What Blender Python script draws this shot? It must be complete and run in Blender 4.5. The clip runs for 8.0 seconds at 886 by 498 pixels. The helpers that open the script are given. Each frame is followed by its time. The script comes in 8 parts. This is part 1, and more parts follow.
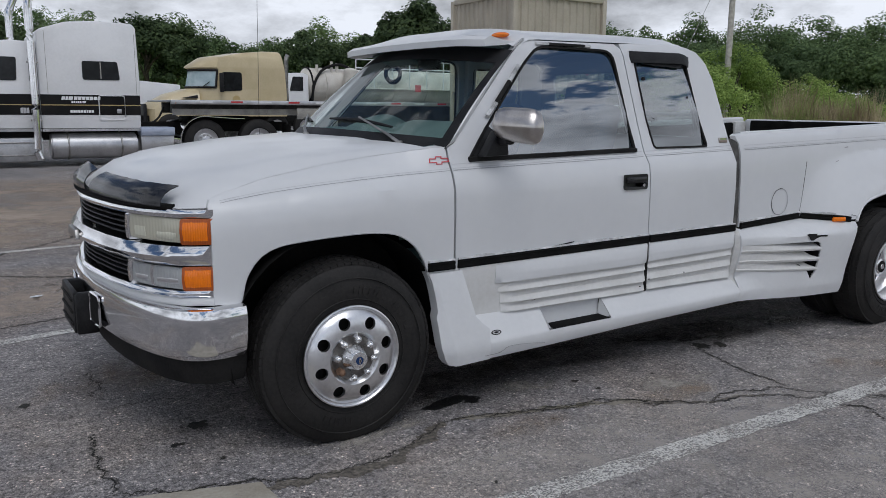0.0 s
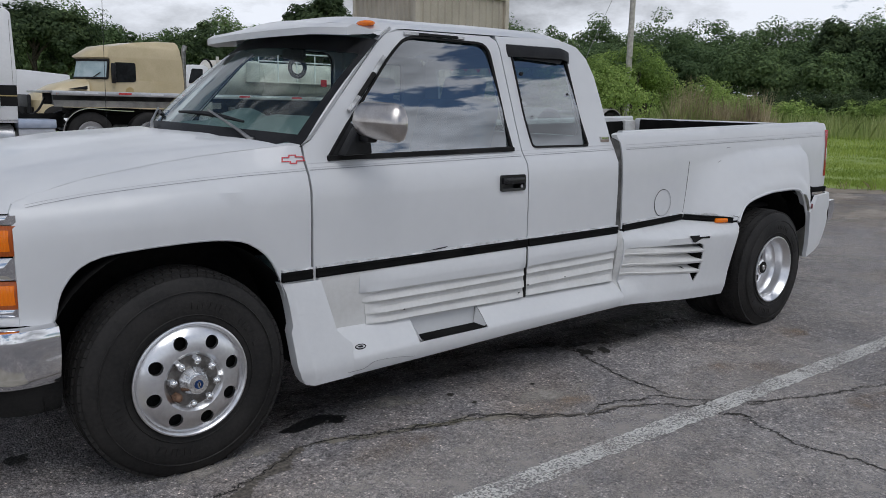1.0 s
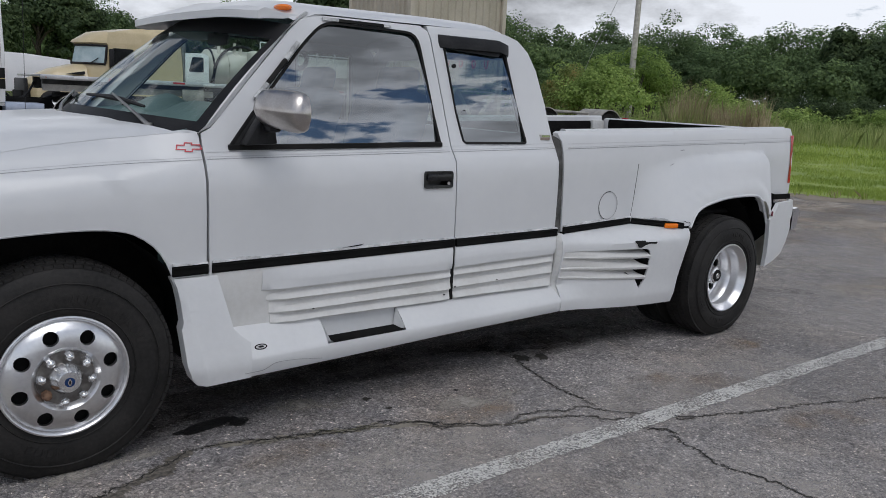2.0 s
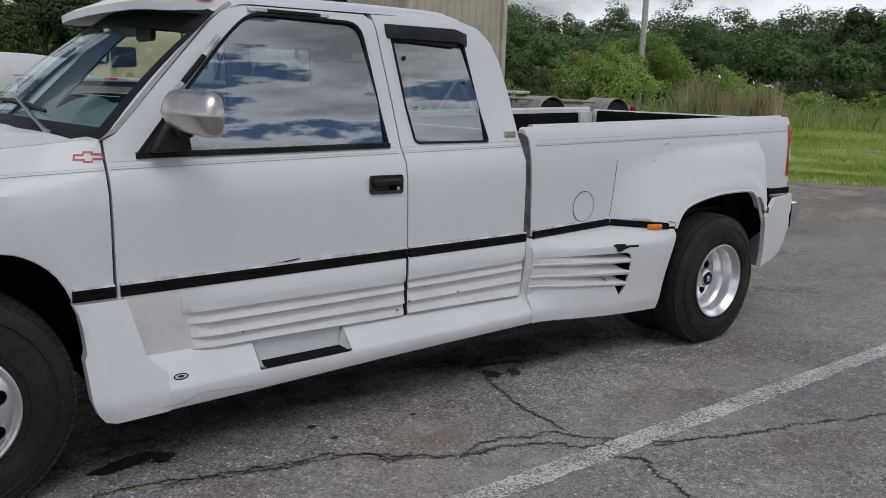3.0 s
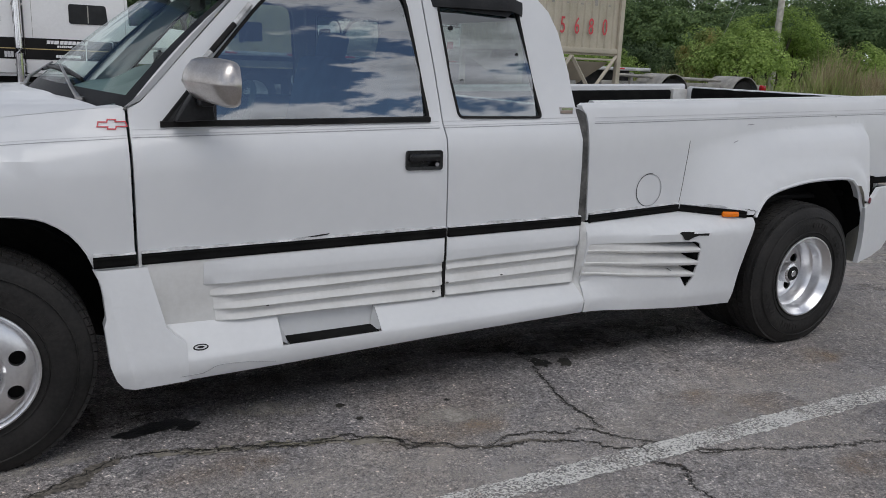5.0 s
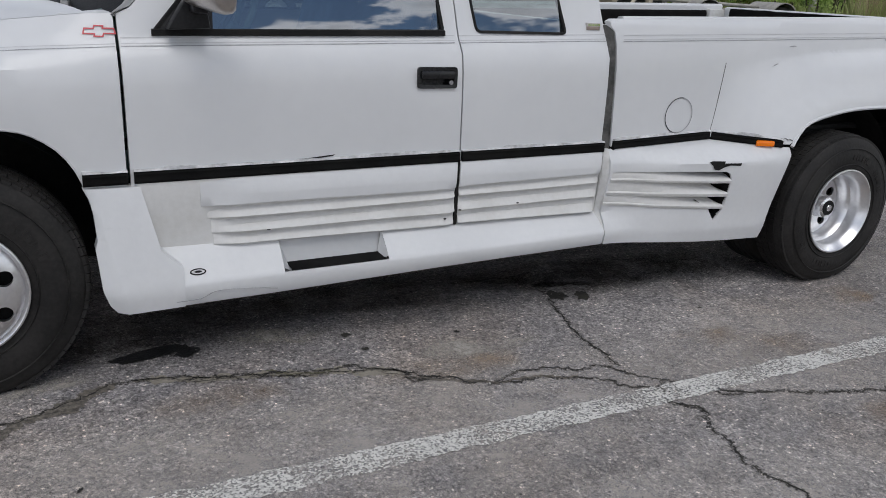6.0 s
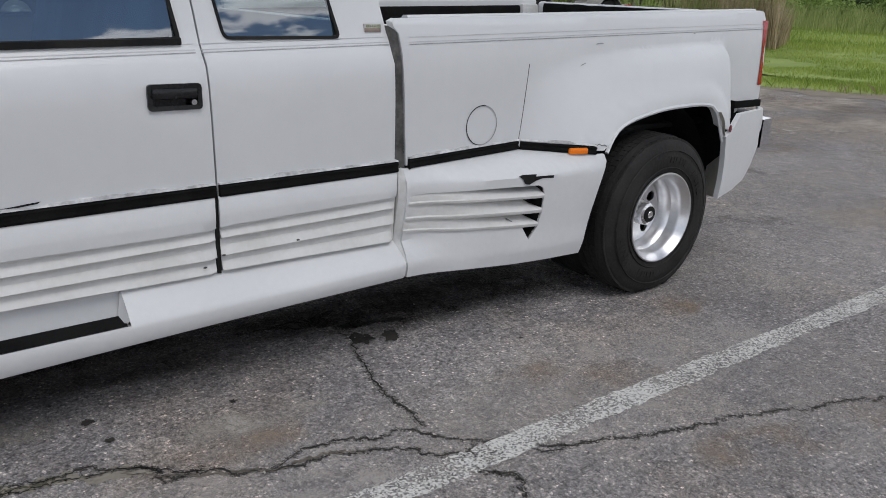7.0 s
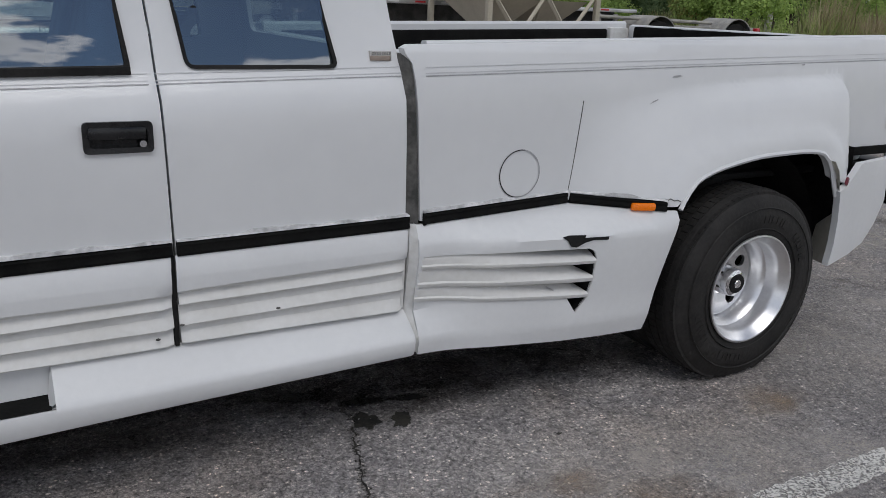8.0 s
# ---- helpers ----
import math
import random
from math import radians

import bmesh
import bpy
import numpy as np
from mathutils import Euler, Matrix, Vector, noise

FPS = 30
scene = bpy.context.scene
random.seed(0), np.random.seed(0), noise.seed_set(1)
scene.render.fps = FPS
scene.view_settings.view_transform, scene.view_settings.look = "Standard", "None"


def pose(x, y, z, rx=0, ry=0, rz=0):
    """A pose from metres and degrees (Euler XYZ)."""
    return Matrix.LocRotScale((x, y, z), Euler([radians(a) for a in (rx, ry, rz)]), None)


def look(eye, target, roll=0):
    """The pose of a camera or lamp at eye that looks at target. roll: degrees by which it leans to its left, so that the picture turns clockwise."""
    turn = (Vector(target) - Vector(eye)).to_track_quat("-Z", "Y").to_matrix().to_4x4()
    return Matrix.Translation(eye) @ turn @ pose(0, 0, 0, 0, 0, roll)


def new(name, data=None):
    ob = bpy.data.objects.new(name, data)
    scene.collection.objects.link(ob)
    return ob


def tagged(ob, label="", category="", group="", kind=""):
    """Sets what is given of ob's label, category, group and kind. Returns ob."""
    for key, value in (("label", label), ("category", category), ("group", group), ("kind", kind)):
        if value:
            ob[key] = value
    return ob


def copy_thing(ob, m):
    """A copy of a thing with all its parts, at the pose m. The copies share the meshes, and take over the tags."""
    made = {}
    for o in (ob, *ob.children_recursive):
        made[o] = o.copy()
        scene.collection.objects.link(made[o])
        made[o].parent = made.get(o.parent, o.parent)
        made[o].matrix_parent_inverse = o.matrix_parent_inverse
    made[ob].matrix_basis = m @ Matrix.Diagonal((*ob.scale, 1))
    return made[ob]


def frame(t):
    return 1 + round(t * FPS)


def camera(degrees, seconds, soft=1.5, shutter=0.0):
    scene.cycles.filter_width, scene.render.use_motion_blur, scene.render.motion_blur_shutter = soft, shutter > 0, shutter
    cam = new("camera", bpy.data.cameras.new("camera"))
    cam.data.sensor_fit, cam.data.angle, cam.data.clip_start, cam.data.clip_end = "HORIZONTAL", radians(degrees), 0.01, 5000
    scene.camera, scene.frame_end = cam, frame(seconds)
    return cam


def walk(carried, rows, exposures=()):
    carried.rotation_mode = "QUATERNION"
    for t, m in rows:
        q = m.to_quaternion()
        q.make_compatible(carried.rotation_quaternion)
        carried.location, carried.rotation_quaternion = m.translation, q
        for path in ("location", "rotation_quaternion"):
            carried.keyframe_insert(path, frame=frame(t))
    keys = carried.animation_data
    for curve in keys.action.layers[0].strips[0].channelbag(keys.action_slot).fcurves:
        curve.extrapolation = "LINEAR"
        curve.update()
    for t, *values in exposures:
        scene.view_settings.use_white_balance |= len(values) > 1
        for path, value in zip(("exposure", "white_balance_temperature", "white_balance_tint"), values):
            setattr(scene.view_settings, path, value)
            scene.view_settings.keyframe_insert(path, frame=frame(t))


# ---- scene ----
cam = camera(58.4, 8.0, soft=0.8)
PATH = [
    (0, (-1.429, -2.972, 1.435), (-0.364, -1.317, 1.080), 0.50),
    (0.3, (-1.327, -2.909, 1.432), (-0.298, -1.234, 1.068), 1.51),
    (0.5, (-1.265, -2.869, 1.435), (-0.200, -1.215, 1.075), 1.85),
    (0.7, (-1.172, -2.858, 1.450), (-0.015, -1.267, 1.087), 1.56),
    (1, (-1.078, -2.852, 1.431), (0.166, -1.328, 1.070), 1.30),
    (1.3, (-0.949, -2.907, 1.427), (0.299, -1.388, 1.062), 1.43),
    (1.5, (-0.838, -2.960, 1.429), (0.410, -1.441, 1.059), 2.41),
    (1.7, (-0.763, -2.995, 1.424), (0.476, -1.468, 1.056), 2.87),
    (2.8, (-0.301, -2.848, 1.441), (0.911, -1.304, 1.057), 2.52),
    (3, (-0.204, -2.856, 1.455), (0.998, -1.307, 1.063), 1.79),
    (3.2, (-0.110, -2.861, 1.449), (1.094, -1.313, 1.056), 1.96),
    (3.5, (0.050, -2.911, 1.458), (1.147, -1.287, 1.057), 2.17),
    (3.7, (0.101, -2.925, 1.464), (1.141, -1.265, 1.062), 2.04),
    (4, (0.129, -2.921, 1.462), (1.118, -1.230, 1.060), 1.91),
    (4.5, (0.146, -2.916, 1.459), (1.125, -1.220, 1.054), 2.21),
    (4.7, (0.160, -2.919, 1.454), (1.137, -1.222, 1.045), 2.14),
    (5.8, (0.224, -2.843, 1.409), (1.069, -1.146, 0.773), 3.50),
    (6, (0.296, -2.786, 1.394), (1.177, -1.106, 0.760), 3.12),
    (6.2, (0.406, -2.682, 1.390), (1.482, -1.118, 0.759), 4.52),
    (6.5, (0.542, -2.584, 1.415), (1.690, -1.072, 0.786), 3.34),
    (6.8, (0.689, -2.500, 1.403), (1.854, -1.001, 0.774), 2.22),
    (7, (0.830, -2.471, 1.400), (2.005, -0.978, 0.776), 2.28),
    (7.2, (0.969, -2.427, 1.407), (2.157, -0.933, 0.808), 2.40),
    (7.5, (1.131, -2.371, 1.415), (2.266, -0.827, 0.843), 2.68),
    (7.7, (1.236, -2.302, 1.411), (2.245, -0.677, 0.826), 2.13),
    (8, (1.432, -2.178, 1.405), (2.374, -0.514, 0.819), 2.36),
]
walk(cam, [(t, look(eye, target, roll)) for t, eye, target, roll in PATH],
     exposures=[(0.0, 0.0, 6190, 10), (1.5, 0.04, 6260, 10), (3.0, 0.05, 6360, 10), (4.5, 0.04, 6400, 10), (6.0, 0.26, 6400, 10), (7.0, 0.24, 6420, 10), (8.0, 0.09, 6400, 10)])

# ---- sky and sun: bright broken cloud, the sun veiled ----
SUN_EL, SUN_AZ = radians(60), radians(192)
world = bpy.data.worlds.new("sky")
scene.world = world
world.use_nodes = True
wn, wl = world.node_tree.nodes, world.node_tree.links
wn.clear()
w_out = wn.new("ShaderNodeOutputWorld")
w_bg = wn.new("ShaderNodeBackground")
w_sky = wn.new("ShaderNodeTexSky")
w_sky.sky_type, w_sky.sun_disc = "NISHITA", False
w_sky.sun_elevation, w_sky.sun_rotation = SUN_EL, SUN_AZ
w_sky.ozone_density, w_sky.air_density, w_sky.dust_density = 3.5, 1.0, 0.6
w_co = wn.new("ShaderNodeTexCoord")
w_sep = wn.new("ShaderNodeSeparateXYZ")
wl.new(w_co.outputs["Generated"], w_sep.inputs[0])


def w_math(op, a, b=None):
    n = wn.new("ShaderNodeMath")
    n.operation = op
    for i, v in enumerate((a, b)):
        if v is None:
            continue
        if isinstance(v, (int, float)):
            n.inputs[i].default_value = v
        else:
            wl.new(v, n.inputs[i])
    return n.outputs[0]


# clouds: heaps drawn out sideways, as layers are when seen low over the horizon
w_com = wn.new("ShaderNodeCombineXYZ")
wl.new(w_sep.outputs["X"], w_com.inputs[0]), wl.new(w_sep.outputs["Y"], w_com.inputs[1])
wl.new(w_math("ADD", w_math("MULTIPLY", w_sep.outputs["Z"], 2.4), 9.1), w_com.inputs[2])
w_noise = wn.new("ShaderNodeTexNoise")
w_noise.inputs["Scale"].default_value, w_noise.inputs["Detail"].default_value, w_noise.inputs["Roughness"].default_value = 2.7, 11, 0.60
wl.new(w_com.outputs[0], w_noise.inputs["Vector"])
w_cov = wn.new("ShaderNodeMapRange")
w_cov.inputs["From Min"].default_value, w_cov.inputs["From Max"].default_value = 0.484, 0.526
w_cov.interpolation_type = "SMOOTHSTEP"
# towards the horizon the clouds close up
w_low = w_math("MULTIPLY", w_math("MAXIMUM", w_math("SUBTRACT", 0.46, w_sep.outputs["Z"]), 0.0), 0.30)
wl.new(w_math("ADD", w_noise.outputs["Fac"], w_low), w_cov.inputs["Value"])
w_shade = wn.new("ShaderNodeMapRange")
w_shade.inputs["From Min"].default_value, w_shade.inputs["From Max"].default_value = 0.48, 0.64
w_shade.inputs["To Min"].default_value, w_shade.inputs["To Max"].default_value = 1.2, 0.46
wl.new(w_noise.outputs["Fac"], w_shade.inputs["Value"])
w_cloud = wn.new("ShaderNodeMix")
w_cloud.data_type, w_cloud.blend_type = "RGBA", "MULTIPLY"
w_cloud.inputs["Factor"].default_value = 1.0
w_cloud.inputs["A"].default_value = (12.9, 13.2, 13.9, 1)
wl.new(w_shade.outputs[0], w_cloud.inputs["B"])
w_mix = wn.new("ShaderNodeMix")
w_mix.data_type = "RGBA"
wl.new(w_cov.outputs[0], w_mix.inputs["Factor"])
wl.new(w_sky.outputs[0], w_mix.inputs["A"])
wl.new(w_cloud.outputs["Result"], w_mix.inputs["B"])
wl.new(w_mix.outputs["Result"], w_bg.inputs["Color"])
w_bg.inputs["Strength"].default_value = 0.0555
wl.new(w_bg.outputs[0], w_out.inputs["Surface"])

sun = new("sun", bpy.data.lights.new("sun", "SUN"))
sun.data.energy, sun.data.angle, sun.data.color = 1.02, radians(36), (1.0, 0.975, 0.945)
sun.matrix_basis = look((0, 0, 0), (-math.sin(SUN_AZ) * math.cos(SUN_EL), -math.cos(SUN_AZ) * math.cos(SUN_EL), -math.sin(SUN_EL)))

# ---- materials ----
def material(name):
    m = bpy.data.materials.new(name)
    m.use_nodes = True
    return m, m.node_tree.nodes, m.node_tree.links, m.node_tree.nodes["Principled BSDF"]


def surface(name, a, b, rough=0.5, metal=0.0, scale=6.0, fine=60.0, bump=0.15, amount=0.5, rough_var=0.12, coat=0.0, spec=0.5):
    """Two tones mixed by a coarse and a fine noise, with relief and uneven gloss."""
    m, n, l, p = material(name)
    co = n.new("ShaderNodeTexCoord")
    n1, n2 = n.new("ShaderNodeTexNoise"), n.new("ShaderNodeTexNoise")
    n1.inputs["Scale"].default_value, n1.inputs["Detail"].default_value = scale, 5
    n2.inputs["Scale"].default_value, n2.inputs["Detail"].default_value = fine, 3
    for q in (n1, n2):
        l.new(co.outputs["Object"], q.inputs["Vector"])
    add = n.new("ShaderNodeMath")
    add.operation = "MULTIPLY_ADD"
    l.new(n2.outputs["Fac"], add.inputs[0])
    add.inputs[1].default_value = 0.45
    l.new(n1.outputs["Fac"], add.inputs[2])
    mr = n.new("ShaderNodeMapRange")
    mr.inputs["From Min"].default_value, mr.inputs["From Max"].default_value = 0.72 - 0.28 * amount, 0.72 + 0.28 * amount
    l.new(add.outputs[0], mr.inputs["Value"])
    mix = n.new("ShaderNodeMix")
    mix.data_type = "RGBA"
    mix.inputs["A"].default_value, mix.inputs["B"].default_value = (*a, 1), (*b, 1)
    l.new(mr.outputs[0], mix.inputs["Factor"])
    l.new(mix.outputs["Result"], p.inputs["Base Color"])
    rr = n.new("ShaderNodeMapRange")
    rr.inputs["To Min"].default_value, rr.inputs["To Max"].default_value = max(rough - rough_var, 0.0), min(rough + rough_var, 1.0)
    l.new(n1.outputs["Fac"], rr.inputs["Value"])
    l.new(rr.outputs[0], p.inputs["Roughness"])
    if bump:
        bp = n.new("ShaderNodeBump")
        bp.inputs["Strength"].default_value, bp.inputs["Distance"].default_value = bump, 0.01
        l.new(n2.outputs["Fac"], bp.inputs["Height"])
        l.new(bp.outputs[0], p.inputs["Normal"])
    p.inputs["Metallic"].default_value = metal
    p.inputs["Coat Weight"].default_value = coat
    p.inputs["Coat Roughness"].default_value = 0.06
    p.inputs["Specular IOR Level"].default_value = spec
    return m


def pane(name, tint, low, high, power=3.0):
    """A thin sheet of glass: clear through, glossier towards grazing."""
    m, n, l, p = material(name)
    n.remove(p)
    out = n["Material Output"]
    tr, gl, lw, mix = n.new("ShaderNodeBsdfTransparent"), n.new("ShaderNodeBsdfGlossy"), n.new("ShaderNodeLayerWeight"), n.new("ShaderNodeMixShader")
    tr.inputs["Color"].default_value = (*tint, 1)
    gl.inputs["Roughness"].default_value = 0.012
    gl.inputs["Color"].default_value = (0.95, 0.97, 1, 1)
    lw.inputs["Blend"].default_value = 0.5
    pw, mr = n.new("ShaderNodeMath"), n.new("ShaderNodeMapRange")
    pw.operation = "POWER"
    pw.inputs[1].default_value = power
    mr.inputs["To Min"].default_value, mr.inputs["To Max"].default_value = low, high
    l.new(lw.outputs["Facing"], pw.inputs[0]), l.new(pw.outputs[0], mr.inputs["Value"])
    l.new(mr.outputs[0], mix.inputs[0]), l.new(tr.outputs[0], mix.inputs[1]), l.new(gl.outputs[0], mix.inputs[2])
    l.new(mix.outputs[0], out.inputs["Surface"])
    return m


def lens(name, col, rough=0.12):
    m, n, l, p = material(name)
    p.inputs["Base Color"].default_value = (*col, 1)
    p.inputs["Roughness"].default_value = rough
    p.inputs["Coat Weight"].default_value = 0.15
    p.inputs["Coat Roughness"].default_value = 0.05
    w = n.new("ShaderNodeTexWave")
    w.inputs["Scale"].default_value = 38
    w.inputs["Distortion"].default_value = 0.4
    co = n.new("ShaderNodeTexCoord")
    l.new(co.outputs["Object"], w.inputs["Vector"])
    b = n.new("ShaderNodeBump")
    b.inputs["Strength"].default_value, b.inputs["Distance"].default_value = 0.25, 0.004
    l.new(w.outputs["Fac"], b.inputs["Height"])
    l.new(b.outputs[0], p.inputs["Normal"])
    return m


M = {}
M["white"] = surface("white_paint", (0.654, 0.659, 0.665), (0.706, 0.710, 0.714), rough=0.34, scale=1.7, fine=14, bump=0.0, amount=1.0, rough_var=0.05, coat=0.30, spec=0.35)
M["kit"] = surface("white_fibreglass", (0.648, 0.652, 0.656), (0.708, 0.712, 0.714), rough=0.45, scale=3, fine=40, bump=0.04, amount=1.0, coat=0.0, spec=0.35)
M["kit_dirty"] = surface("grimy_white_fibreglass", (0.50, 0.49, 0.46), (0.74, 0.74, 0.73), rough=0.45, scale=5, fine=50, bump=0.05, amount=0.9)
M["kit_cream"] = surface("yellowed_fibreglass", (0.52, 0.49, 0.41), (0.70, 0.67, 0.59), rough=0.6, scale=7, fine=50, bump=0.05, amount=0.9, spec=0.25)
M["kit_worn"] = surface("worn_white_fibreglass", (0.59, 0.58, 0.555), (0.71, 0.705, 0.69), rough=0.5, scale=4, fine=50, bump=0.05, amount=0.9, spec=0.3)
M["black"] = surface("black_plastic", (0.009, 0.009, 0.010), (0.022, 0.022, 0.023), rough=0.5, scale=9, fine=120, bump=0.1, spec=0.25)
M["glossblack"] = surface("glossy_black_paint", (0.008, 0.008, 0.009), (0.016, 0.016, 0.017), rough=0.22, scale=9, fine=120, bump=0.03, spec=0.45)
M["blackdull"] = surface("dull_black_rubber", (0.010, 0.010, 0.010), (0.022, 0.021, 0.020), rough=0.8, scale=7, fine=90, bump=0.25, spec=0.2)
# near-black for sooty parts, and for shade painted into hollows and gaps
M["void"] = surface("sooty_and_shaded_black", (0.005, 0.005, 0.005), (0.015, 0.014, 0.013), rough=0.9, scale=4, fine=40, bump=0.3, spec=0.2)
M["tyre"] = surface("tyre_rubber", (0.011, 0.0103, 0.0098), (0.026, 0.024, 0.0225), rough=0.68, scale=5, fine=70, bump=0.2, spec=0.3)
M["chrome"] = surface("chrome", (0.74, 0.74, 0.75), (0.84, 0.84, 0.85), rough=0.09, metal=1.0, scale=5, fine=30, bump=0.0, rough_var=0.05)
M["alloy"] = surface("brushed_aluminium", (0.72, 0.72, 0.73), (0.84, 0.84, 0.85), rough=0.33, metal=1.0, scale=4, fine=70, bump=0.0, rough_var=0.05)
M["steel"] = surface("worn_steel", (0.30, 0.29, 0.28), (0.48, 0.47, 0.45), rough=0.42, metal=1.0, scale=8, fine=60, bump=0.1)
M["hubsteel"] = surface("dark_hub_steel", (0.10, 0.092, 0.085), (0.24, 0.225, 0.21), rough=0.45, metal=0.7, scale=30, fine=90, bump=0.15, amount=0.9)
M["brightsteel"] = surface("bright_plated_steel", (0.78, 0.78, 0.78), (0.90, 0.90, 0.90), rough=0.24, metal=1.0, scale=12, fine=80, bump=0.02, rough_var=0.06)
M["rust"] = surface("rusty_steel", (0.10, 0.05, 0.03), (0.22, 0.13, 0.08), rough=0.8, scale=20, fine=90, bump=0.3)
M["glass"] = pane("tinted_side_glass", (0.29, 0.37, 0.36), 0.31, 0.95)
M["clearglass"] = pane("plain_green_glass", (0.86, 0.95, 0.91), 0.07, 0.80)
# chrome toned brownish: a reflection of the ground put into its base colour
M["tanchrome"] = surface("tan_toned_chrome", (0.44, 0.405, 0.38), (0.64, 0.61, 0.585), rough=0.30, metal=1.0, scale=14, fine=160, bump=0.02, amount=0.9, rough_var=0.06)
M["windscreen"] = pane("windscreen_glass", (0.90, 0.99, 0.95), 0.06, 0.55, 4.0)
M["farglass"] = surface("dark_window_glass", (0.008, 0.009, 0.010), (0.02, 0.022, 0.024), rough=0.08, scale=2, fine=9, bump=0.0, rough_var=0.02, spec=0.25)
M["amber"] = lens("amber_lens", (0.95, 0.215, 0.004), 0.25)
M["red"] = lens("red_lens", (0.43, 0.006, 0.014))
M["maroon"] = lens("dark_red_lens", (0.13, 0.010, 0.022), 0.3)
M["headlight"] = lens("cloudy_headlight_lens", (0.52, 0.50, 0.40), 0.2)
M["amberedge"] = lens("dark_amber_edge", (0.42, 0.085, 0.008), 0.3)
M["clearlight"] = lens("clear_lamp_lens", (0.42, 0.43, 0.43), 0.08)
M["blue"] = surface("blue_enamel", (0.01, 0.03, 0.10), (0.015, 0.05, 0.16), rough=0.25, bump=0.0)
M["redpaint"] = surface("red_outline_paint", (0.55, 0.05, 0.07), (0.62, 0.09, 0.10), rough=0.4, bump=0.0)
M["trimgrey"] = surface("scuffed_grey_trim", (0.20, 0.20, 0.20), (0.80, 0.80, 0.80), rough=0.35, scale=16, fine=70, bump=0.1, amount=1.0)
M["dash"] = surface("grey_blue_vinyl", (0.10, 0.15, 0.145), (0.15, 0.21, 0.20), rough=0.6, scale=8, fine=120, bump=0.2)
M["cloth"] = surface("blue_seat_cloth", (0.06, 0.125, 0.24), (0.10, 0.19, 0.34), rough=0.9, scale=10, fine=200, bump=0.4)
# grey of the pinstripes, also drawn as the fuel door's shade line
M["pinstripe"] = surface("grey_pinstripe_and_shade_line", (0.28, 0.28, 0.285), (0.42, 0.42, 0.43), rough=0.5, scale=20, bump=0.0)
M["palestripe"] = surface("pale_stripe", (0.45, 0.45, 0.46), (0.58, 0.58, 0.59), rough=0.4, bump=0.0)
M["lampglow"] = lens("pale_lamp_reflector", (0.66, 0.65, 0.53), 0.15)
M["rub"] = surface("black_strip_rubber", (0.004, 0.004, 0.004), (0.010, 0.010, 0.0095), rough=0.85, scale=9, fine=120, bump=0.1, spec=0.12)
M["gapseal"] = surface("weathered_grey_rubber", (0.040, 0.039, 0.036), (0.115, 0.111, 0.104), rough=0.7, scale=14, bump=0.2)

# ---- mesh helpers ----
from mathutils.geometry import delaunay_2d_cdt


def thing(name, loc=(0, 0, 0), label="", category="", group="", kind=""):
    ob = new(name)
    ob.matrix_basis = Matrix.Translation(loc)
    ob.empty_display_size = 0.2
    return tagged(ob, label, category, group, kind)


def mesh_of(name, bm, mat, angle=35):
    me = bpy.data.meshes.new(name)
    bm.to_mesh(me)
    bm.free()
    me.materials.append(mat)
    me.polygons.foreach_set("use_smooth", [True] * len(me.polygons))
    me.set_sharp_from_angle(angle=radians(angle))
    return me


def part(name, bm, mat, parent=None, label="", angle=35):
    """Links a bmesh, in world places, as one mesh object under a thing or a part."""
    ob = new(name, mesh_of(name, bm, mat, angle))
    if parent is not None:
        ob.parent = parent
        if parent.parent is None:
            ob.matrix_parent_inverse = parent.matrix_basis.inverted()
    return tagged(ob, label)


def placed(name, me, m, parent, label=""):
    """An object of its own on shared mesh data, at the world pose m."""
    ob = new(name, me)
    ob.parent = parent
    if parent.parent is None:
        ob.matrix_parent_inverse = parent.matrix_basis.inverted()
    ob.matrix_basis = m
    return tagged(ob, label)


def box(bm, c, s, bev=0.0, rot=None, seg=2):
    m = Matrix.Translation(c) @ (rot or Matrix()) @ Matrix.Diagonal((*s, 1))
    vs = bmesh.ops.create_cube(bm, size=1, matrix=m)["verts"]
    if bev:
        es = list({e for v in vs for e in v.link_edges})
        bmesh.ops.bevel(bm, geom=es, offset=bev, segments=seg, affect="EDGES", profile=0.5)
    return bm


def cyl(bm, p0, p1, r0, r1=None, seg=20):
    p0, p1 = Vector(p0), Vector(p1)
    d = p1 - p0
    m = Matrix.Translation((p0 + p1) / 2) @ d.to_track_quat("Z", "Y").to_matrix().to_4x4()
    bmesh.ops.create_cone(bm, cap_ends=True, segments=seg, radius1=r0, radius2=r0 if r1 is None else r1, depth=d.length, matrix=m)
    return bm


def ball(bm, c, r, scale=(1, 1, 1), sub=2):
    bmesh.ops.create_icosphere(bm, subdivisions=sub, radius=r, matrix=Matrix.Translation(c) @ Matrix.Diagonal((*scale, 1)))
    return bm


def rings(bm, loops, closed=False, caps=False):
    """Quads between loops of equal length."""
    rows = [[bm.verts.new(p) for p in loop] for loop in loops]
    n = len(rows[0])
    for a, b in zip(rows, rows[1:]):
        for i in range(n if closed else n - 1):
            j = (i + 1) % n
            try:
                bm.faces.new((a[i], a[j], b[j], b[i]))
            except ValueError:
                pass
    if caps:
        bm.faces.new(rows[0][::-1]), bm.faces.new(rows[-1])
    return rows


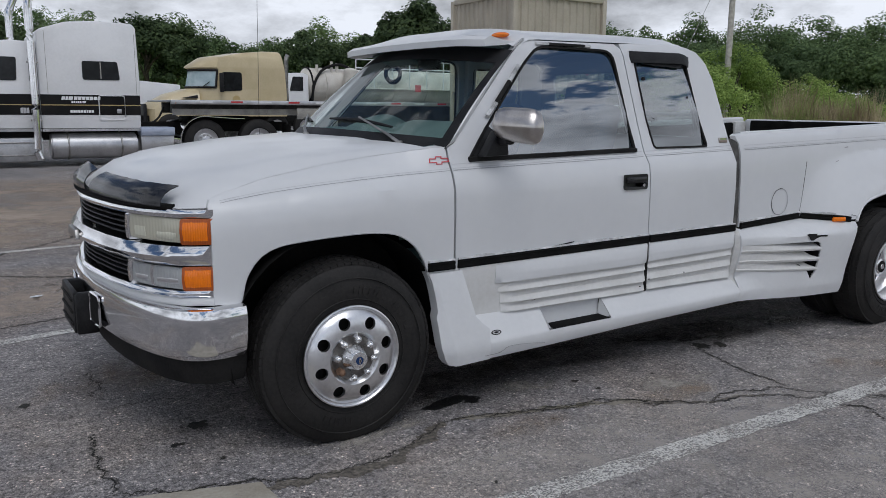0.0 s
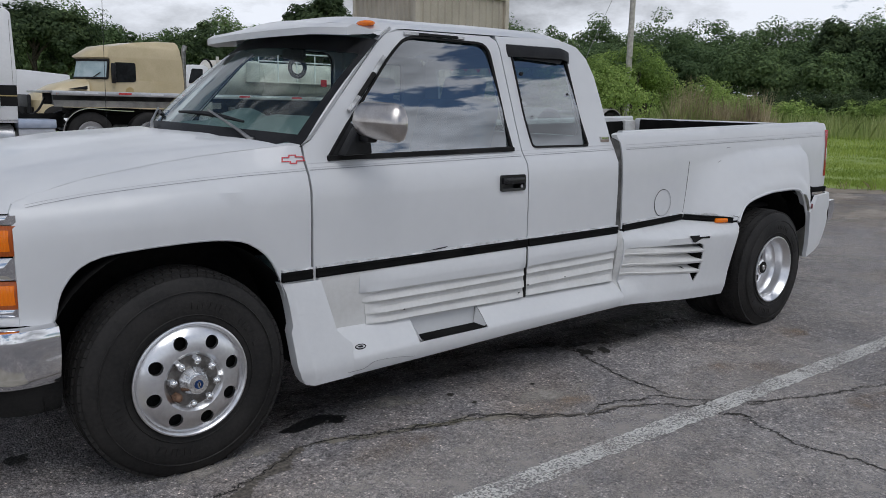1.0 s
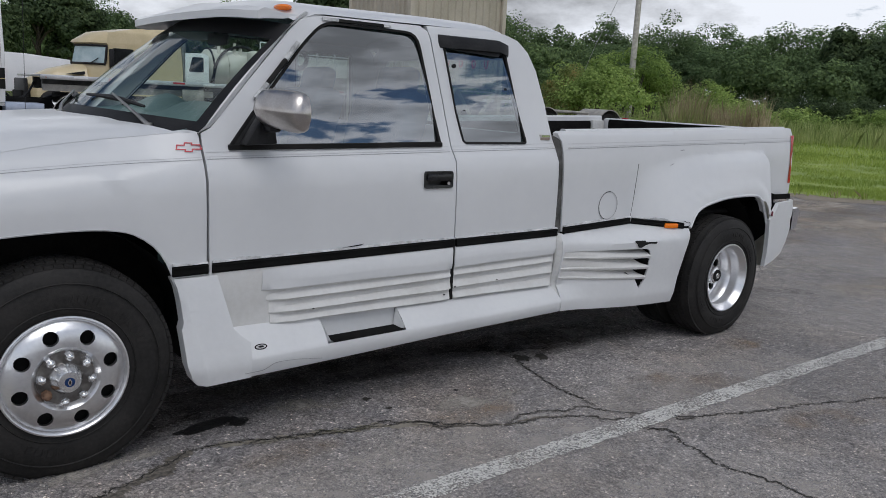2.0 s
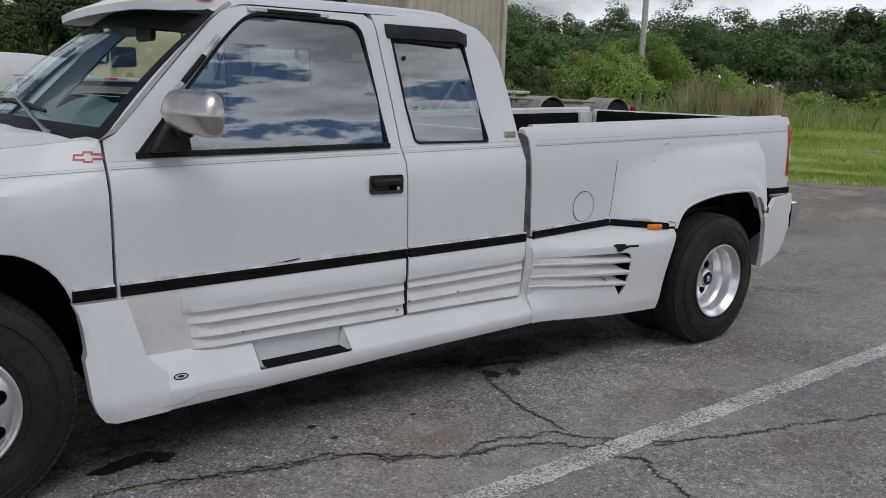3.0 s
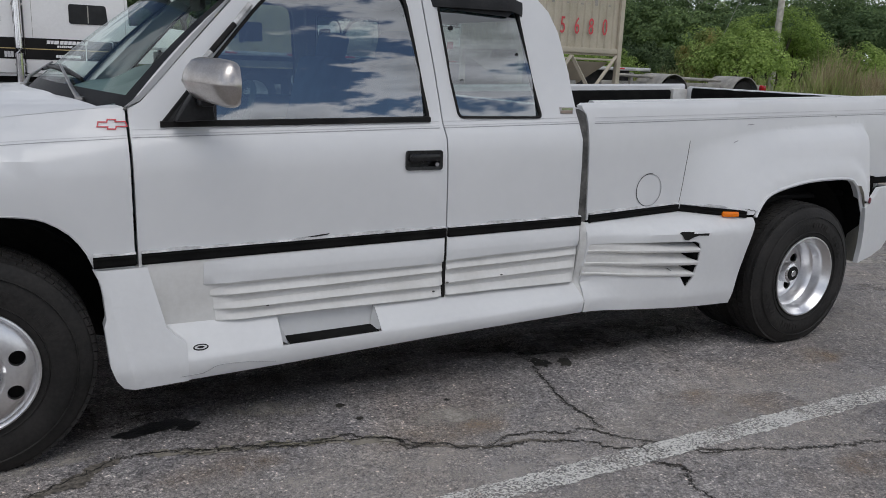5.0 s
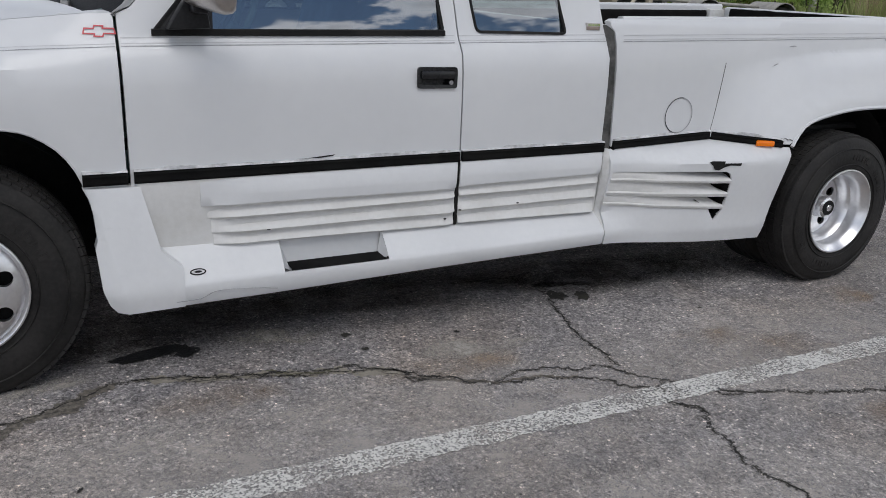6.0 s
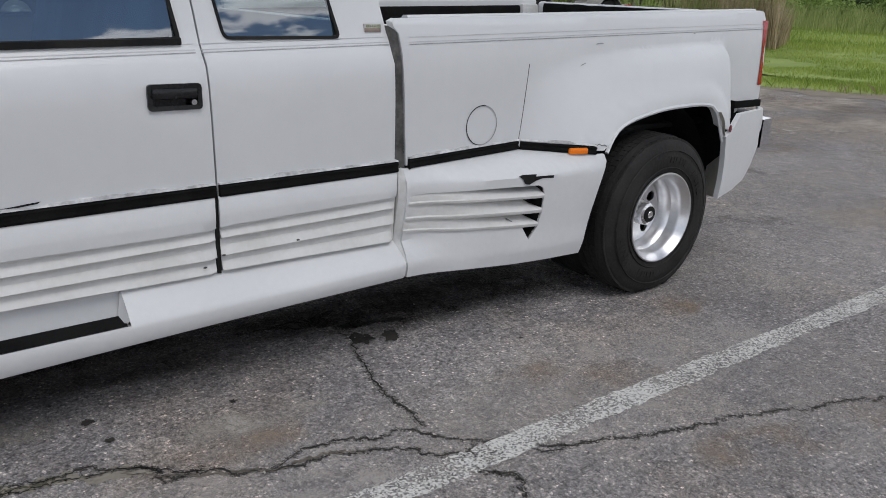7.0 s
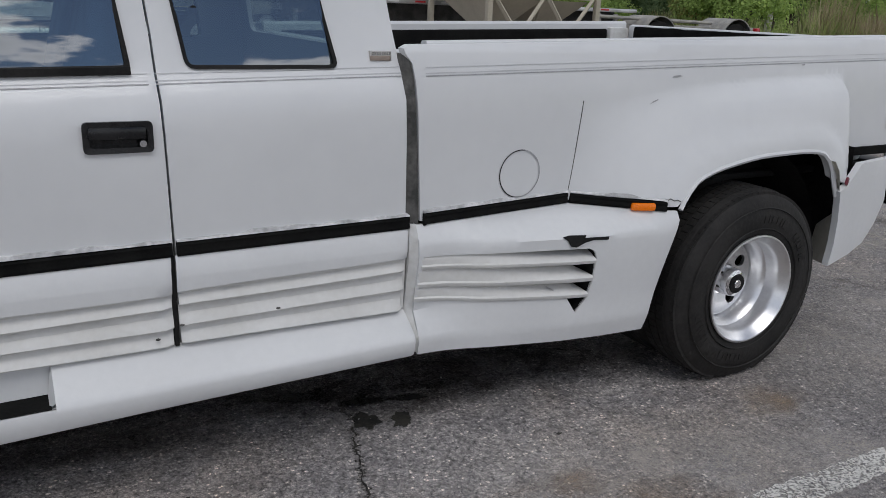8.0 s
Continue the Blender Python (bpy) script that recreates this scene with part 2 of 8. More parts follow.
def lathe(bm, profile, c, seg=64, closed=False):
    """Turned about an axis along y through c: profile of (radius, y)."""
    loops = [[(c[0] + r * math.cos(2 * math.pi * k / seg), c[1] + y, c[2] + r * math.sin(2 * math.pi * k / seg)) for k in range(seg)] for r, y in profile]
    rings(bm, loops + ([loops[0]] if closed else []), closed=True)
    if closed:
        bmesh.ops.remove_doubles(bm, verts=bm.verts, dist=1e-5)
    return bm


def tube(bm, pts, r, seg=8, caps=True):
    pts = [Vector(p) for p in pts]
    loops = []
    for i, p in enumerate(pts):
        d = (pts[min(i + 1, len(pts) - 1)] - pts[max(i - 1, 0)]).normalized()
        q = d.to_track_quat("Z", "Y")
        rr = r[i] if isinstance(r, (list, tuple)) else r
        loops.append([p + q @ Vector((rr * math.cos(2 * math.pi * k / seg), rr * math.sin(2 * math.pi * k / seg), 0)) for k in range(seg)])
    rings(bm, loops, closed=True, caps=caps)
    return bm


def prism(bm, poly, y0, y1, bev=0.0):
    """A polygon in x, z drawn out between y0 and y1."""
    f = bm.faces.new([bm.verts.new((x, y0, z)) for x, z in poly])
    r = bmesh.ops.extrude_face_region(bm, geom=[f])
    vs = [g for g in r["geom"] if isinstance(g, bmesh.types.BMVert)]
    bmesh.ops.translate(bm, verts=vs, vec=(0, y1 - y0, 0))
    if bev:
        allv = set(vs) | set(f.verts)
        es = list({e for v in allv for e in v.link_edges})
        bmesh.ops.bevel(bm, geom=es, offset=bev, segments=2, affect="EDGES", profile=0.5)
    return bm


def smooth_path(pts, step=0.05, closed=False):
    """Catmull-Rom through the points, about one point every step."""
    P = [Vector(p) for p in pts]
    n, out = len(P), []
    for i in range(n if closed else n - 1):
        g = (lambda k: P[k % n]) if closed else (lambda k: P[min(max(k, 0), n - 1)])
        a, b, c, d = g(i - 1), g(i), g(i + 1), g(i + 2)
        m = max(1, round((c - b).length / step))
        for k in range(m):
            t = k / m
            out.append(0.5 * (2 * b + (c - a) * t + (2 * a - 5 * b + 4 * c - d) * t * t + (3 * b - a - 3 * c + d) * t ** 3))
    if not closed:
        out.append(P[-1])
    return out


def split(pts, step):
    """Straight sides of a closed outline cut into pieces."""
    out = []
    for a, b in zip(pts, pts[1:] + pts[:1]):
        a, b = Vector(a), Vector(b)
        m = max(1, round((b - a).length / step))
        out += [a + (b - a) * (k / m) for k in range(m)]
    return out


def rounded(pts, r, seg=4):
    """A closed polygon with its corners rounded (r: one radius, or one a corner)."""
    out, n = [], len(pts)
    for i in range(n):
        a, b, c = Vector(pts[i - 1]), Vector(pts[i]), Vector(pts[(i + 1) % n])
        rr = r[i] if isinstance(r, (list, tuple)) else r
        u, v = (a - b), (c - b)
        d = min(rr, u.length * 0.45, v.length * 0.45)
        p, q = b + u.normalized() * d, b + v.normalized() * d
        if d < 1e-4:
            out.append(b)
            continue
        for k in range(seg + 1):
            t = k / seg
            out.append((1 - t) ** 2 * p + 2 * t * (1 - t) * b + t * t * q)
    return out


def inside(x, z, poly):
    hit, n = False, len(poly)
    for i in range(n):
        (x1, z1), (x2, z2) = poly[i - 1], poly[i]
        if (z1 > z) != (z2 > z) and x < (x2 - x1) * (z - z1) / (z2 - z1) + x1:
            hit = not hit
    return hit


def panel(bm, outline, surf, holes=(), step=0.07, depth=0.03, lines=(), edge=0.003, extra=()):
    """A skin cut out along an outline in (x, z), bent to y = surf(x, z), with its rim turned inwards."""
    loops = [[(p[0], p[1]) for p in split([tuple(q) for q in lp], step)] for lp in (outline, *holes)]
    pts, cons = [], []
    for lp in loops:
        s = len(pts)
        pts += [Vector(p) for p in lp]
        cons += [(s + i, s + (i + 1) % len(lp)) for i in range(len(lp))]
    rim = len(pts)
    xs, zs = [p[0] for p in loops[0]], [p[1] for p in loops[0]]
    grid = []
    x = min(xs) + step / 2
    while x < max(xs):
        z = min(zs) + step / 2
        while z < max(zs):
            grid.append((x, z))
            z += step
        x += step
    for f in lines:
        x = min(xs) + step / 4
        while x < max(xs):
            grid.append((x, f(x)))
            x += step / 2
    grid = list(extra) + grid
    arr = np.array([(p.x, p.y) for p in pts])
    for x, z in grid:
        if inside(x, z, loops[0]) and not any(inside(x, z, h) for h in loops[1:]):
            if np.min(np.hypot(arr[:, 0] - x, arr[:, 1] - z)) > step * 0.55:
                pts.append(Vector((x, z)))
    vs, es, fs, *_ = delaunay_2d_cdt(pts, cons, [], 0, 1e-5)
    bv = [bm.verts.new((v.x, surf(v.x, v.y), v.y)) for v in vs]
    made = []
    for f in fs:
        cx, cz = sum(vs[i].x for i in f) / 3, sum(vs[i].y for i in f) / 3
        if inside(cx, cz, loops[0]) and not any(inside(cx, cz, h) for h in loops[1:]):
            made.append(bm.faces.new([bv[i] for i in f]))
    for v in bv:
        if not v.link_faces:
            bm.verts.remove(v)
    if depth:
        be = [e for e in {e for f in made for e in f.edges} if len(e.link_faces) == 1]
        sgn = 1 if depth > 0 else -1
        for v in {v for e in be for v in e.verts}:
            v.co.y += edge * sgn
        r = bmesh.ops.extrude_edge_only(bm, edges=be)
        bmesh.ops.translate(bm, verts=[g for g in r["geom"] if isinstance(g, bmesh.types.BMVert)], vec=(0, depth, 0))
    return bm


def circle(cx, cz, r, seg=24, start=0.0):
    return [(cx + r * math.cos(start + 2 * math.pi * k / seg), cz + r * math.sin(start + 2 * math.pi * k / seg)) for k in range(seg)]


def shell(bm, d):
    bmesh.ops.recalc_face_normals(bm, faces=bm.faces)
    bmesh.ops.solidify(bm, geom=bm.faces[:], thickness=d)
    return bm

# ---- ground ----
def asphalt():
    m, n, l, p = material("weathered_asphalt")
    co = n.new("ShaderNodeTexCoord")
    mp = co.outputs["Object"]

    def noise_node(scale, detail=4, rough=0.5):
        q = n.new("ShaderNodeTexNoise")
        q.inputs["Scale"].default_value, q.inputs["Detail"].default_value, q.inputs["Roughness"].default_value = scale, detail, rough
        l.new(mp, q.inputs["Vector"])
        return q.outputs["Fac"]

    def ramp(src, stops):
        r = n.new("ShaderNodeValToRGB")
        el = r.color_ramp.elements
        el[0].position, el[0].color = stops[0][0], (*stops[0][1], 1)
        el[1].position, el[1].color = stops[-1][0], (*stops[-1][1], 1)
        for s, c in stops[1:-1]:
            e = el.new(s)
            e.color = (*c, 1)
        l.new(src, r.inputs[0])
        return r.outputs[0]

    def mixc(kind, fac, a, b):
        q = n.new("ShaderNodeMix")
        q.data_type, q.blend_type = "RGBA", kind
        if isinstance(fac, float):
            q.inputs["Factor"].default_value = fac
        else:
            l.new(fac, q.inputs["Factor"])
        l.new(a, q.inputs["A"]), l.new(b, q.inputs["B"])
        return q.outputs["Result"]
    big = ramp(noise_node(0.55, 5, 0.6), [(0.30, (0.240, 0.229, 0.233)), (0.5, (0.316, 0.301, 0.305)), (0.70, (0.408, 0.386, 0.384))])
    brown = ramp(noise_node(0.9, 6, 0.65), [(0.50, (1, 1, 1)), (0.74, (1.14, 1.03, 0.90))])
    vor = n.new("ShaderNodeTexVoronoi")
    vor.inputs["Scale"].default_value = 115
    l.new(mp, vor.inputs["Vector"])
    grit = ramp(vor.outputs["Distance"], [(0.0, (1.25, 1.24, 1.22)), (0.35, (1.0, 1.0, 1.0)), (0.75, (0.66, 0.66, 0.66))])
    cellv = n.new("ShaderNodeSeparateColor")
    l.new(vor.outputs["Color"], cellv.inputs[0])
    stones = ramp(cellv.outputs[0], [(0.0, (0.70, 0.70, 0.70)), (0.80, (1.05, 1.05, 1.05)), (0.955, (1.2, 1.19, 1.17)), (1.0, (2.5, 2.42, 2.3))])
    c = mixc("MULTIPLY", 0.9, big, brown)
    c = mixc("MULTIPLY", 1.0, c, grit)
    c = mixc("MULTIPLY", 1.0, c, stones)
    blot = ramp(noise_node(6.0, 6, 0.68), [(0.34, (0.70, 0.70, 0.71)), (0.62, (1.12, 1.11, 1.09))])
    c = mixc("MULTIPLY", 1.0, c, blot)
    pits = ramp(noise_node(55, 3, 0.7), [(0.34, (0.42, 0.42, 0.42)), (0.47, (1.0, 1.0, 1.0)), (0.66, (1.38, 1.37, 1.35))])
    c = mixc("MULTIPLY", 1.0, c, pits)
    lumps = ramp(noise_node(21, 4, 0.65), [(0.36, (0.74, 0.74, 0.74)), (0.5, (1.0, 1.0, 1.0)), (0.66, (1.20, 1.19, 1.17))])
    c = mixc("MULTIPLY", 1.0, c, lumps)
    sand = ramp(noise_node(240, 2, 0.6), [(0.36, (0.66, 0.66, 0.66)), (0.5, (1.0, 1.0, 1.0)), (0.64, (1.36, 1.35, 1.33))])
    c = mixc("MULTIPLY", 1.0, c, sand)
    l.new(c, p.inputs["Base Color"])
    p.inputs["Roughness"].default_value = 0.88
    p.inputs["Specular IOR Level"].default_value = 0.3
    b1 = n.new("ShaderNodeBump")
    b1.inputs["Strength"].default_value, b1.inputs["Distance"].default_value = 0.8, 0.006
    l.new(vor.outputs["Distance"], b1.inputs["Height"])
    b1.invert = True
    b2 = n.new("ShaderNodeBump")
    b2.inputs["Strength"].default_value, b2.inputs["Distance"].default_value = 0.3, 0.03
    l.new(noise_node(3.5, 6, 0.6), b2.inputs["Height"])
    l.new(b1.outputs[0], b2.inputs["Normal"])
    l.new(b2.outputs[0], p.inputs["Normal"])
    return m


M["asphalt"] = asphalt()
bm = bmesh.new()
f = bm.faces.new([bm.verts.new(p) for p in ((-1500, -1500, 0), (1500, -1500, 0), (1500, 1500, 0), (-1500, 1500, 0))])
ground = part("ground", bm, M["asphalt"])
tagged(ground, "cracked grey asphalt lot", "ground", kind="structure")

# ---- the pickup: long-bed extended cab with dual rear wheels and a body kit ----
MID = 0.95          # middle plane of the pickup
WB = 3.95           # wheelbase
HUB_Z = 0.385


def tab(v, xs, ys):
    return float(np.interp(v, xs, ys))


def ss(a, b, v):
    t = min(max((v - a) / (b - a), 0.0), 1.0)
    return t * t * (3 - 2 * t)


def mirrored(bm):
    for v in bm.verts:
        v.co.y = 2 * MID - v.co.y
    bmesh.ops.reverse_faces(bm, faces=bm.faces[:])
    return bm


def crease(x):
    """Height of the belt crease along the body."""
    return tab(x, (-0.6, -0.45, -0.3, -0.1, 0.1, 0.3, 0.556, 2.6, 5.0), (1.038, 1.064, 1.084, 1.104, 1.120, 1.134, 1.148, 1.198, 1.258))


def soft_tab(xs, ys, sig):
    """A table with its corners rounded over about sig."""
    g = np.linspace(xs[0] - 0.3, xs[-1] + 0.3, 1600)
    v = np.interp(g, xs, ys)
    k = np.arange(-200, 201) * (g[1] - g[0])
    k = np.exp(-0.5 * (k / sig) ** 2)
    s = np.convolve(np.pad(v, 200, mode="edge"), k / k.sum(), mode="valid")
    return lambda e: float(np.interp(e, g, s))


CAB_PROFILE = soft_tab((0.2, 0.45, 0.62, 0.72, 0.95, 1.06, 1.105, 1.135, 1.16, 1.19, 1.25, 1.34, 1.70, 1.75, 1.80), (0.022, 0.016, 0.012, 0.004, 0.0, 0.003, 0.008, 0.030, 0.050, 0.063, 0.085, 0.115, 0.199, 0.224, 0.28), 0.012)
BED_PROFILE = soft_tab((0.2, 0.7, 1.0, 1.10, 1.18, 1.26, 1.30), (0.006, 0.004, 0.0, 0.004, 0.014, 0.032, 0.056), 0.025)


def side_cab(x, z):
    e = z - (crease(x) - 1.15)
    y = CAB_PROFILE(e)
    if x < 0.5:
        y += 0.042 * ((0.5 - x) / 1.06) ** 2 + 3.4 * max(0.0, e - 1.06) ** 2 * ss(0.55, 0.15, x) * ss(-0.57, -0.22, x)
    return y


def flare(x, z):
    if x < 3.15 or x > 4.63:
        return 0.0
    rear = 4.535
    u = min((x - 3.15) / 0.55, 1.0)
    f = (1 - (1 - u) ** 2.2) * (1 - ss(rear, rear + 0.06, x))
    top = tab(x, (3.25, 3.5, 3.85, 4.5), (1.10, 1.135, 1.168, 1.190))
    t = min(max((z - 0.70) / (top - 0.70), 0.0), 1.0)
    # a flat slope by the joint, squaring up to a box behind the wheel
    return f * 0.152 * (1 - tab(x, (3.15, 3.6, 4.3), (0.97, 0.82, 0.57)) * t) * (1 - t ** tab(x, (3.15, 3.5, 3.8, 4.1, 4.4), (2.0, 3.6, 7.5, 12.0, 16.0))) ** 1.3


def arch_far(x, z):
    return min(math.hypot(x - p[0], z - p[1]) for p in rear_arch)


def side_bed(x, z):
    e = z - (crease(x) - 1.15)
    y = BED_PROFILE(e)
    if x > 3.5 and z < 1.05:
        y -= 0.014 * ss(0.110, 0.070, arch_far(x, z))
    return y - flare(x, z)


def strip_z(x):
    """Upper edge of the black rub strip."""
    if x < 2.56:
        return tab(x, (0.40, 2.52), (0.742, 0.765))
    return tab(x, (2.59, 3.165, 3.504), (0.770, 0.796, 0.765))


pickup = thing("pickup_truck", (2.1, MID, 0), "white extended-cab pickup with fibreglass skirts, parked on asphalt", "pickup truck")

DOOR_WIN = rounded([(0.660, 1.190), (1.744, 1.213), (1.724, 1.40), (1.674, 1.736), (1.165, 1.740), (1.057, 1.645)], [0.02, 0.02, 0.10, 0.07, 0.10, 0.08])
DOOR = [(0.560, 0.456), (0.558, 0.70), (0.556, 1.247), (0.600, 1.268), (1.000, 1.692), (1.055, 1.735), (1.12, 1.762), (1.705, 1.770), (1.742, 1.745), (1.750, 1.71), (1.766, 1.585), (1.791, 1.40), (1.798, 1.30), (1.800, 1.20), (1.8033, 1.07), (1.807, 0.92), (1.812, 0.72), (1.806, 0.456)]
QWIN = rounded([(1.884, 1.216), (2.320, 1.217), (2.236, 1.690), (1.824, 1.690)], 0.028)
QUARTER = [(1.812, 0.456), (1.8185, 0.72), (1.8135, 0.92), (1.8098, 1.07), (1.8065, 1.20), (1.8045, 1.30), (1.7975, 1.40), (1.7725, 1.585), (1.7565, 1.71), (1.745, 1.774), (2.16, 1.786), (2.26, 1.776), (2.340, 1.752), (2.408, 1.69), (2.455, 1.60), (2.500, 1.42), (2.518, 1.25), (2.527, 0.76), (2.532, 0.456)]
HANDLE_HOLE = rounded([(1.615, 1.014), (1.771, 1.014), (1.771, 1.082), (1.615, 1.082)], 0.012)
FRONT_ARCH = [(0.437, 0.600), (0.424, 0.662), (0.392, 0.752), (0.342, 0.824), (0.270, 0.874), (0.205, 0.892), (0.100, 0.900), (-0.030, 0.897), (-0.158, 0.889), (-0.280, 0.875), (-0.355, 0.842), (-0.403, 0.788), (-0.428, 0.732), (-0.444, 0.645)]
REAR_ARCH = [(3.466, 0.27), (3.490, 0.42), (3.527, 0.59), (3.560, 0.694), (3.595, 0.752), (3.660, 0.817), (3.742, 0.850), (3.849, 0.873), (3.987, 0.893), (4.13, 0.901), (4.279, 0.902), (4.365, 0.889), (4.400, 0.860), (4.420, 0.820), (4.437, 0.755), (4.462, 0.66), (4.472, 0.58), (4.464, 0.42)]
front_arch = [tuple(p) for p in smooth_path([(*p, 0) for p in FRONT_ARCH], 0.04)]
rear_arch = [tuple(p) for p in smooth_path([(*p, 0) for p in REAR_ARCH], 0.04)]


def strip_y(x):
    """How far out the rub strip stands along the bed."""
    return tab(x, (2.55, 3.165, 3.504, 3.60), (0.006, 0.004, -0.134, -0.150))


def skirt_bed_y(x, z):
    """The fibreglass skirt before the rear wheel: a ledge below the strip, an upright face, tucked in at the foot."""
    a = tab(z, (0.26, 0.30, 0.36, 0.44, 0.475, 0.62, 0.68), (-0.048, -0.054, -0.064, -0.012, -0.022, -0.045, -0.047))
    out = tab(x, (2.55, 2.70, 2.90, 3.10, 3.25, 3.50), (0.040, 0.072, 0.112, 0.148, 0.163, 0.170))
    b = -out * tab(z, (0.26, 0.30, 0.345, 0.386, 0.44, 0.50, 0.62, 0.68), (0.76, 0.83, 0.88, 0.875, 0.89, 0.93, 1.0, 1.0))
    t = ss(2.55, 2.80, x)
    y = a * (1 - t) + b * t
    zb = strip_z(x) - 0.040
    if z > 0.675:
        k = min((z - 0.675) / (zb - 0.675), 1.0) ** 1.2
        y = y * (1 - k) + (strip_y(x) - 0.006) * k
    return y


# heights along the door cladding: break of the band, then each lip and each nose
CLAD_X = (0.80, 1.79, 1.84, 2.52)
CLAD = {"break": (0.639, 0.638, 0.652, 0.650), "lip0": (0.602, 0.602, 0.611, 0.624), "nose1": (0.579, 0.584, 0.594, 0.604), "lip1": (0.554, 0.561, 0.571, 0.580),
        "nose2": (0.521, 0.532, 0.540, 0.548), "lip2": (0.500, 0.500, 0.510, 0.517), "nose3": (0.476, 0.478, 0.484, 0.484), "lip3": (0.455, 0.450, 0.454, 0.447)}


def clad(key, x):
    return tab(x, CLAD_X, CLAD[key])


def body_sides(mir):
    fix = mirrored if mir else (lambda b: b)
    near = not mir
    cr = (lambda x: crease(x), lambda x: crease(x) + 0.008, lambda x: crease(x) - 0.008, lambda x: crease(x) + 0.030, lambda x: crease(x) + 0.038, lambda x: crease(x) + 0.022)
    # fender
    out = [(0.546, 0.69), (0.546, 1.250), (0.48, 1.247), (0.30, 1.223), (0.0, 1.185), (-0.30, 1.135), (-0.47, 1.095), (-0.535, 1.068), (-0.548, 1.045), (-0.548, 0.66)]
    bm = panel(bmesh.new(), out + [(-0.452, 0.645)] + [p[:2] for p in front_arch[::-1][1:-1]] + [(0.405, 0.69)], side_cab, lines=cr, step=0.06)
    fender = part("fender", fix(bm), M["white"], pickup)
    # rolled lip round the front arch
    bm = tube(bmesh.new(), [(x, side_cab(x, z) + 0.008, z) for x, z, _ in front_arch], 0.006, 6)
    part("arch_lip", fix(bm), M["white"], fender)
    # door
    bm = panel(bmesh.new(), DOOR, side_cab, [DOOR_WIN, HANDLE_HOLE], lines=cr, step=0.06)
    door = part("door", fix(bm), M["white"], pickup)
    bm = panel(bmesh.new(), QUARTER, side_cab, [QWIN], lines=cr, step=0.06)
    quarter = part("cab_quarter", fix(bm), M["white"], pickup)
    for hole, host, seal_w in ((DOOR_WIN, door, 0.011), (QWIN, quarter, 0.009)):
        cx, cz = sum(p[0] for p in hole) / len(hole), sum(p[1] for p in hole) / len(hole)
        loop = split([tuple(p) for p in hole], 0.06)
        big = [(p[0] + 0.006 * (p[0] - cx), p[1] + 0.008 * (p[1] - cz)) for p in loop]
        small = []
        n = len(loop)
        for i in range(n):
            d = (Vector(loop[(i + 1) % n]) - Vector(loop[i - 1])).normalized()
            q = Vector((-d.y, d.x))
            if q.dot(Vector((cx, cz)) - Vector(loop[i])) < 0:
                q = -q
            small.append(tuple(Vector(loop[i]) + q * seal_w))
        bm = bmesh.new()
        rings(bm, [[(x, side_cab(x, z) + 0.012, z) for x, z in big + big[:1]], [(x, side_cab(x, z) - 0.004, z) for x, z in loop + loop[:1]],
                   [(x, side_cab(x, z) - 0.002, z) for x, z in small + small[:1]], [(x, side_cab(x, z) + 0.016, z) for x, z in small + small[:1]]])
        part("window_seal", fix(bm), M["blackdull"], host, "black rubber seal")
        # the pane bulges a little outwards between sill and roof
        def bowed(x, z):
            u = (z - 1.24) / 0.46
            return side_cab(x, 1.24) * (1 - u) + side_cab(x, 1.70) * u + 0.013 - 0.030 * u * (1 - u)
        bm = panel(bmesh.new(), loop, bowed, depth=0, step=0.06)
        ob = part("window_glass", fix(bm), M["clearglass"] if mir else M["glass"], host, "green glass" if mir else "tinted glass", angle=80)
        ob.visible_shadow = False
    # bed side with its wide flare
    top = [(2.580, 0.74), (2.560, 1.10), (2.553, 1.18), (2.543, 1.236), (2.522, 1.262), (2.517, 1.278), (2.540, 1.2885), (4.93, 1.350), (4.955, 1.345), (4.965, 1.31), (4.99, 0.95), (4.99, 0.845), (4.66, 0.845), (4.585, 0.845), (4.50, 0.76)]
    arch = [p[:2] for p in rear_arch[::-1] if p[1] > 0.757]
    bm = panel(bmesh.new(), top + arch + [(3.560, 0.738), (3.47, 0.740), (3.165, 0.765)], side_bed, step=0.034, depth=0.04,
               extra=[(x, tab(x, (3.25, 3.5, 3.85, 4.5), (1.10, 1.135, 1.168, 1.190)) - dz) for x in np.arange(3.17, 4.56, 0.03) for dz in (-0.012, 0.0, 0.012, 0.026, 0.042, 0.062)] + [(x, z) for x in np.arange(4.46, 4.625, 0.015) for z in np.arange(0.87, 1.20, 0.03)])
    side = part("bed_side", fix(bm), M["white"], pickup, angle=75)
    bm = tube(bmesh.new(), [(x, side_bed(x, z) + 0.006, z) for x, z, _ in rear_arch if z > 0.7], 0.010, 6)
    part("arch_lip", fix(bm), M["white"], side)
    # skirt in front of the rear wheel
    low = [(2.556, 0.728), (3.165, 0.753), (3.47, 0.727), (3.556, 0.724)] + [p[:2] for p in rear_arch[::-1] if 0.28 < p[1] < 0.71 and p[0] < 4] + [(3.466, 0.268), (3.05, 0.280), (2.556, 0.300), (2.556, 0.44), (2.556, 0.60)]
    vent = [(2.572, 0.632), (2.80, 0.632), (3.06, 0.630), (3.160, 0.627), (3.185, 0.614), (3.195, 0.588), (3.192, 0.50), (3.181, 0.442), (3.139, 0.384), (3.098, 0.444), (2.565, 0.477)]
    bm = panel(bmesh.new(), low, skirt_bed_y, [vent], step=0.040, depth=0.012, extra=[(x, z) for x in np.arange(2.575, 3.46, 0.03) for z in (0.335, 0.352, 0.668, 0.684)])
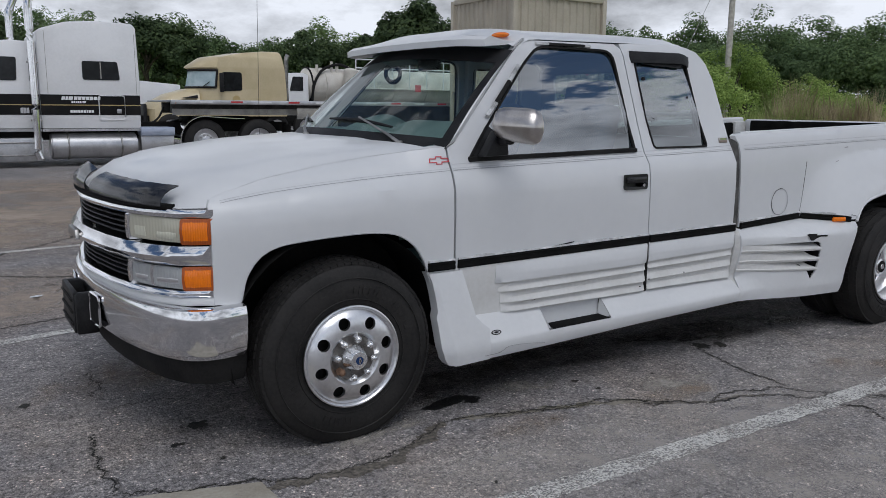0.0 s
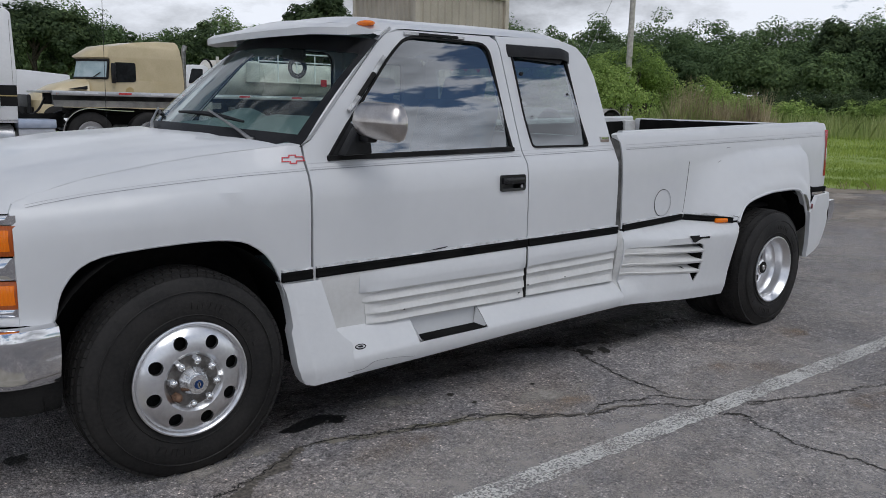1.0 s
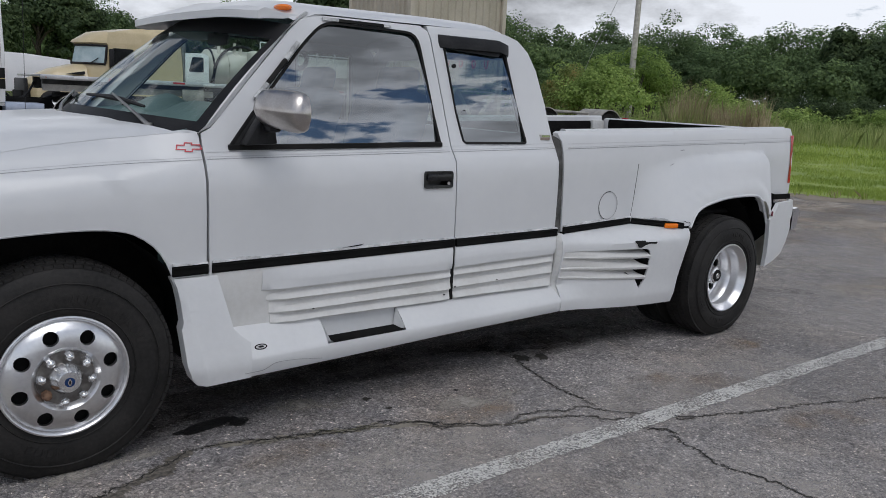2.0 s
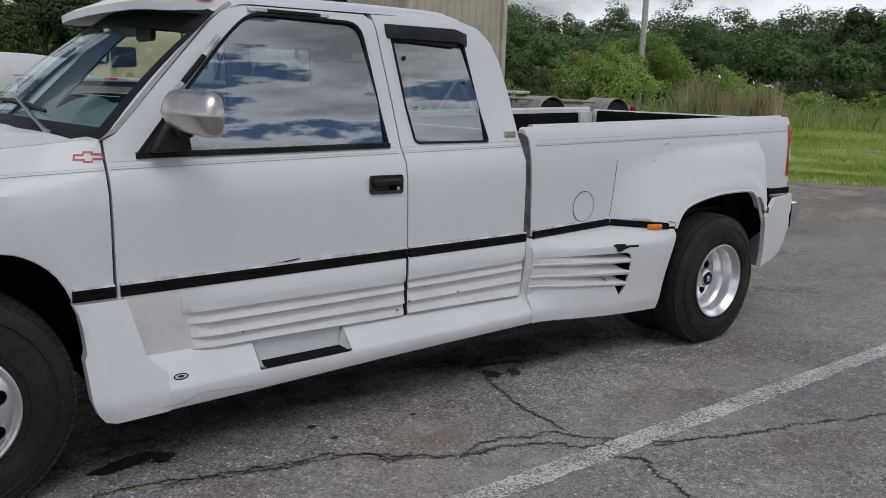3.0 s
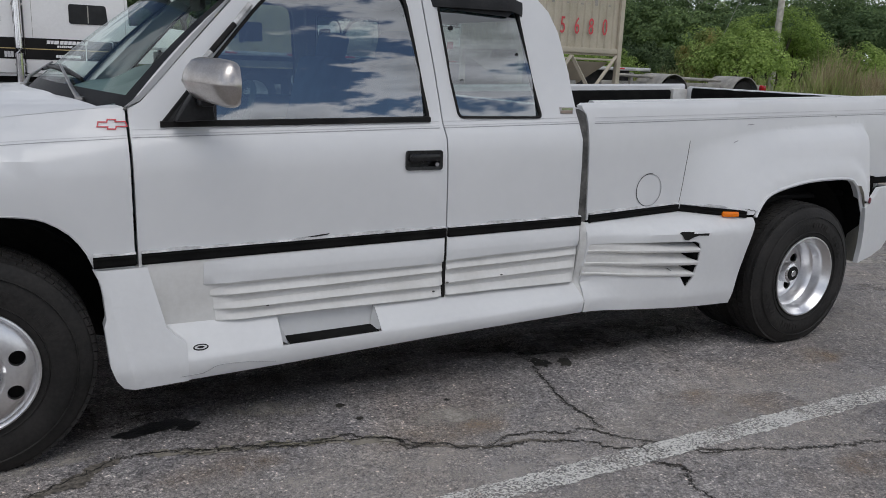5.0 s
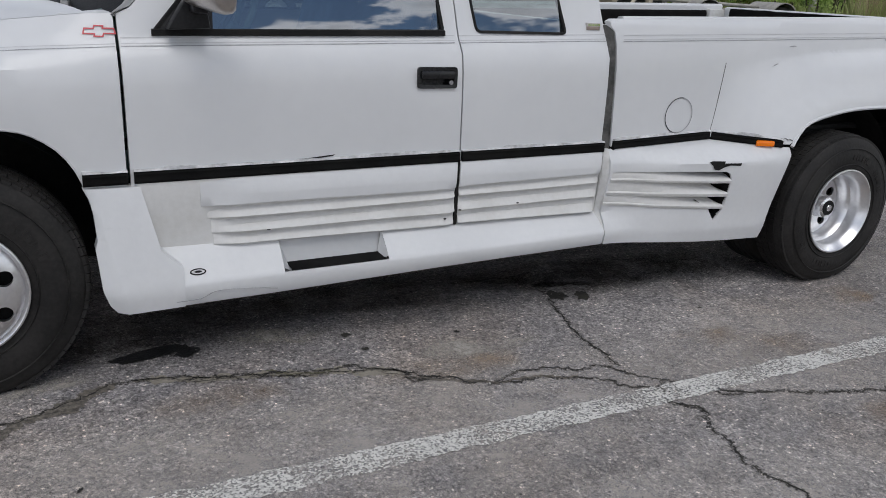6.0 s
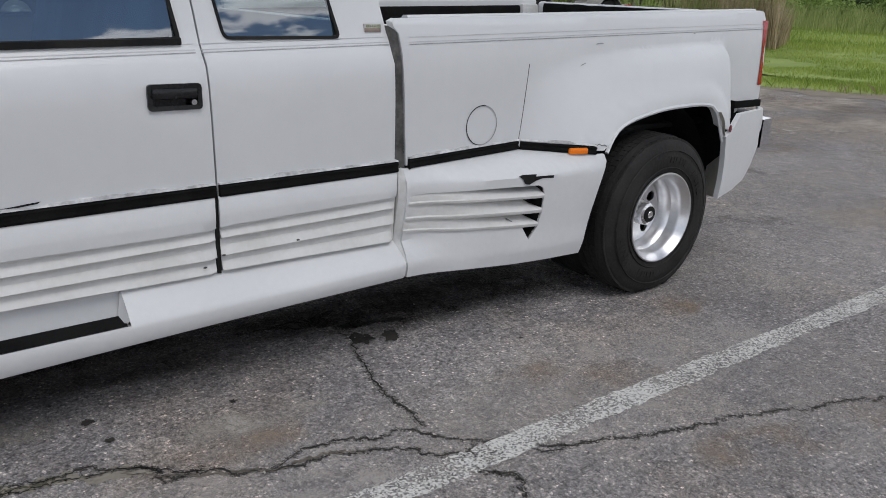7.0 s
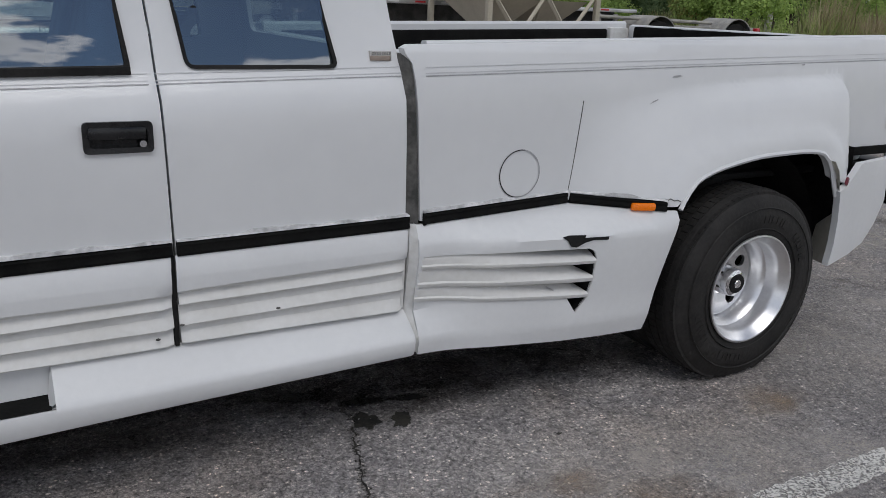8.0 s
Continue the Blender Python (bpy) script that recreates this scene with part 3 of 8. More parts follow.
    bskirt = part("bed_skirt", fix(bm), M["kit"], pickup, "white fibreglass skirt with slatted vents")
    # corner skirt behind the rear wheel
    rear = [(4.448, 0.41), (4.63, 0.432), (4.756, 0.464), (4.84, 0.535), (4.91, 0.64), (4.965, 0.75), (4.985, 0.838), (4.60, 0.838), (4.50, 0.755), (4.438, 0.735), (4.447, 0.70), (4.465, 0.60), (4.467, 0.504)]
    bm = panel(bmesh.new(), rear, lambda x, z: -0.180 + 0.110 * (x - 4.45) / 0.55 + 0.05 * ss(4.90, 5.0, x), step=0.05, depth=0.03)
    part("rear_corner_skirt", fix(bm), M["kit"], pickup)
    # grimy inner flange behind the rear wheel, broad at the foot
    fl = [p[:2] for p in rear_arch if p[0] > 4.37 and p[1] > 0.5] + [(4.467, 0.50), (4.458, 0.455), (4.448, 0.412)]
    bm = bmesh.new()
    rings(bm, [[(x + 0.048 * k * ss(0.90, 0.74, z) * (1 + 0.9 * ss(0.64, 0.53, z)), -0.172 + 0.055 * k * (1 + 2.0 * ss(0.64, 0.53, z)) + 0.02 * ss(0.8, 0.9, z), z - 0.02 * k * ss(0.5, 0.41, z)) for x, z in fl] for k in (0.0, 0.35, 0.7, 1.0)])
    part("arch_flange", fix(bm), M["kit_cream"], side, "grimy cream inner flange")
    bm = bmesh.new()
    rings(bm, [[(4.60, -0.10, z), (4.63, 0.05, z), (4.63, 0.46, z)] for z in (0.43, 0.66, 0.90)])
    part("splash_panel", fix(bm), M["void"], side, "black inner splash panel")
    # front skirt: flared foot behind the front wheel
    fs = [(0.424, 0.652), (0.410, 0.690), (0.584, 0.690), (0.634, 0.472), (0.664, 0.44), (0.70, 0.41), (0.70, 0.2635), (0.514, 0.258), (0.478, 0.266), (0.456, 0.296), (0.438, 0.350), (0.432, 0.433), (0.427, 0.492), (0.436, 0.52), (0.432, 0.597)]

    def foot_y(x, z):
        """Side face of the flared foot, with a narrow facet turning in towards the wheel."""
        face = tab(z, (0.25, 0.33, 0.5, 0.69), (-0.080, -0.092, -0.055, -0.012))
        edge = tab(z, (0.26, 0.30, 0.35, 0.43, 0.50, 0.60, 0.66), (0.480, 0.456, 0.438, 0.432, 0.428, 0.432, 0.424))
        fold = tab(z, (0.26, 0.365, 0.466, 0.565, 0.655), (0.516, 0.495, 0.474, 0.454, 0.428))
        return face + 0.012 * min(max((fold - x) / max(fold - edge, 0.004), 0.0), 1.0)
    bm = panel(bmesh.new(), fs, foot_y, step=0.032, depth=0.06, extra=[(tab(z, (0.26, 0.365, 0.466, 0.565, 0.655), (0.516, 0.495, 0.474, 0.454, 0.428)) + d, z) for z in np.arange(0.27, 0.65, 0.02) for d in (0.0, 0.006)])
    fskirt = part("front_skirt", fix(bm), M["kit"], pickup, "white fibreglass flared skirt")
    # recessed ground behind the slats of the door skirts
    for x0, x1, host in ((0.575, 1.802, door), (1.824, 2.530, quarter)):
        bm = bmesh.new()
        prof = [(0.712, -0.002), (0.700, -0.004), (0.60, 0.006), (0.50, 0.012), (0.448, 0.014), (0.435, 0.03)]
        rings(bm, [[(x, y, z) for z, y in prof] for x in np.linspace(x0, x1, 20)])
        part("skirt_panel", fix(bm), M["kit_worn"], host, "white fibreglass cladding")
    # broad band, then three bull-nosed slats, each undercut
    for x0, x1, host in ((0.782, 1.800, door), (1.8140, 2.530, quarter)):
        for k in range(4):
            bm = bmesh.new()
            a0 = x0 + ((0.0, 0.022, 0.034, 0.040)[k] if host is door else (0.0, 0.003, 0.001, 0.004)[k])
            a1 = x1 - ((0.0, 0.006, 0.010, 0.016)[k] if host is quarter else 0.003 * (k % 2))
            loops = []
            for i, x in enumerate(np.linspace(a0, a1, 40)):
                e = 0.25 * ss(a0 - 0.004, a0 + 0.02, x) + 0.75 * ss(a0, a0 + 0.11, x) if host is door else 0.5 + 0.5 * ss(a0, a0 + 0.012, x)
                e *= 0.45 + 0.55 * ss(a1, a1 - 0.010, x)
                w = 0.0009 * math.sin(7 * x + 2 * k) + 0.0006 * noise.noise(Vector((x * 9, k, 2)))
                if k == 0:
                    zs = strip_z(x) - 0.042
                    br, lp = clad("break", x), clad("lip0", x)
                    fade = ss(0.77, 0.98, x) if host is door else 1.0
                    loops.append([(x, 0.000, zs), (x, -0.003 - 0.004 * fade, zs - 0.012), (x, -0.003 - 0.012 * fade * e, br + 0.008), (x, -0.003 - 0.0125 * fade * e, br), (x, 0.004 - 0.017 * e, lp + 0.003 + w), (x, 0.006 - 0.016 * e, lp + w), (x, 0.014, lp + 0.001)])
                else:
                    tp, ns, lp = clad(f"lip{k - 1}", x), clad(f"nose{k}", x), clad(f"lip{k}", x)
                    loops.append([(x, 0.012, tp + 0.002), (x, 0.008, tp - 0.004), (x, 0.008 - 0.003 * e, ns + 0.003), (x, 0.008 - 0.008 * e, ns - 0.002), (x, 0.008 - 0.020 * e, lp + 0.006 + w), (x, 0.008 - 0.0215 * e, lp + 0.003 + w), (x, 0.008 - 0.019 * e, lp + w), (x, 0.018, lp + 0.001)])
            rings(bm, loops, caps=True)
            part("slat", fix(bm), M["kit"] if k == 0 else M["kit_worn"], host)
    # black strip between the two runs of cladding, painted as the open gap's shade
    bm = bmesh.new()
    rings(bm, [[(1.799, 0.010, z), (1.801, -0.002, z), (1.8125, -0.002, z), (1.8145, 0.010, z)] for z in (0.446, 0.58, 0.716)])
    part("gap_shade_strip", fix(bm), M["void"], quarter, "black strip painted as the gap's shade behind the door")
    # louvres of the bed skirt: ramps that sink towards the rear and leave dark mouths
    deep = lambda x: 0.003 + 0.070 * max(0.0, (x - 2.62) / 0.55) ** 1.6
    # black back sheet: the hollow's shade is put into its colour
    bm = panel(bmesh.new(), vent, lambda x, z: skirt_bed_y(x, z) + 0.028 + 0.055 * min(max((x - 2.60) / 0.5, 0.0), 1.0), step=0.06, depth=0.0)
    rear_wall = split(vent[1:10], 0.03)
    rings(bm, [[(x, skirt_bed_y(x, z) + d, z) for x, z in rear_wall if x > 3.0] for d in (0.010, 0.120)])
    part("vent_back", fix(bm), M["void"], bskirt, "black backing painted as the shade behind the slats")
    tops = ((0.634, 0.628), (0.592, 0.572), (0.528, 0.505))
    lips = ((0.605, 0.588, 0.590, 0.571, 3.190), (0.543, 0.525, 0.526, 0.504, 3.187), (0.491, 0.461, 0.475, 0.442, 3.177))
    for k in range(3):
        (ta, tb), (la, lb, ba, bb, xr) = tops[k], lips[k]
        bm = bmesh.new()
        loops = []
        for x in np.linspace(2.566 - 0.007 * k, xr, 34):
            t = (x - 2.56) / (3.19 - 2.56)
            zt, zl, zb = ta + (tb - ta) * t, la + (lb - la) * t, ba + (bb - ba) * t
            zt -= 0.011 * ss(2.80, 3.08, x)
            if k:
                zt += (zl + 0.002 - zt) * min(max((x - 3.118) / 0.066, 0.0), 1.0)
            e = ss(2.550 - 0.007 * k, 2.590, x)
            f = lambda z: skirt_bed_y(x, z)
            d = deep(x)
            loops.append([(x, f(zt) + d + 0.004, zt), (x, f(zt) + d * 0.55 + 0.002, zt * 0.6 + zl * 0.4), (x, f(zl) + 0.006 - 0.004 * e, zl), (x, f(zl) + 0.004 - 0.009 * e, zl * 0.7 + zb * 0.3), (x, f(zb) + 0.004 - 0.009 * e, zl * 0.2 + zb * 0.8), (x, f(zb) + 0.002 - 0.004 * e, zb), (x, f(zb) + 0.012 + d * 0.8, zb + 0.001)])
        rings(bm, loops, caps=True)
        part("slat", fix(bm), M["kit_worn"], bskirt)
    # rub strips
    for x0, x1, host, n in ((0.408, 0.548, fender, 6), (0.568, 1.808, door, 90), (1.820, 2.536, quarter, 56), (2.588, 3.160, side, 44), (3.169, 3.506, side, 30)):
        f = side_cab if x1 < 2.6 else side_bed
        bm, bt = bmesh.new(), bmesh.new()
        l1, l2 = [], []
        for x in np.linspace(x0, x1, n):
            z = strip_z(x)
            h = 0.044 if x < 2.6 else 0.040
            y = f(x, z) if x < 2.6 else strip_y(x)
            l1.append([(x, y + 0.02, z - 0.004), (x, y - 0.010, z - 0.006), (x, y - 0.013, z - 0.012), (x, y - 0.010, z - h / 2), (x, y - 0.014, z - h + 0.008), (x, y - 0.010, z - h), (x, y + 0.02, z - h)])
            w = 0.0055 + 0.009 * noise.noise(Vector((x * 11, 1.7, 0.3))) + 0.005 * noise.noise(Vector((x * 37, 4.1, 0.3)))
            l2.append([(x, y + 0.01, z + w), (x, y - 0.009, z + w - 0.001), (x, y - 0.0125, z - 0.002), (x, y + 0.01, z - 0.004)])
        rings(bm, l1, caps=True), rings(bt, l2, caps=True)
        sp = part("rub_strip", fix(bm), M["rub"], host, "black ribbed rub strip")
        part("torn_trim", fix(bt), M["trimgrey"], sp, "peeling silver trim")
    bm = bmesh.new()
    rings(bm, [[(x, side_bed(x, 0.86) + 0.02, 0.878), (x, side_bed(x, 0.86) - 0.012, 0.876), (x, side_bed(x, 0.86) - 0.012, 0.840), (x, side_bed(x, 0.86) + 0.02, 0.838)] for x in np.linspace(4.605, 4.995, 6)], caps=True)
    part("rub_strip", fix(bm), M["rub"], side)
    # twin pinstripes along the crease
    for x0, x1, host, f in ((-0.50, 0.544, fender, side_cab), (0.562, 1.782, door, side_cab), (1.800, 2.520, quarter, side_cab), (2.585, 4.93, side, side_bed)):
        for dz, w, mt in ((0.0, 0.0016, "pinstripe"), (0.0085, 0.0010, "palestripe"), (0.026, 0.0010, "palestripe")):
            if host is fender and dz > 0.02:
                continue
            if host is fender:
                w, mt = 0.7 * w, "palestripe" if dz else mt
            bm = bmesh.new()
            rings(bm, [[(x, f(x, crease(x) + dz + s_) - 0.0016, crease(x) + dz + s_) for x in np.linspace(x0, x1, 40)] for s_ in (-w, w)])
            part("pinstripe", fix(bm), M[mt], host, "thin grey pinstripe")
    # side marker lamps
    bm = box(bmesh.new(), (3.418, strip_y(3.418) - 0.016, 0.744), (0.092, 0.020, 0.028), 0.008, pose(0, 0, 0, 0, 0, -22))
    part("side_marker", fix(bm), M["amber"], side, "amber side marker")
    bm = box(bmesh.new(), (4.497, -0.160, 0.772), (0.018, 0.012, 0.034), 0.004, pose(0, 0, 0, 0, 25, 20))
    part("side_marker", fix(bm), M["maroon"], side, "broken dark red side marker")
    # tail lamp round the corner
    bm = bmesh.new()
    rings(bm, [[(4.90 + 0.015 * (1.3 - z) / 0.34 + 0.03, side_bed(4.9, z) - 0.004, z), (4.975 + 0.02 * (1.3 - z), 0.0 + 0.03 * (z - 0.95), z), (5.008 + 0.01 * (1.3 - z), 0.035 + 0.03 * (z - 0.95), z), (5.005, 0.13, z)] for z in np.linspace(0.957, 1.300, 8)])
    lamp = part("tail_lamp", fix(bm), M["red"], pickup, "tall red tail lamp")
    return fender, door, quarter, side, bskirt, fskirt


fender, door, quarter, bed_side, bed_skirt, front_skirt = body_sides(False)
body_sides(True)

# running boards with a sunken step
def running_board(mir):
    fix = mirrored if mir else (lambda b: b)
    bm = bmesh.new()
    top = lambda x: tab(x, (0.61, 1.04, 1.79, 2.53), (0.462, 0.456, 0.450, 0.440))
    brk = lambda x: tab(x, (0.64, 1.04, 1.78, 2.53), (0.346, 0.352, 0.359, 0.372))
    bot = lambda x: tab(x, (0.61, 1.04, 1.78, 2.53), (0.2615, 0.271, 0.294, 0.309))

    def prof(x, cut=0):
        t, b, o = top(x), brk(x), bot(x)
        return [(x, y, z) for y, z in [(0.034, t + 0.001), (0.012, t - 0.002), (-0.034, t * 0.48 + b * 0.52 + 0.006), (-0.072, b + 0.012), (-0.082, b), (-0.085, b - 0.012), (-0.077, o + 0.008), (-0.070, o), (0.05, o)][cut:]]
    rings(bm, [prof(x) for x in (0.61, 0.66, 0.8, 0.95, 1.060)])
    rings(bm, [prof(x, 4) for x in (1.060, 1.28, 1.478)])
    back = [prof(x) for x in (1.478, 1.7, 2.0, 2.3, 2.50, 2.522, 2.531)]
    back[-1] = [(2.533, y + 0.006 if y < 0.03 else y, z) for _, y, z in back[-1]]
    rings(bm, back)
    bm.faces.new([bm.verts.new(p) for p in back[-1]])
    # walls and floor of the step
    fl = lambda x: brk(x) - 0.004
    rings(bm, [[(x, 0.022, top(x)), (x, 0.014, fl(x) + 0.004), (x, -0.074, fl(x)), (x, -0.080, brk(x) + 0.002)] for x in (1.060, 1.478)])
    for xa, xb in ((1.060, 1.084), (1.478, 1.462)):
        rings(bm, [[(xa, 0.012, top(xa) - 0.004), (xa, -0.070, brk(xa) + 0.012)], [(xb, 0.010, fl(xa) + 0.002), (xb, -0.070, fl(xa) + 0.002)]])
    rb = part("running_board", fix(bm), M["kit"], pickup, "white fibreglass running board")
    bm = bmesh.new()
    rings(bm, [[(x, 0.008, fl(x) + 0.006), (x, 0.004, fl(x) + 0.011), (x, -0.074, fl(x) + 0.010), (x, -0.081, fl(x) + 0.005)] for x in np.linspace(1.086, 1.468, 8)])
    part("step_tread", fix(bm), M["rub"], rb, "black grip tread")
    if not mir:
        u, v, w = Vector((1, 0, 0)), Vector((0, -0.644, -0.765)), Vector((0, -0.765, 0.644))
        c = Vector((0.752, -0.0560, 0.3795))
        oval = [(math.cos(a), math.sin(a)) for a in np.linspace(0, 2 * math.pi, 29)]
        bm = bmesh.new()
        rings(bm, [[c + u * (ru * p) + v * (rv * q) + w * h for p, q in oval] for ru, rv, h in ((0.028, 0.0125, 0.0), (0.028, 0.0125, 0.0035), (0.0235, 0.0090, 0.0040), (0.0230, 0.0085, 0.0020))])
        badge = part("step_badge", bm, M["blackdull"], rb, "small oval badge")
        bm = bmesh.new()
        rings(bm, [[c + u * (0.0232 * p * k) + v * (0.0087 * q * k) + w * 0.0022 for p, q in oval] for k in (1.0, 0.5, 0.001)])
        field = part("badge_face", bm, M["trimgrey"], badge, "bright badge field")
        bm = bmesh.new()
        rings(bm, [[c + u * (0.013 * p * k) + v * (0.0045 * q * k) + w * 0.0032 for p, q in oval] for k in (1.0, 0.001)])
        part("badge_mark", bm, M["blackdull"], field)
    return rb


run_board = running_board(False)
running_board(True)

# knocks: a hairline split low on the running board, chips along the slats
bm = tube(bmesh.new(), smooth_path([(0.67, -0.0845, 0.285), (0.753, -0.085, 0.288), (0.79, -0.086, 0.305), (0.826, -0.0865, 0.312), (0.926, -0.0865, 0.307), (1.029, -0.085, 0.293)], 0.02), 0.0014, 5)
part("hairline_split", bm, M["pinstripe"], run_board, "hairline split in the fibreglass")
for x, z in ((1.753, 0.478), (1.82, 0.511), (2.10, 0.520), (1.02, 0.500)):
    bm = ball(bmesh.new(), (x, -0.011, z), 0.006, (1.3, 0.6, 0.7), 1)
    part("chip", bm, M["gapseal"], door if x < 1.81 else quarter, "chipped slat edge")

# hood, cowl, windscreen, roof
def hood_edge(x):
    return tab(x, (-0.62, -0.535, -0.47, -0.30, 0.0, 0.30, 0.48, 0.56), (1.030, 1.070, 1.096, 1.136, 1.186, 1.224, 1.248, 1.254))


def hood_mid(x):
    return tab(x, (-0.86, -0.775, -0.62, -0.467, -0.13, 0.20, 0.5), (1.050, 1.108, 1.166, 1.206, 1.252, 1.274, 1.288))


def front_x(y):
    """Plan line of the nose."""
    return tab(abs(y - MID), (0.0, 0.15, 0.4, 0.6, 0.71, 0.79, 0.845, 0.870, 0.892, 0.925), (-0.870, -0.862, -0.830, -0.785, -0.740, -0.690, -0.648, -0.612, -0.556, -0.50))


def hood():
    bm = bmesh.new()
    loops = []
    for i in range(19):
        u = i / 18
        row = []
        for j in range(29):
            v = j / 28
            s = 2 * v - 1
            y = MID + s * 0.885
            x0, x1 = front_x(MID + s * 0.885) + 0.02, 0.47 - 0.21 * (1 - s * s)
            x = x0 + (x1 - x0) * (1 - (1 - u) ** 1.25)
            ye = side_cab(max(x, -0.54), hood_edge(x)) + 0.005
            y = MID + s * (MID - ye)
            a = abs(s)
            k = 0.45 * a ** 2.4 + 0.55 * a ** 9
            z = hood_edge(x) * k + hood_mid(x) * (1 - k)
            z += 0.008 * ss(0.62, 0.55, a) * ss(0, 0.3, u)
            if u < 0.12:
                k = (1 - u / 0.12) ** 2
                z = z * (1 - k) + min(z, 1.036) * k
            row.append((x, y, z))
        loops.append(row)
    rings(bm, loops)
    return part("hood", bm, M["white"], pickup, "white hood")


hood()


def ws_base(s):
    return Vector((0.540 - 0.26 * (1 - s * s), MID + s * 0.846, 1.252 + 0.028 * (1 - s * s)))


def ws_top(s):
    return Vector((1.005 - 0.13 * (1 - s * s), MID + s * 0.730, 1.708 + 0.045 * (1 - s * s)))


def ws(s, t, lift=0.0):
    p = ws_base(s).lerp(ws_top(s), t)
    p += Vector((-0.55, 0, 0.6)).normalized() * (0.018 * math.sin(math.pi * t) + lift)
    return p


bm = bmesh.new()
rings(bm, [[ws(s, t) for s in np.linspace(-0.985, 0.985, 21)] for t in np.linspace(0.05, 0.97, 9)])
windscreen = part("windscreen", bm, M["windscreen"], pickup, "raked clear windscreen")
windscreen.visible_shadow = False
bm = bmesh.new()
S19 = np.linspace(-1, 1, 23)
rings(bm, [[ws(s, t, 0.002) for s in S19] for t in (-0.02, 0.03, 0.07)])
# the top run is deep: black painted as the visor's shade on the glass
rings(bm, [[ws(s, t, 0.002) for s in S19] for t in (0.83, 0.90, 1.0)])
for sg in (-1, 1):
    rings(bm, [[ws(sg * q, t, 0.002) for q in (0.984 - 0.02 * max(0.0, 0.4 - t), 0.995, 1.030)] for t in np.linspace(-0.02, 1.0, 12)])
part("windscreen_band", bm, M["black"], windscreen, "black band round the glass, with visor shade painted at the top")
# cowl between hood and glass
bm = bmesh.new()
rings(bm, [[ws_base(s) + Vector((dx, 0, dz)) for s in S19] for dx, dz in ((0.02, 0.004), (-0.02, -0.012), (-0.05, -0.03), (-0.07, -0.09))])
part("cowl", bm, M["black"], pickup, "black wiper cowl")


def pillars():
    for mir in (False, True):
        bm = bmesh.new()
        inner = [ws(-1.027, t, 0.002) for t in np.linspace(-0.02, 1.0, 10)] + [Vector((1.035, 0.222, 1.738)), Vector((1.075, 0.228, 1.768))]
        n = len(inner)
        outer0 = smooth_path([(0.548, 0.086, 1.250), (0.600, 0.094, 1.272), (0.80, 0.150, 1.486), (0.995, 0.200, 1.694), (1.06, 0.217, 1.740), (1.10, 0.228, 1.766)], 0.03)
        outer = [outer0[round(i * (len(outer0) - 1) / (n - 1))] for i in range(n)]
        deep = [p + Vector((0.02, 0.05, -0.01)) for p in inner]
        midl = [(a + b) / 2 + Vector((-0.006, -0.010, 0.004)) for a, b in zip(inner, outer)]
        deep2 = [p + Vector((0.0, 0.05, 0.0)) for p in outer]
        rings(bm, [deep, inner, midl, outer, deep2, deep])
        part("pillar", mirrored(bm) if mir else bm, M["white"], pickup)


pillars()

# white corner between fender, cowl and pillar
for mir in (False, True):
    bm = bmesh.new()
    rings(bm, [[(x, side_cab(x, hood_edge(x)) + 0.006, hood_edge(x) - 0.002) for x in np.linspace(0.38, 0.556, 8)], [(x + 0.01, 0.135, hood_edge(x) + 0.006) for x in np.linspace(0.38, 0.556, 8)]])
    part("cowl_corner", mirrored(bm) if mir else bm, M["white"], pickup)


def roof():
    bm = bmesh.new()
    loops = []
    for i in range(25):
        u = i / 24
        row = []
        for j in range(33):
            s = 2 * j / 32 - 1
            a = abs(s)
            x0 = 1.02 - 0.13 * (1 - s * s)
            x1 = 2.40 - 0.10 * a ** 4
            x = x0 + (x1 - x0) * u
            ye = 0.218 + 0.012 * ss(1.0, 1.3, x)
            half = (MID - ye) * (1 - 0.03 * ss(2.25, 2.4, x))
            z = 1.768 + 0.012 * ss(1.1, 2.0, x) + 0.078 * (1 - a ** 4.2)
            z -= 0.05 * (1 - ss(0, 0.14, u)) ** 2 * 0.8
            z -= 0.075 * ss(2.20, 2.40, x) ** 2
            row.append((x, MID + s * half, z))
        loops.append(row)
    rings(bm, loops)
    # back of the cab
    back = [(p[0], p[1], p[2]) for p in loops[-1]]
    rings(bm, [back, [(2.405, MID + (p[1] - MID) * 0.995, p[2] - 0.05) for p in back]])
    return part("roof", bm, M["white"], pickup)


roof()
# back wall of the cab round the rear window
bm = bmesh.new()
outl = [(0.05, 0.5), (0.08, 1.24), (0.14, 1.45), (0.23, 1.68), (0.32, 1.745), (1.58, 1.745), (1.67, 1.68), (1.76, 1.45), (1.82, 1.24), (1.85, 0.5)]
hole = rounded([(0.30, 1.26), (1.60, 1.26), (1.54, 1.66), (0.36, 1.66)], 0.05)
panel(bm, outl, lambda x, z: tab(z, (0.5, 1.25, 1.5, 1.775), (2.53, 2.52, 2.475, 2.39)), [hole], step=0.10, depth=-0.02)
for v in bm.verts:
    v.co.x, v.co.y = v.co.y, v.co.x
back_wall = part("cab_back", bm, M["white"], pickup)
bm = bmesh.new()
panel(bm, hole, lambda x, z: tab(z, (0.5, 1.25, 1.5, 1.775), (2.525, 2.515, 2.47, 2.385)), step=0.15, depth=0)
for v in bm.verts:
    v.co.x, v.co.y = v.co.y, v.co.x
ob = part("rear_window", bm, M["windscreen"], back_wall, "rear cab window")
ob.visible_shadow = False

# sun visor over the windscreen
bm = bmesh.new()
loops = []
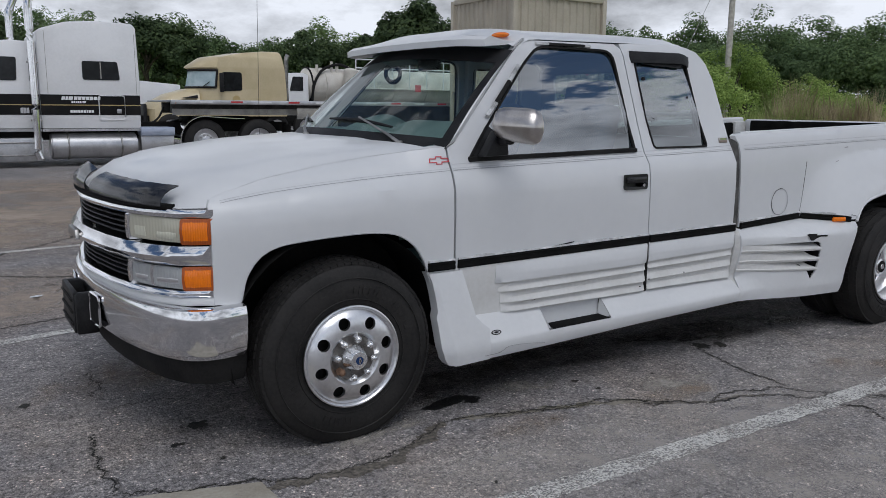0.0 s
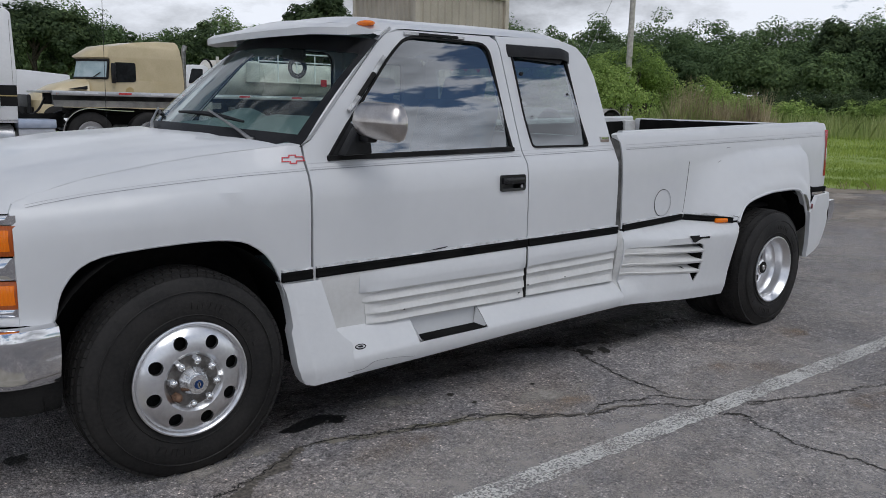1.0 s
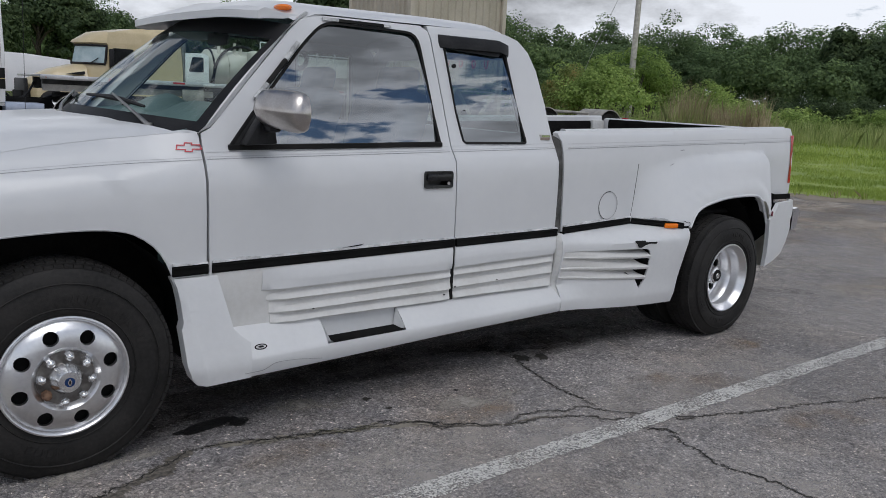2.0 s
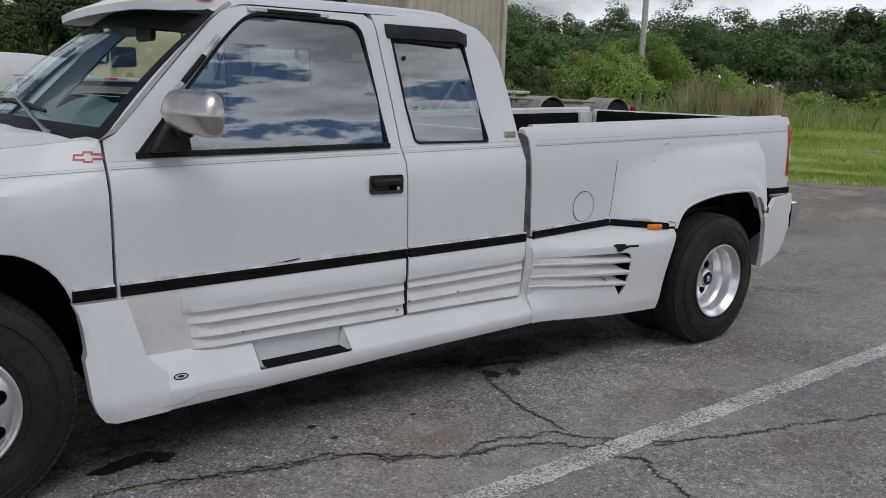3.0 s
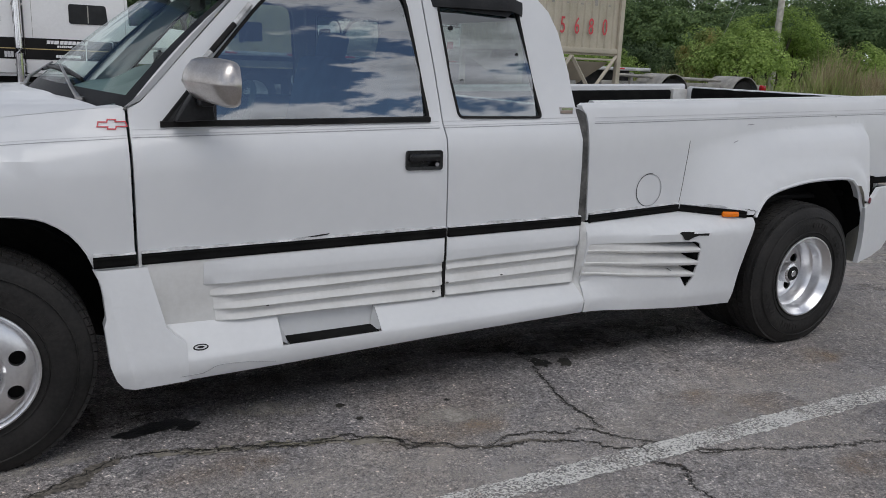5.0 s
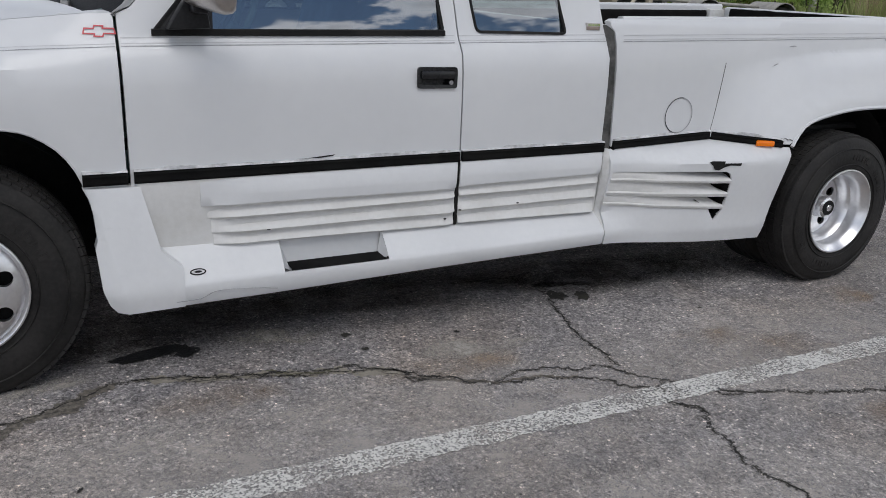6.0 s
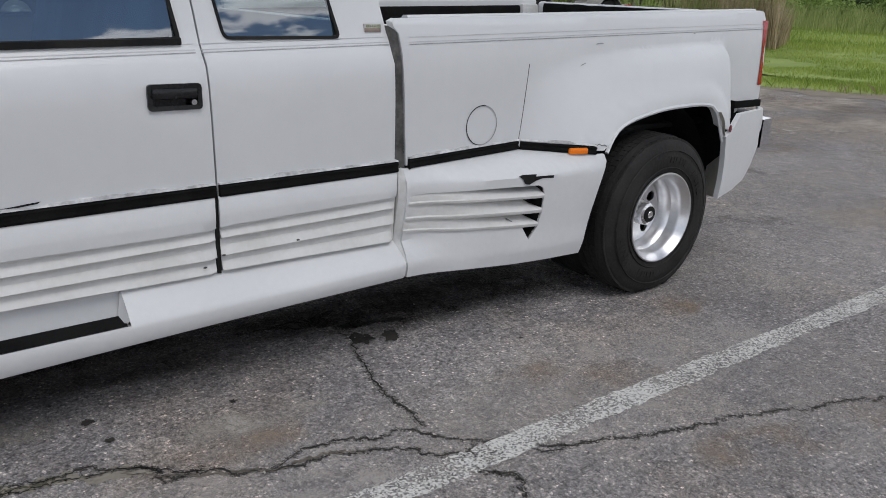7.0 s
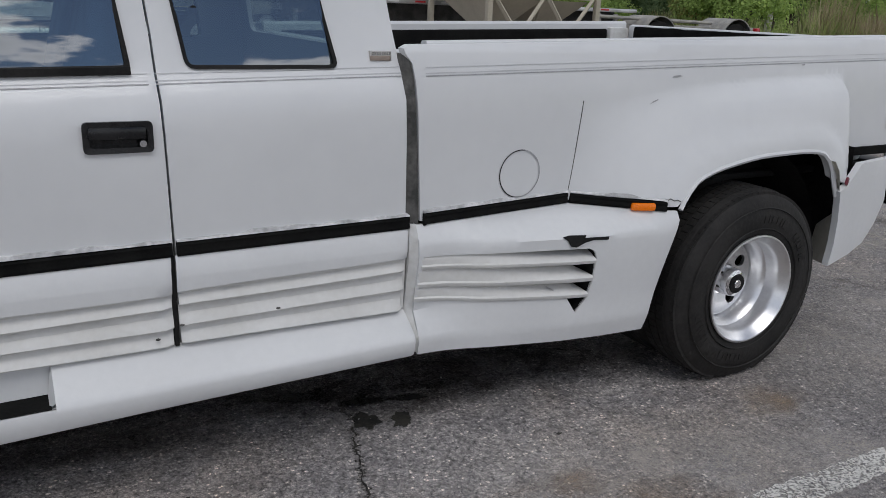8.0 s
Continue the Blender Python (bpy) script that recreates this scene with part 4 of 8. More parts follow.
for s in np.linspace(-0.96, 0.96, 21):
    t = ws_top(s)
    c = 1 - s * s
    tip = Vector((0.775 - 0.035 * c + 0.10 * max(0, abs(s) - 0.84) / 0.12, t.y, 1.735 + 0.006 * c))
    loops.append([t + Vector((0.085, 0, 0.075 - 0.035 * s * s)), t + Vector((0.0, 0, 0.068 - 0.025 * s * s)), tip + Vector((0.03, 0, 0.036)), tip + Vector((0, 0, 0.018)), tip + Vector((0.002, 0, -0.014)), tip + Vector((0.03, 0, -0.010)), t + Vector((0.0, 0, 0.022))])
rings(bm, loops, caps=True)
part("sun_visor", bm, M["white"], pickup, "white windscreen sun visor")
# cab marker lamps on the roof
for y in (0.335, 0.68, 0.95, 1.22, 1.565):
    s = (y - MID) / 0.735
    bm = ball(bmesh.new(), (1.06 - 0.10 * (1 - s * s), y, 1.782 + 0.022 * (1 - s * s)), 0.042, (0.8, 1.5, 0.34))
    part("cab_marker", bm, M["amber"], pickup, "amber roof marker lamp")

# drip moulding remnants over the door glass
for x0, x1, mt in ((1.24, 1.48, "blackdull"), (1.16, 1.24, "trimgrey"), (1.48, 1.52, "trimgrey")):
    bm = bmesh.new()
    rings(bm, [[(x, side_cab(x, 1.752) - 0.004, 1.756), (x, side_cab(x, 1.752) - 0.014, 1.752), (x, side_cab(x, 1.745) - 0.012, 1.742), (x, side_cab(x, 1.745), 1.740)] for x in np.linspace(x0, x1, 5)], caps=True)
    part("drip_moulding", bm, M[mt], door, "broken drip moulding")
for (xa, za), (xb, zb), mt in (((0.86, 1.452), (0.955, 1.556), "blackdull"), ((0.955, 1.556), (1.02, 1.632), "trimgrey"), ((0.80, 1.39), (0.86, 1.452), "trimgrey")):
    bm = tube(bmesh.new(), [(xa + (xb - xa) * t, side_cab(xa + (xb - xa) * t, za + (zb - za) * t) - 0.012, za + (zb - za) * t) for t in (0, 0.3, 0.6, 1)], 0.011, 6)
    part("drip_moulding", bm, M[mt], door)
# lower belt moulding of the door glass
bm = bmesh.new()
rings(bm, [[(x, side_cab(x, z) + 0.004, z + 0.012), (x, side_cab(x, z) - 0.012, z + 0.010), (x, side_cab(x, z) - 0.014, z - 0.008), (x, side_cab(x, z) + 0.002, z - 0.012)] for x, z in [(x, 1.192 + 0.018 * (x - 0.655)) for x in np.linspace(0.66, 1.741, 10)]], caps=True)
part("belt_moulding", bm, M["blackdull"], door, "black belt moulding")
# black sail panel in the front corner of the glass
bm = panel(bmesh.new(), [(0.664, 1.200), (0.86, 1.206), (0.868, 1.30), (0.795, 1.348)], lambda x, z: side_cab(x, z) - 0.004, step=0.05, depth=0.02)
part("sail_panel", bm, M["black"], door, "black mirror sail")

# smoked visor over the quarter window
bm = bmesh.new()
loops = []
for i, x in enumerate(np.linspace(1.800, 2.262, 14)):
    t = i / 13
    e = min(1.0, min(t, 1 - t) * 8 + 0.25)
    z = 1.738 + 0.004 * t - 0.02 * max(0, t - 0.85) / 0.15
    y = side_cab(x, z)
    loops.append([(x, y - 0.002, z), (x, y - 0.020 * e, z - 0.004), (x, y - 0.036 * e, z - 0.030), (x, y - 0.040 * e, z - 0.062), (x, y - 0.034 * e, z - 0.064), (x, y - 0.028 * e, z - 0.034)])
rings(bm, loops, caps=True)
part("window_visor", bm, M["black"], quarter, "smoked plastic window visor")
bm = panel(bmesh.new(), rounded([(1.838, 1.690), (2.222, 1.692), (2.18, 1.655), (1.90, 1.668)], 0.01), lambda x, z: side_cab(x, z) - 0.010, step=0.1, depth=0.004)
part("visor_flap", bm, M["black"], quarter)
for x, z in ((1.885, 1.592), (2.213, 1.491), (1.921, 1.370)):
    bm = cyl(bmesh.new(), (x, side_cab(x, z) - 0.002, z), (x, side_cab(x, z) + 0.012, z), 0.010, seg=14)
    part("window_bolt", bm, M["black"], quarter, "black hinge bolt")

# door handle
bm = bmesh.new()
ho = rounded([(1.607, 1.008), (1.778, 1.008), (1.778, 1.089), (1.607, 1.089)], 0.014)
hi = rounded([(1.622, 1.022), (1.764, 1.022), (1.764, 1.074), (1.622, 1.074)], 0.010)
rings(bm, [[(p[0], side_cab(p[0], p[1]) + 0.004, p[1]) for p in ho + ho[:1]], [(p[0], side_cab(p[0], p[1]) - 0.007, p[1]) for p in ho + ho[:1]], [(p[0], side_cab(p[0], p[1]) - 0.006, p[1]) for p in hi + hi[:1]], [(p[0], 0.028, p[1]) for p in hi + hi[:1]]])
bm.faces.new([bm.verts.new((p[0], 0.028, p[1])) for p in hi])
handle = part("door_handle", bm, M["glossblack"], door, "black recessed door handle")
bm = box(bmesh.new(), (1.690, -0.004, 1.060), (0.142, 0.022, 0.034), 0.007)
part("handle_flap", bm, M["glossblack"], handle)
bm = cyl(bmesh.new(), (1.752, 0.008, 1.030), (1.752, -0.004, 1.030), 0.009, seg=14)
part("lock_barrel", bm, M["chrome"], handle, "chrome lock barrel")

# door mirror
bm = bmesh.new()
loops = []
ax0, ax1 = Vector((0.750, -0.002, 1.352)), Vector((0.880, -0.204, 1.352))
for i, t in enumerate(np.linspace(0, 1, 15)):
    c = ax0.lerp(ax1, t)
    k = max(0.06, (1 - abs(2 * t - 1) ** 5.5)) ** 0.5
    up, back = 0.084 * k, 0.066 * k
    loop = []
    # bright brow above a sharp ridge, the shell drawn in below it
    for fw, h in ((-0.35, 0.96), (0.0, 1.0), (0.30, 0.93), (0.55, 0.74), (0.78, 0.48), (0.93, 0.22), (1.0, 0.02), (0.98, -0.06), (0.88, -0.22), (0.66, -0.52), (0.42, -0.80), (0.20, -0.95), (-0.05, -1.0), (-0.35, -0.97)):
        low = 1 if h > 0 else 0.72 + 0.30 * t
        q = c + Vector((-0.80, -0.42, 0)) * (back * fw) + Vector((0, 0, 1)) * (up * h * low - 0.010 * t)
        loop.append(q)
    loops.append(loop)
rings(bm, loops, closed=True, caps=True)
mirror_part = part("door_mirror", bm, M["tanchrome"], door, "dented chrome door mirror")
bm = prism(bmesh.new(), [(0.70, 1.206), (0.84, 1.212), (0.822, 1.325), (0.775, 1.325)], 0.055, -0.012, 0.008)
part("mirror_bracket", bm, M["black"], mirror_part, "black mirror bracket")
bm = box(bmesh.new(), (0.80, -0.022, 1.300), (0.055, 0.10, 0.075), 0.012)
part("mirror_arm", bm, M["black"], mirror_part)

# badges
def outline_bar(pts, w, f, d=0.003):
    b = bmesh.new()
    n = len(pts)
    outp, inp = [], []
    cx, cz = sum(p[0] for p in pts) / n, sum(p[1] for p in pts) / n
    for i in range(n):
        p = Vector(pts[i])
        d1, d2 = (p - Vector(pts[i - 1])).normalized(), (Vector(pts[(i + 1) % n]) - p).normalized()
        nn = Vector((-d1.y, d1.x)) + Vector((-d2.y, d2.x))
        nn = nn.normalized() * w / max(0.3, nn.length / 2)
        inp.append(p + nn)
        outp.append(p)
    rings(b, [[(p.x, f(p.x, p.y), p.y) for p in outp + outp[:1]], [(p.x, f(p.x, p.y) - d, p.y) for p in outp + outp[:1]], [(p.x, f(p.x, p.y) - d, p.y) for p in inp + inp[:1]], [(p.x, f(p.x, p.y), p.y) for p in inp + inp[:1]]])
    return b


bx, bz = 0.500, 1.193
cross = [(-0.050, -0.011), (-0.016, -0.011), (-0.018, -0.018), (0.012, -0.018), (0.015, -0.009), (0.052, -0.009), (0.046, 0.011), (0.014, 0.011), (0.016, 0.018), (-0.014, 0.018), (-0.017, 0.009), (-0.044, 0.009)]
part("fender_badge", outline_bar([(bx + p[0], bz + p[1]) for p in cross], 0.004, side_cab), M["redpaint"], fender, "red outlined badge decal")
bm = bmesh.new()
for x0, x1, z0, z1 in ((2.422, 2.494, 1.238, 1.268),):
    prism(bm, [(x0, z0), (x1, z0), (x1 - 0.002, z1), (x0, z1)], side_cab(2.45, 1.25) - 0.006, side_cab(2.45, 1.25) + 0.02, 0.002)
cab_badge = part("cab_badge", bm, M["tanchrome"], quarter, "small metal model badge")
bm = box(bmesh.new(), (2.455, side_cab(2.45, 1.25) - 0.007, 1.2465), (0.066, 0.004, 0.013), 0.001)
part("badge_field", bm, surface("badge_bronze", (0.30, 0.24, 0.20), (0.38, 0.31, 0.26), rough=0.5, metal=0.0, bump=0.0), cab_badge)
bm = bmesh.new()
for i in range(8):
    box(bm, (2.430 + 0.008 * i, side_cab(2.45, 1.25) - 0.007, 1.2605), (0.0065, 0.004, 0.009))
part("badge_bars", bm, M["chrome"], cab_badge)

# fuel door: a ring gap in the bed side
bm = bmesh.new()
fc = (2.952, 0.872)
ring_o, ring_i = circle(*fc, 0.083, 48), circle(*fc, 0.0785, 48)
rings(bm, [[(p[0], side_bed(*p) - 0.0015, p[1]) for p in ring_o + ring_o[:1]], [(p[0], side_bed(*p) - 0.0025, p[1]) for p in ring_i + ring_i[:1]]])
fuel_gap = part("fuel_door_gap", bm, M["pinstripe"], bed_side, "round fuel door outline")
# open by a hair on its forward side: a black arc painted as shade
arc = [math.radians(a) for a in range(80, 262, 7)]
bm = bmesh.new()
rings(bm, [[(fc[0] + r * math.cos(a), side_bed(fc[0] + r * math.cos(a), fc[1] + r * math.sin(a)) - 0.0030, fc[1] + r * math.sin(a)) for a in arc] for r in (0.0802, 0.0832)])
part("gap_shadow_line", bm, M["rub"], fuel_gap, "black arc painted as shade in the fuel door gap")
# seam where the wide fender is joined on
bm = tube(bmesh.new(), [(3.161 + 0.038 * t, side_bed(3.161 + 0.038 * t, 0.80 + 0.312 * t) - 0.0005, 0.80 + 0.312 * t) for t in np.linspace(0, 1, 8)], 0.0017, 6)
part("fender_seam", bm, M["gapseal"], bed_side, "fender joint seam")
# split running from the strip's end to the wheel arch
bm = tube(bmesh.new(), [(x, side_bed(x, z) - 0.001, z) for x, z in ((3.508, 0.768), (3.520, 0.764), (3.531, 0.769), (3.545, 0.760), (3.560, 0.763), (3.574, 0.756))], 0.0016, 5)
part("hairline_split", bm, M["gapseal"], bed_side, "jagged split in the paint")
# scuffs and chips
def chip(pts, f, mat, host, name="paint_chip", label="chipped paint showing black"):
    b = bmesh.new()
    b.faces.new([b.verts.new((x, f(x, z) - 0.003, z)) for x, z in pts])
    bmesh.ops.triangulate(b, faces=b.faces[:])
    return part(name, b, M[mat], host, label)


chip([(3.047, 0.676), (3.07, 0.68), (3.138, 0.678), (3.133, 0.669), (3.231, 0.667), (3.228, 0.655), (3.168, 0.658), (3.135, 0.651), (3.102, 0.637), (3.081, 0.64), (3.068, 0.661)], skirt_bed_y, "blackdull", bed_skirt, label="torn black scrape in the paint")
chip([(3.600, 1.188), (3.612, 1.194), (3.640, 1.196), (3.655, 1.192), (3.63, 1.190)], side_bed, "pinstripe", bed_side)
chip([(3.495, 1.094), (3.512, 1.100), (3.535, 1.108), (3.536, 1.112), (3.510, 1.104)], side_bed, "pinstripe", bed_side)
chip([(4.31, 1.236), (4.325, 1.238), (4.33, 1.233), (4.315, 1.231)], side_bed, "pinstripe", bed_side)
chip([(1.16, 0.757), (1.20, 0.760), (1.24, 0.764), (1.28, 0.767), (1.27, 0.761), (1.22, 0.756)], side_cab, "blackdull", door)

# front end
def nose(y0, y1, z0, z1, off=0.0, deep=0.03, n=None, lean=0.0, bev=0.006):
    """A bar that follows the plan line of the nose between y0 and y1."""
    b = bmesh.new()
    n = n or max(3, round((y1 - y0) / 0.05))
    loops = []
    for y in np.linspace(y0, y1, n):
        x = front_x(y) - off
        xt = x + lean
        loops.append([(x + deep, y, z0), (x + bev, y, z0), (x, y, z0 + bev), ((x + xt) / 2 - bev * 0.6, y, (z0 + z1) / 2), (xt, y, z1 - bev), (xt + bev, y, z1), (xt + deep, y, z1)])
    rings(b, loops, caps=True)
    return b


grille = part("grille", nose(0.10, 1.80, 0.70, 1.01, off=-0.075, deep=0.03), M["void"], pickup, "black grille with chrome frame")
part("grille_bar", nose(0.060, 1.840, 1.003, 1.034, off=0.004, deep=0.030), M["chrome"], grille, "chrome grille surround")
part("grille_bar", nose(0.052, 1.848, 0.818, 0.893, off=0.030, deep=0.09, bev=0.02), M["chrome"], grille, "wide chrome centre bar")
part("grille_bar", nose(0.055, 1.845, 0.690, 0.716, off=0.012, deep=0.06), M["chrome"], grille)
part("filler_panel", nose(0.055, 1.845, 0.655, 0.690, off=0.000, deep=0.06), M["kit"], pickup)
for z0, z1 in ((0.895, 1.002), (0.716, 0.817)):
    for y in (0.372, 1.528):
        part("grille_bar", nose(y - 0.011, y + 0.011, z0, z1, off=0.002, deep=0.05, n=3), M["chrome"], grille)
    for k in range(1, 5):
        z = z0 + (z1 - z0) * k / 5
        part("grille_slat", nose(0.385, 1.515, z - 0.0035, z + 0.0035, off=-0.012, deep=0.03, bev=0.002), M["black"], grille)
for mir in (False, True):
    fix = mirrored if mir else (lambda b: b)
    up = part("headlight", fix(nose(0.112, 0.360, 0.905, 1.000, off=-0.006, deep=0.03, n=10)), M["headlight"], pickup, "yellowed headlight")
    ts = part("turn_signal", fix(nose(0.055, 0.106, 0.898, 1.000, off=0.002, deep=0.04, n=8)), M["amberedge"], pickup, "amber corner lamp")
    part("lens_face", fix(nose(0.0575, 0.098, 0.910, 0.990, off=0.005, deep=0.02, n=8)), M["amber"], ts)
    lo = part("headlight", fix(nose(0.112, 0.358, 0.720, 0.806, off=-0.006, deep=0.03, n=10)), M["clearlight"], pickup, "clear lower headlight")
    part("lamp_divider", fix(nose(0.232, 0.240, 0.722, 0.806, off=-0.002, deep=0.02, n=3)), M["chrome"], lo)
    ts = part("turn_signal", fix(nose(0.052, 0.106, 0.716, 0.812, off=0.002, deep=0.04, n=8)), M["amberedge"], pickup, "amber lower corner lamp")
    part("lens_face", fix(nose(0.055, 0.098, 0.727, 0.802, off=0.005, deep=0.02, n=8)), M["amber"], ts)
    for a_, b_, z_ in ((0.128, 0.205, 0.955), (0.262, 0.325, 0.975)):
        part("reflector", fix(nose(a_, b_, 0.914, z_, off=-0.0045, deep=0.01, n=6)), M["lampglow"], up, "pale lamp reflector")
        part("reflector", fix(nose(a_, b_ + 0.01, 0.735, 0.775, off=-0.0045, deep=0.01, n=6)), M["alloy"], lo, "bright lamp reflector")
# raised centre of the nose: flat plain lozenge on the grille bar
bm = prism(bmesh.new(), [(0.84, 0.838), (1.06, 0.838), (1.04, 0.878), (0.86, 0.878)], 0, 0.02, 0.003)
for v in bm.verts:
    v.co.x, v.co.y = -0.902 + v.co.y * -1, v.co.x
part("nose_emblem", bm, M["steel"], grille)


BUMPER = [(-0.44, -0.015), (-0.53, -0.030), (-0.61, -0.022), (-0.680, 0.020), (-0.740, 0.105), (-0.795, 0.240), (-0.845, 0.440), (-0.880, 0.70), (-0.890, 0.95)]
half = smooth_path([(x, y, 0) for x, y in BUMPER], 0.04)
plan = half + [Vector((p.x, 2 * MID - p.y, 0)) for p in half[-2::-1]]


def bumper_x(y):
    return tab(min(y, 2 * MID - y), [p.y for p in half if p.x < -0.61], [p.x for p in half if p.x < -0.61])


def along(pl, sec):
    """Loops of a section (out, z) carried along a plan line; out is to the front."""
    out = []
    for i, p in enumerate(pl):
        d = (pl[min(i + 1, len(pl) - 1)] - pl[max(i - 1, 0)]).normalized()
        q = Vector((-d.y, d.x, 0))
        if q.x > 0 and abs(q.x) > 0.3 or (abs(q.x) <= 0.3 and (q.y > 0) == (p.y < MID)):
            q = -q
        out.append([Vector((p.x, p.y, z)) + q * o for o, z in sec])
    return out


bm = bmesh.new()
rings(bm, along(plan, [(-0.09, 0.652), (-0.020, 0.662), (-0.004, 0.656), (0.002, 0.636), (0.006, 0.60), (0.002, 0.545), (-0.006, 0.500), (-0.010, 0.480), (-0.030, 0.452), (-0.07, 0.446)]))
bumper = part("front_bumper", bm, M["chrome"], pickup, "dented chrome front bumper")
bm = bmesh.new()
dam = [Vector((p.x * 0.93 - 0.02, p.y + (0.05 if p.y < MID else -0.05), 0)) for p in plan]
rings(bm, along(dam, [(-0.10, 0.462), (0.0, 0.460), (-0.004, 0.42), (-0.018, 0.36), (-0.028, 0.338), (-0.05, 0.334)]))
part("air_dam", bm, M["blackdull"], pickup, "black plastic air dam")
# slot with bright rim and plate bracket on the bumper
for y in (0.68, 1.22):
    bm = bmesh.new()
    rect = split(rounded([(y - 0.085, 0.485), (y + 0.055, 0.485), (y + 0.055, 0.618), (y - 0.085, 0.618)], 0.02), 0.03)
    rings(bm, [[(bumper_x(q) - 0.013, q, z) for z in np.linspace(0.490, 0.613, 4)] for q in np.linspace(y - 0.08, y + 0.05, 8)])
    slot = part("bumper_slot", bm, M["void"], bumper, "black bumper slot")
    bm = tube(bmesh.new(), [(bumper_x(p[0]) - 0.013, p[0], p[1]) for p in rect + rect[:1]], 0.006, 6)
    part("slot_rim", bm, M["chrome"], slot)
bm = bmesh.new()
box(bm, (-0.948, 0.95, 0.515), (0.022, 0.33, 0.19), 0.006)
box(bm, (-0.905, 0.785, 0.510), (0.095, 0.045, 0.19), 0.012)
box(bm, (-0.905, 1.115, 0.510), (0.095, 0.045, 0.19), 0.012)
box(bm, (-0.905, 0.95, 0.43), (0.085, 0.32, 0.03), 0.008)
bracket = part("plate_bracket", bm, M["black"], bumper, "black plastic plate bracket")
for k in range(3):
    bm = box(bmesh.new(), (-0.962, 0.95, 0.46 + 0.055 * k), (0.008, 0.30, 0.012), 0.002)
    part("bracket_rib", bm, M["blackdull"], bracket)

# torn bug deflector on the lip of the hood
def deflector(y0, y1, seed, label, lift=0.0):
    rnd = random.Random(seed)
    b = bmesh.new()
    loops = []
    for y in np.linspace(y0, y1, 18):
        x = front_x(y)
        jag = rnd.uniform(-0.0015, 0.0015)
        q = (y - 0.17) / 0.55
        base = Vector((x - 0.014, y, 1.044 + 0.018 * min(q, 1.0)))
        w = (y - y0) / (y1 - y0)
        top = Vector((x + 0.060 - 0.5 * lift, y, 1.124 + 0.016 * min(q, 1.0) + lift * (1 - abs(2 * w - 0.7)) + jag))
        mid = base.lerp(top, 0.5) + Vector((-0.018, 0, 0.010))
        loops.append([base, base.lerp(mid, 0.5) + Vector((-0.008, 0, 0)), mid, mid.lerp(top, 0.5) + Vector((-0.004, 0, 0.002)), top])
    rings(b, loops)
    shell(b, 0.004)
    return part("bug_deflector", b, M["deflector"], pickup, label)


M["deflector"] = surface("smoked_acrylic", (0.010, 0.010, 0.012), (0.045, 0.046, 0.050), rough=0.10, scale=5, fine=40, bump=0.02, amount=0.8)
deflector(0.165, 0.74, 3, "broken smoked bug deflector")
deflector(0.80, 1.30, 5, "broken smoked bug deflector", 0.035)
part("deflector_rubber", nose(0.16, 1.30, 1.034, 1.052, off=0.012, deep=0.05), M["rub"], pickup)

# wipers
for y0, y1, lift in ((0.27, 0.90, 0.03), (1.02, 1.55, 0.02)):
    s0 = (y0 - MID) / 0.872
    p0 = ws(s0, -0.02, 0.012)
    p1 = ws((y0 + (y1 - y0) * 0.55 - MID) / 0.872, 0.16, 0.028)
    bm = tube(bmesh.new(), [p0, p0.lerp(p1, 0.25) + Vector((-0.01, 0, 0.012)), p1], [0.011, 0.007, 0.005], 8)
    cyl(bm, p0 - Vector((0, 0, 0.03)), p0 + Vector((0, 0, 0.012)), 0.02, 0.016, 12)
    wiper = part("wiper", bm, M["steel"], pickup, "scuffed wiper arm")
    a, b = ws((y0 + 0.10 - MID) / 0.872, 0.115, 0.012), ws((y1 - MID) / 0.872, 0.15, 0.012)
    bm = tube(bmesh.new(), [a.lerp(b, t) + Vector((-0.004, 0, 0.010 * math.sin(math.pi * t))) for t in np.linspace(0, 1, 8)], [0.006, 0.008, 0.010, 0.012, 0.012, 0.010, 0.008, 0.006], 6)
    part("wiper_blade", bm, M["black"], wiper, "black wiper blade")

# whip aerial on the passenger-side fender
bm = tube(bmesh.new(), [(0.24, 1.70, 1.20), (0.24, 1.70, 1.23), (0.25, 1.70, 1.25)], [0.02, 0.016, 0.006], 10)
aerial = part("aerial", bm, M["black"], pickup, "thin whip aerial")
part("aerial_whip", tube(bmesh.new(), [(0.25, 1.70, 1.24), (0.262, 1.70, 2.05)], 0.0014, 5), M["black"], aerial)

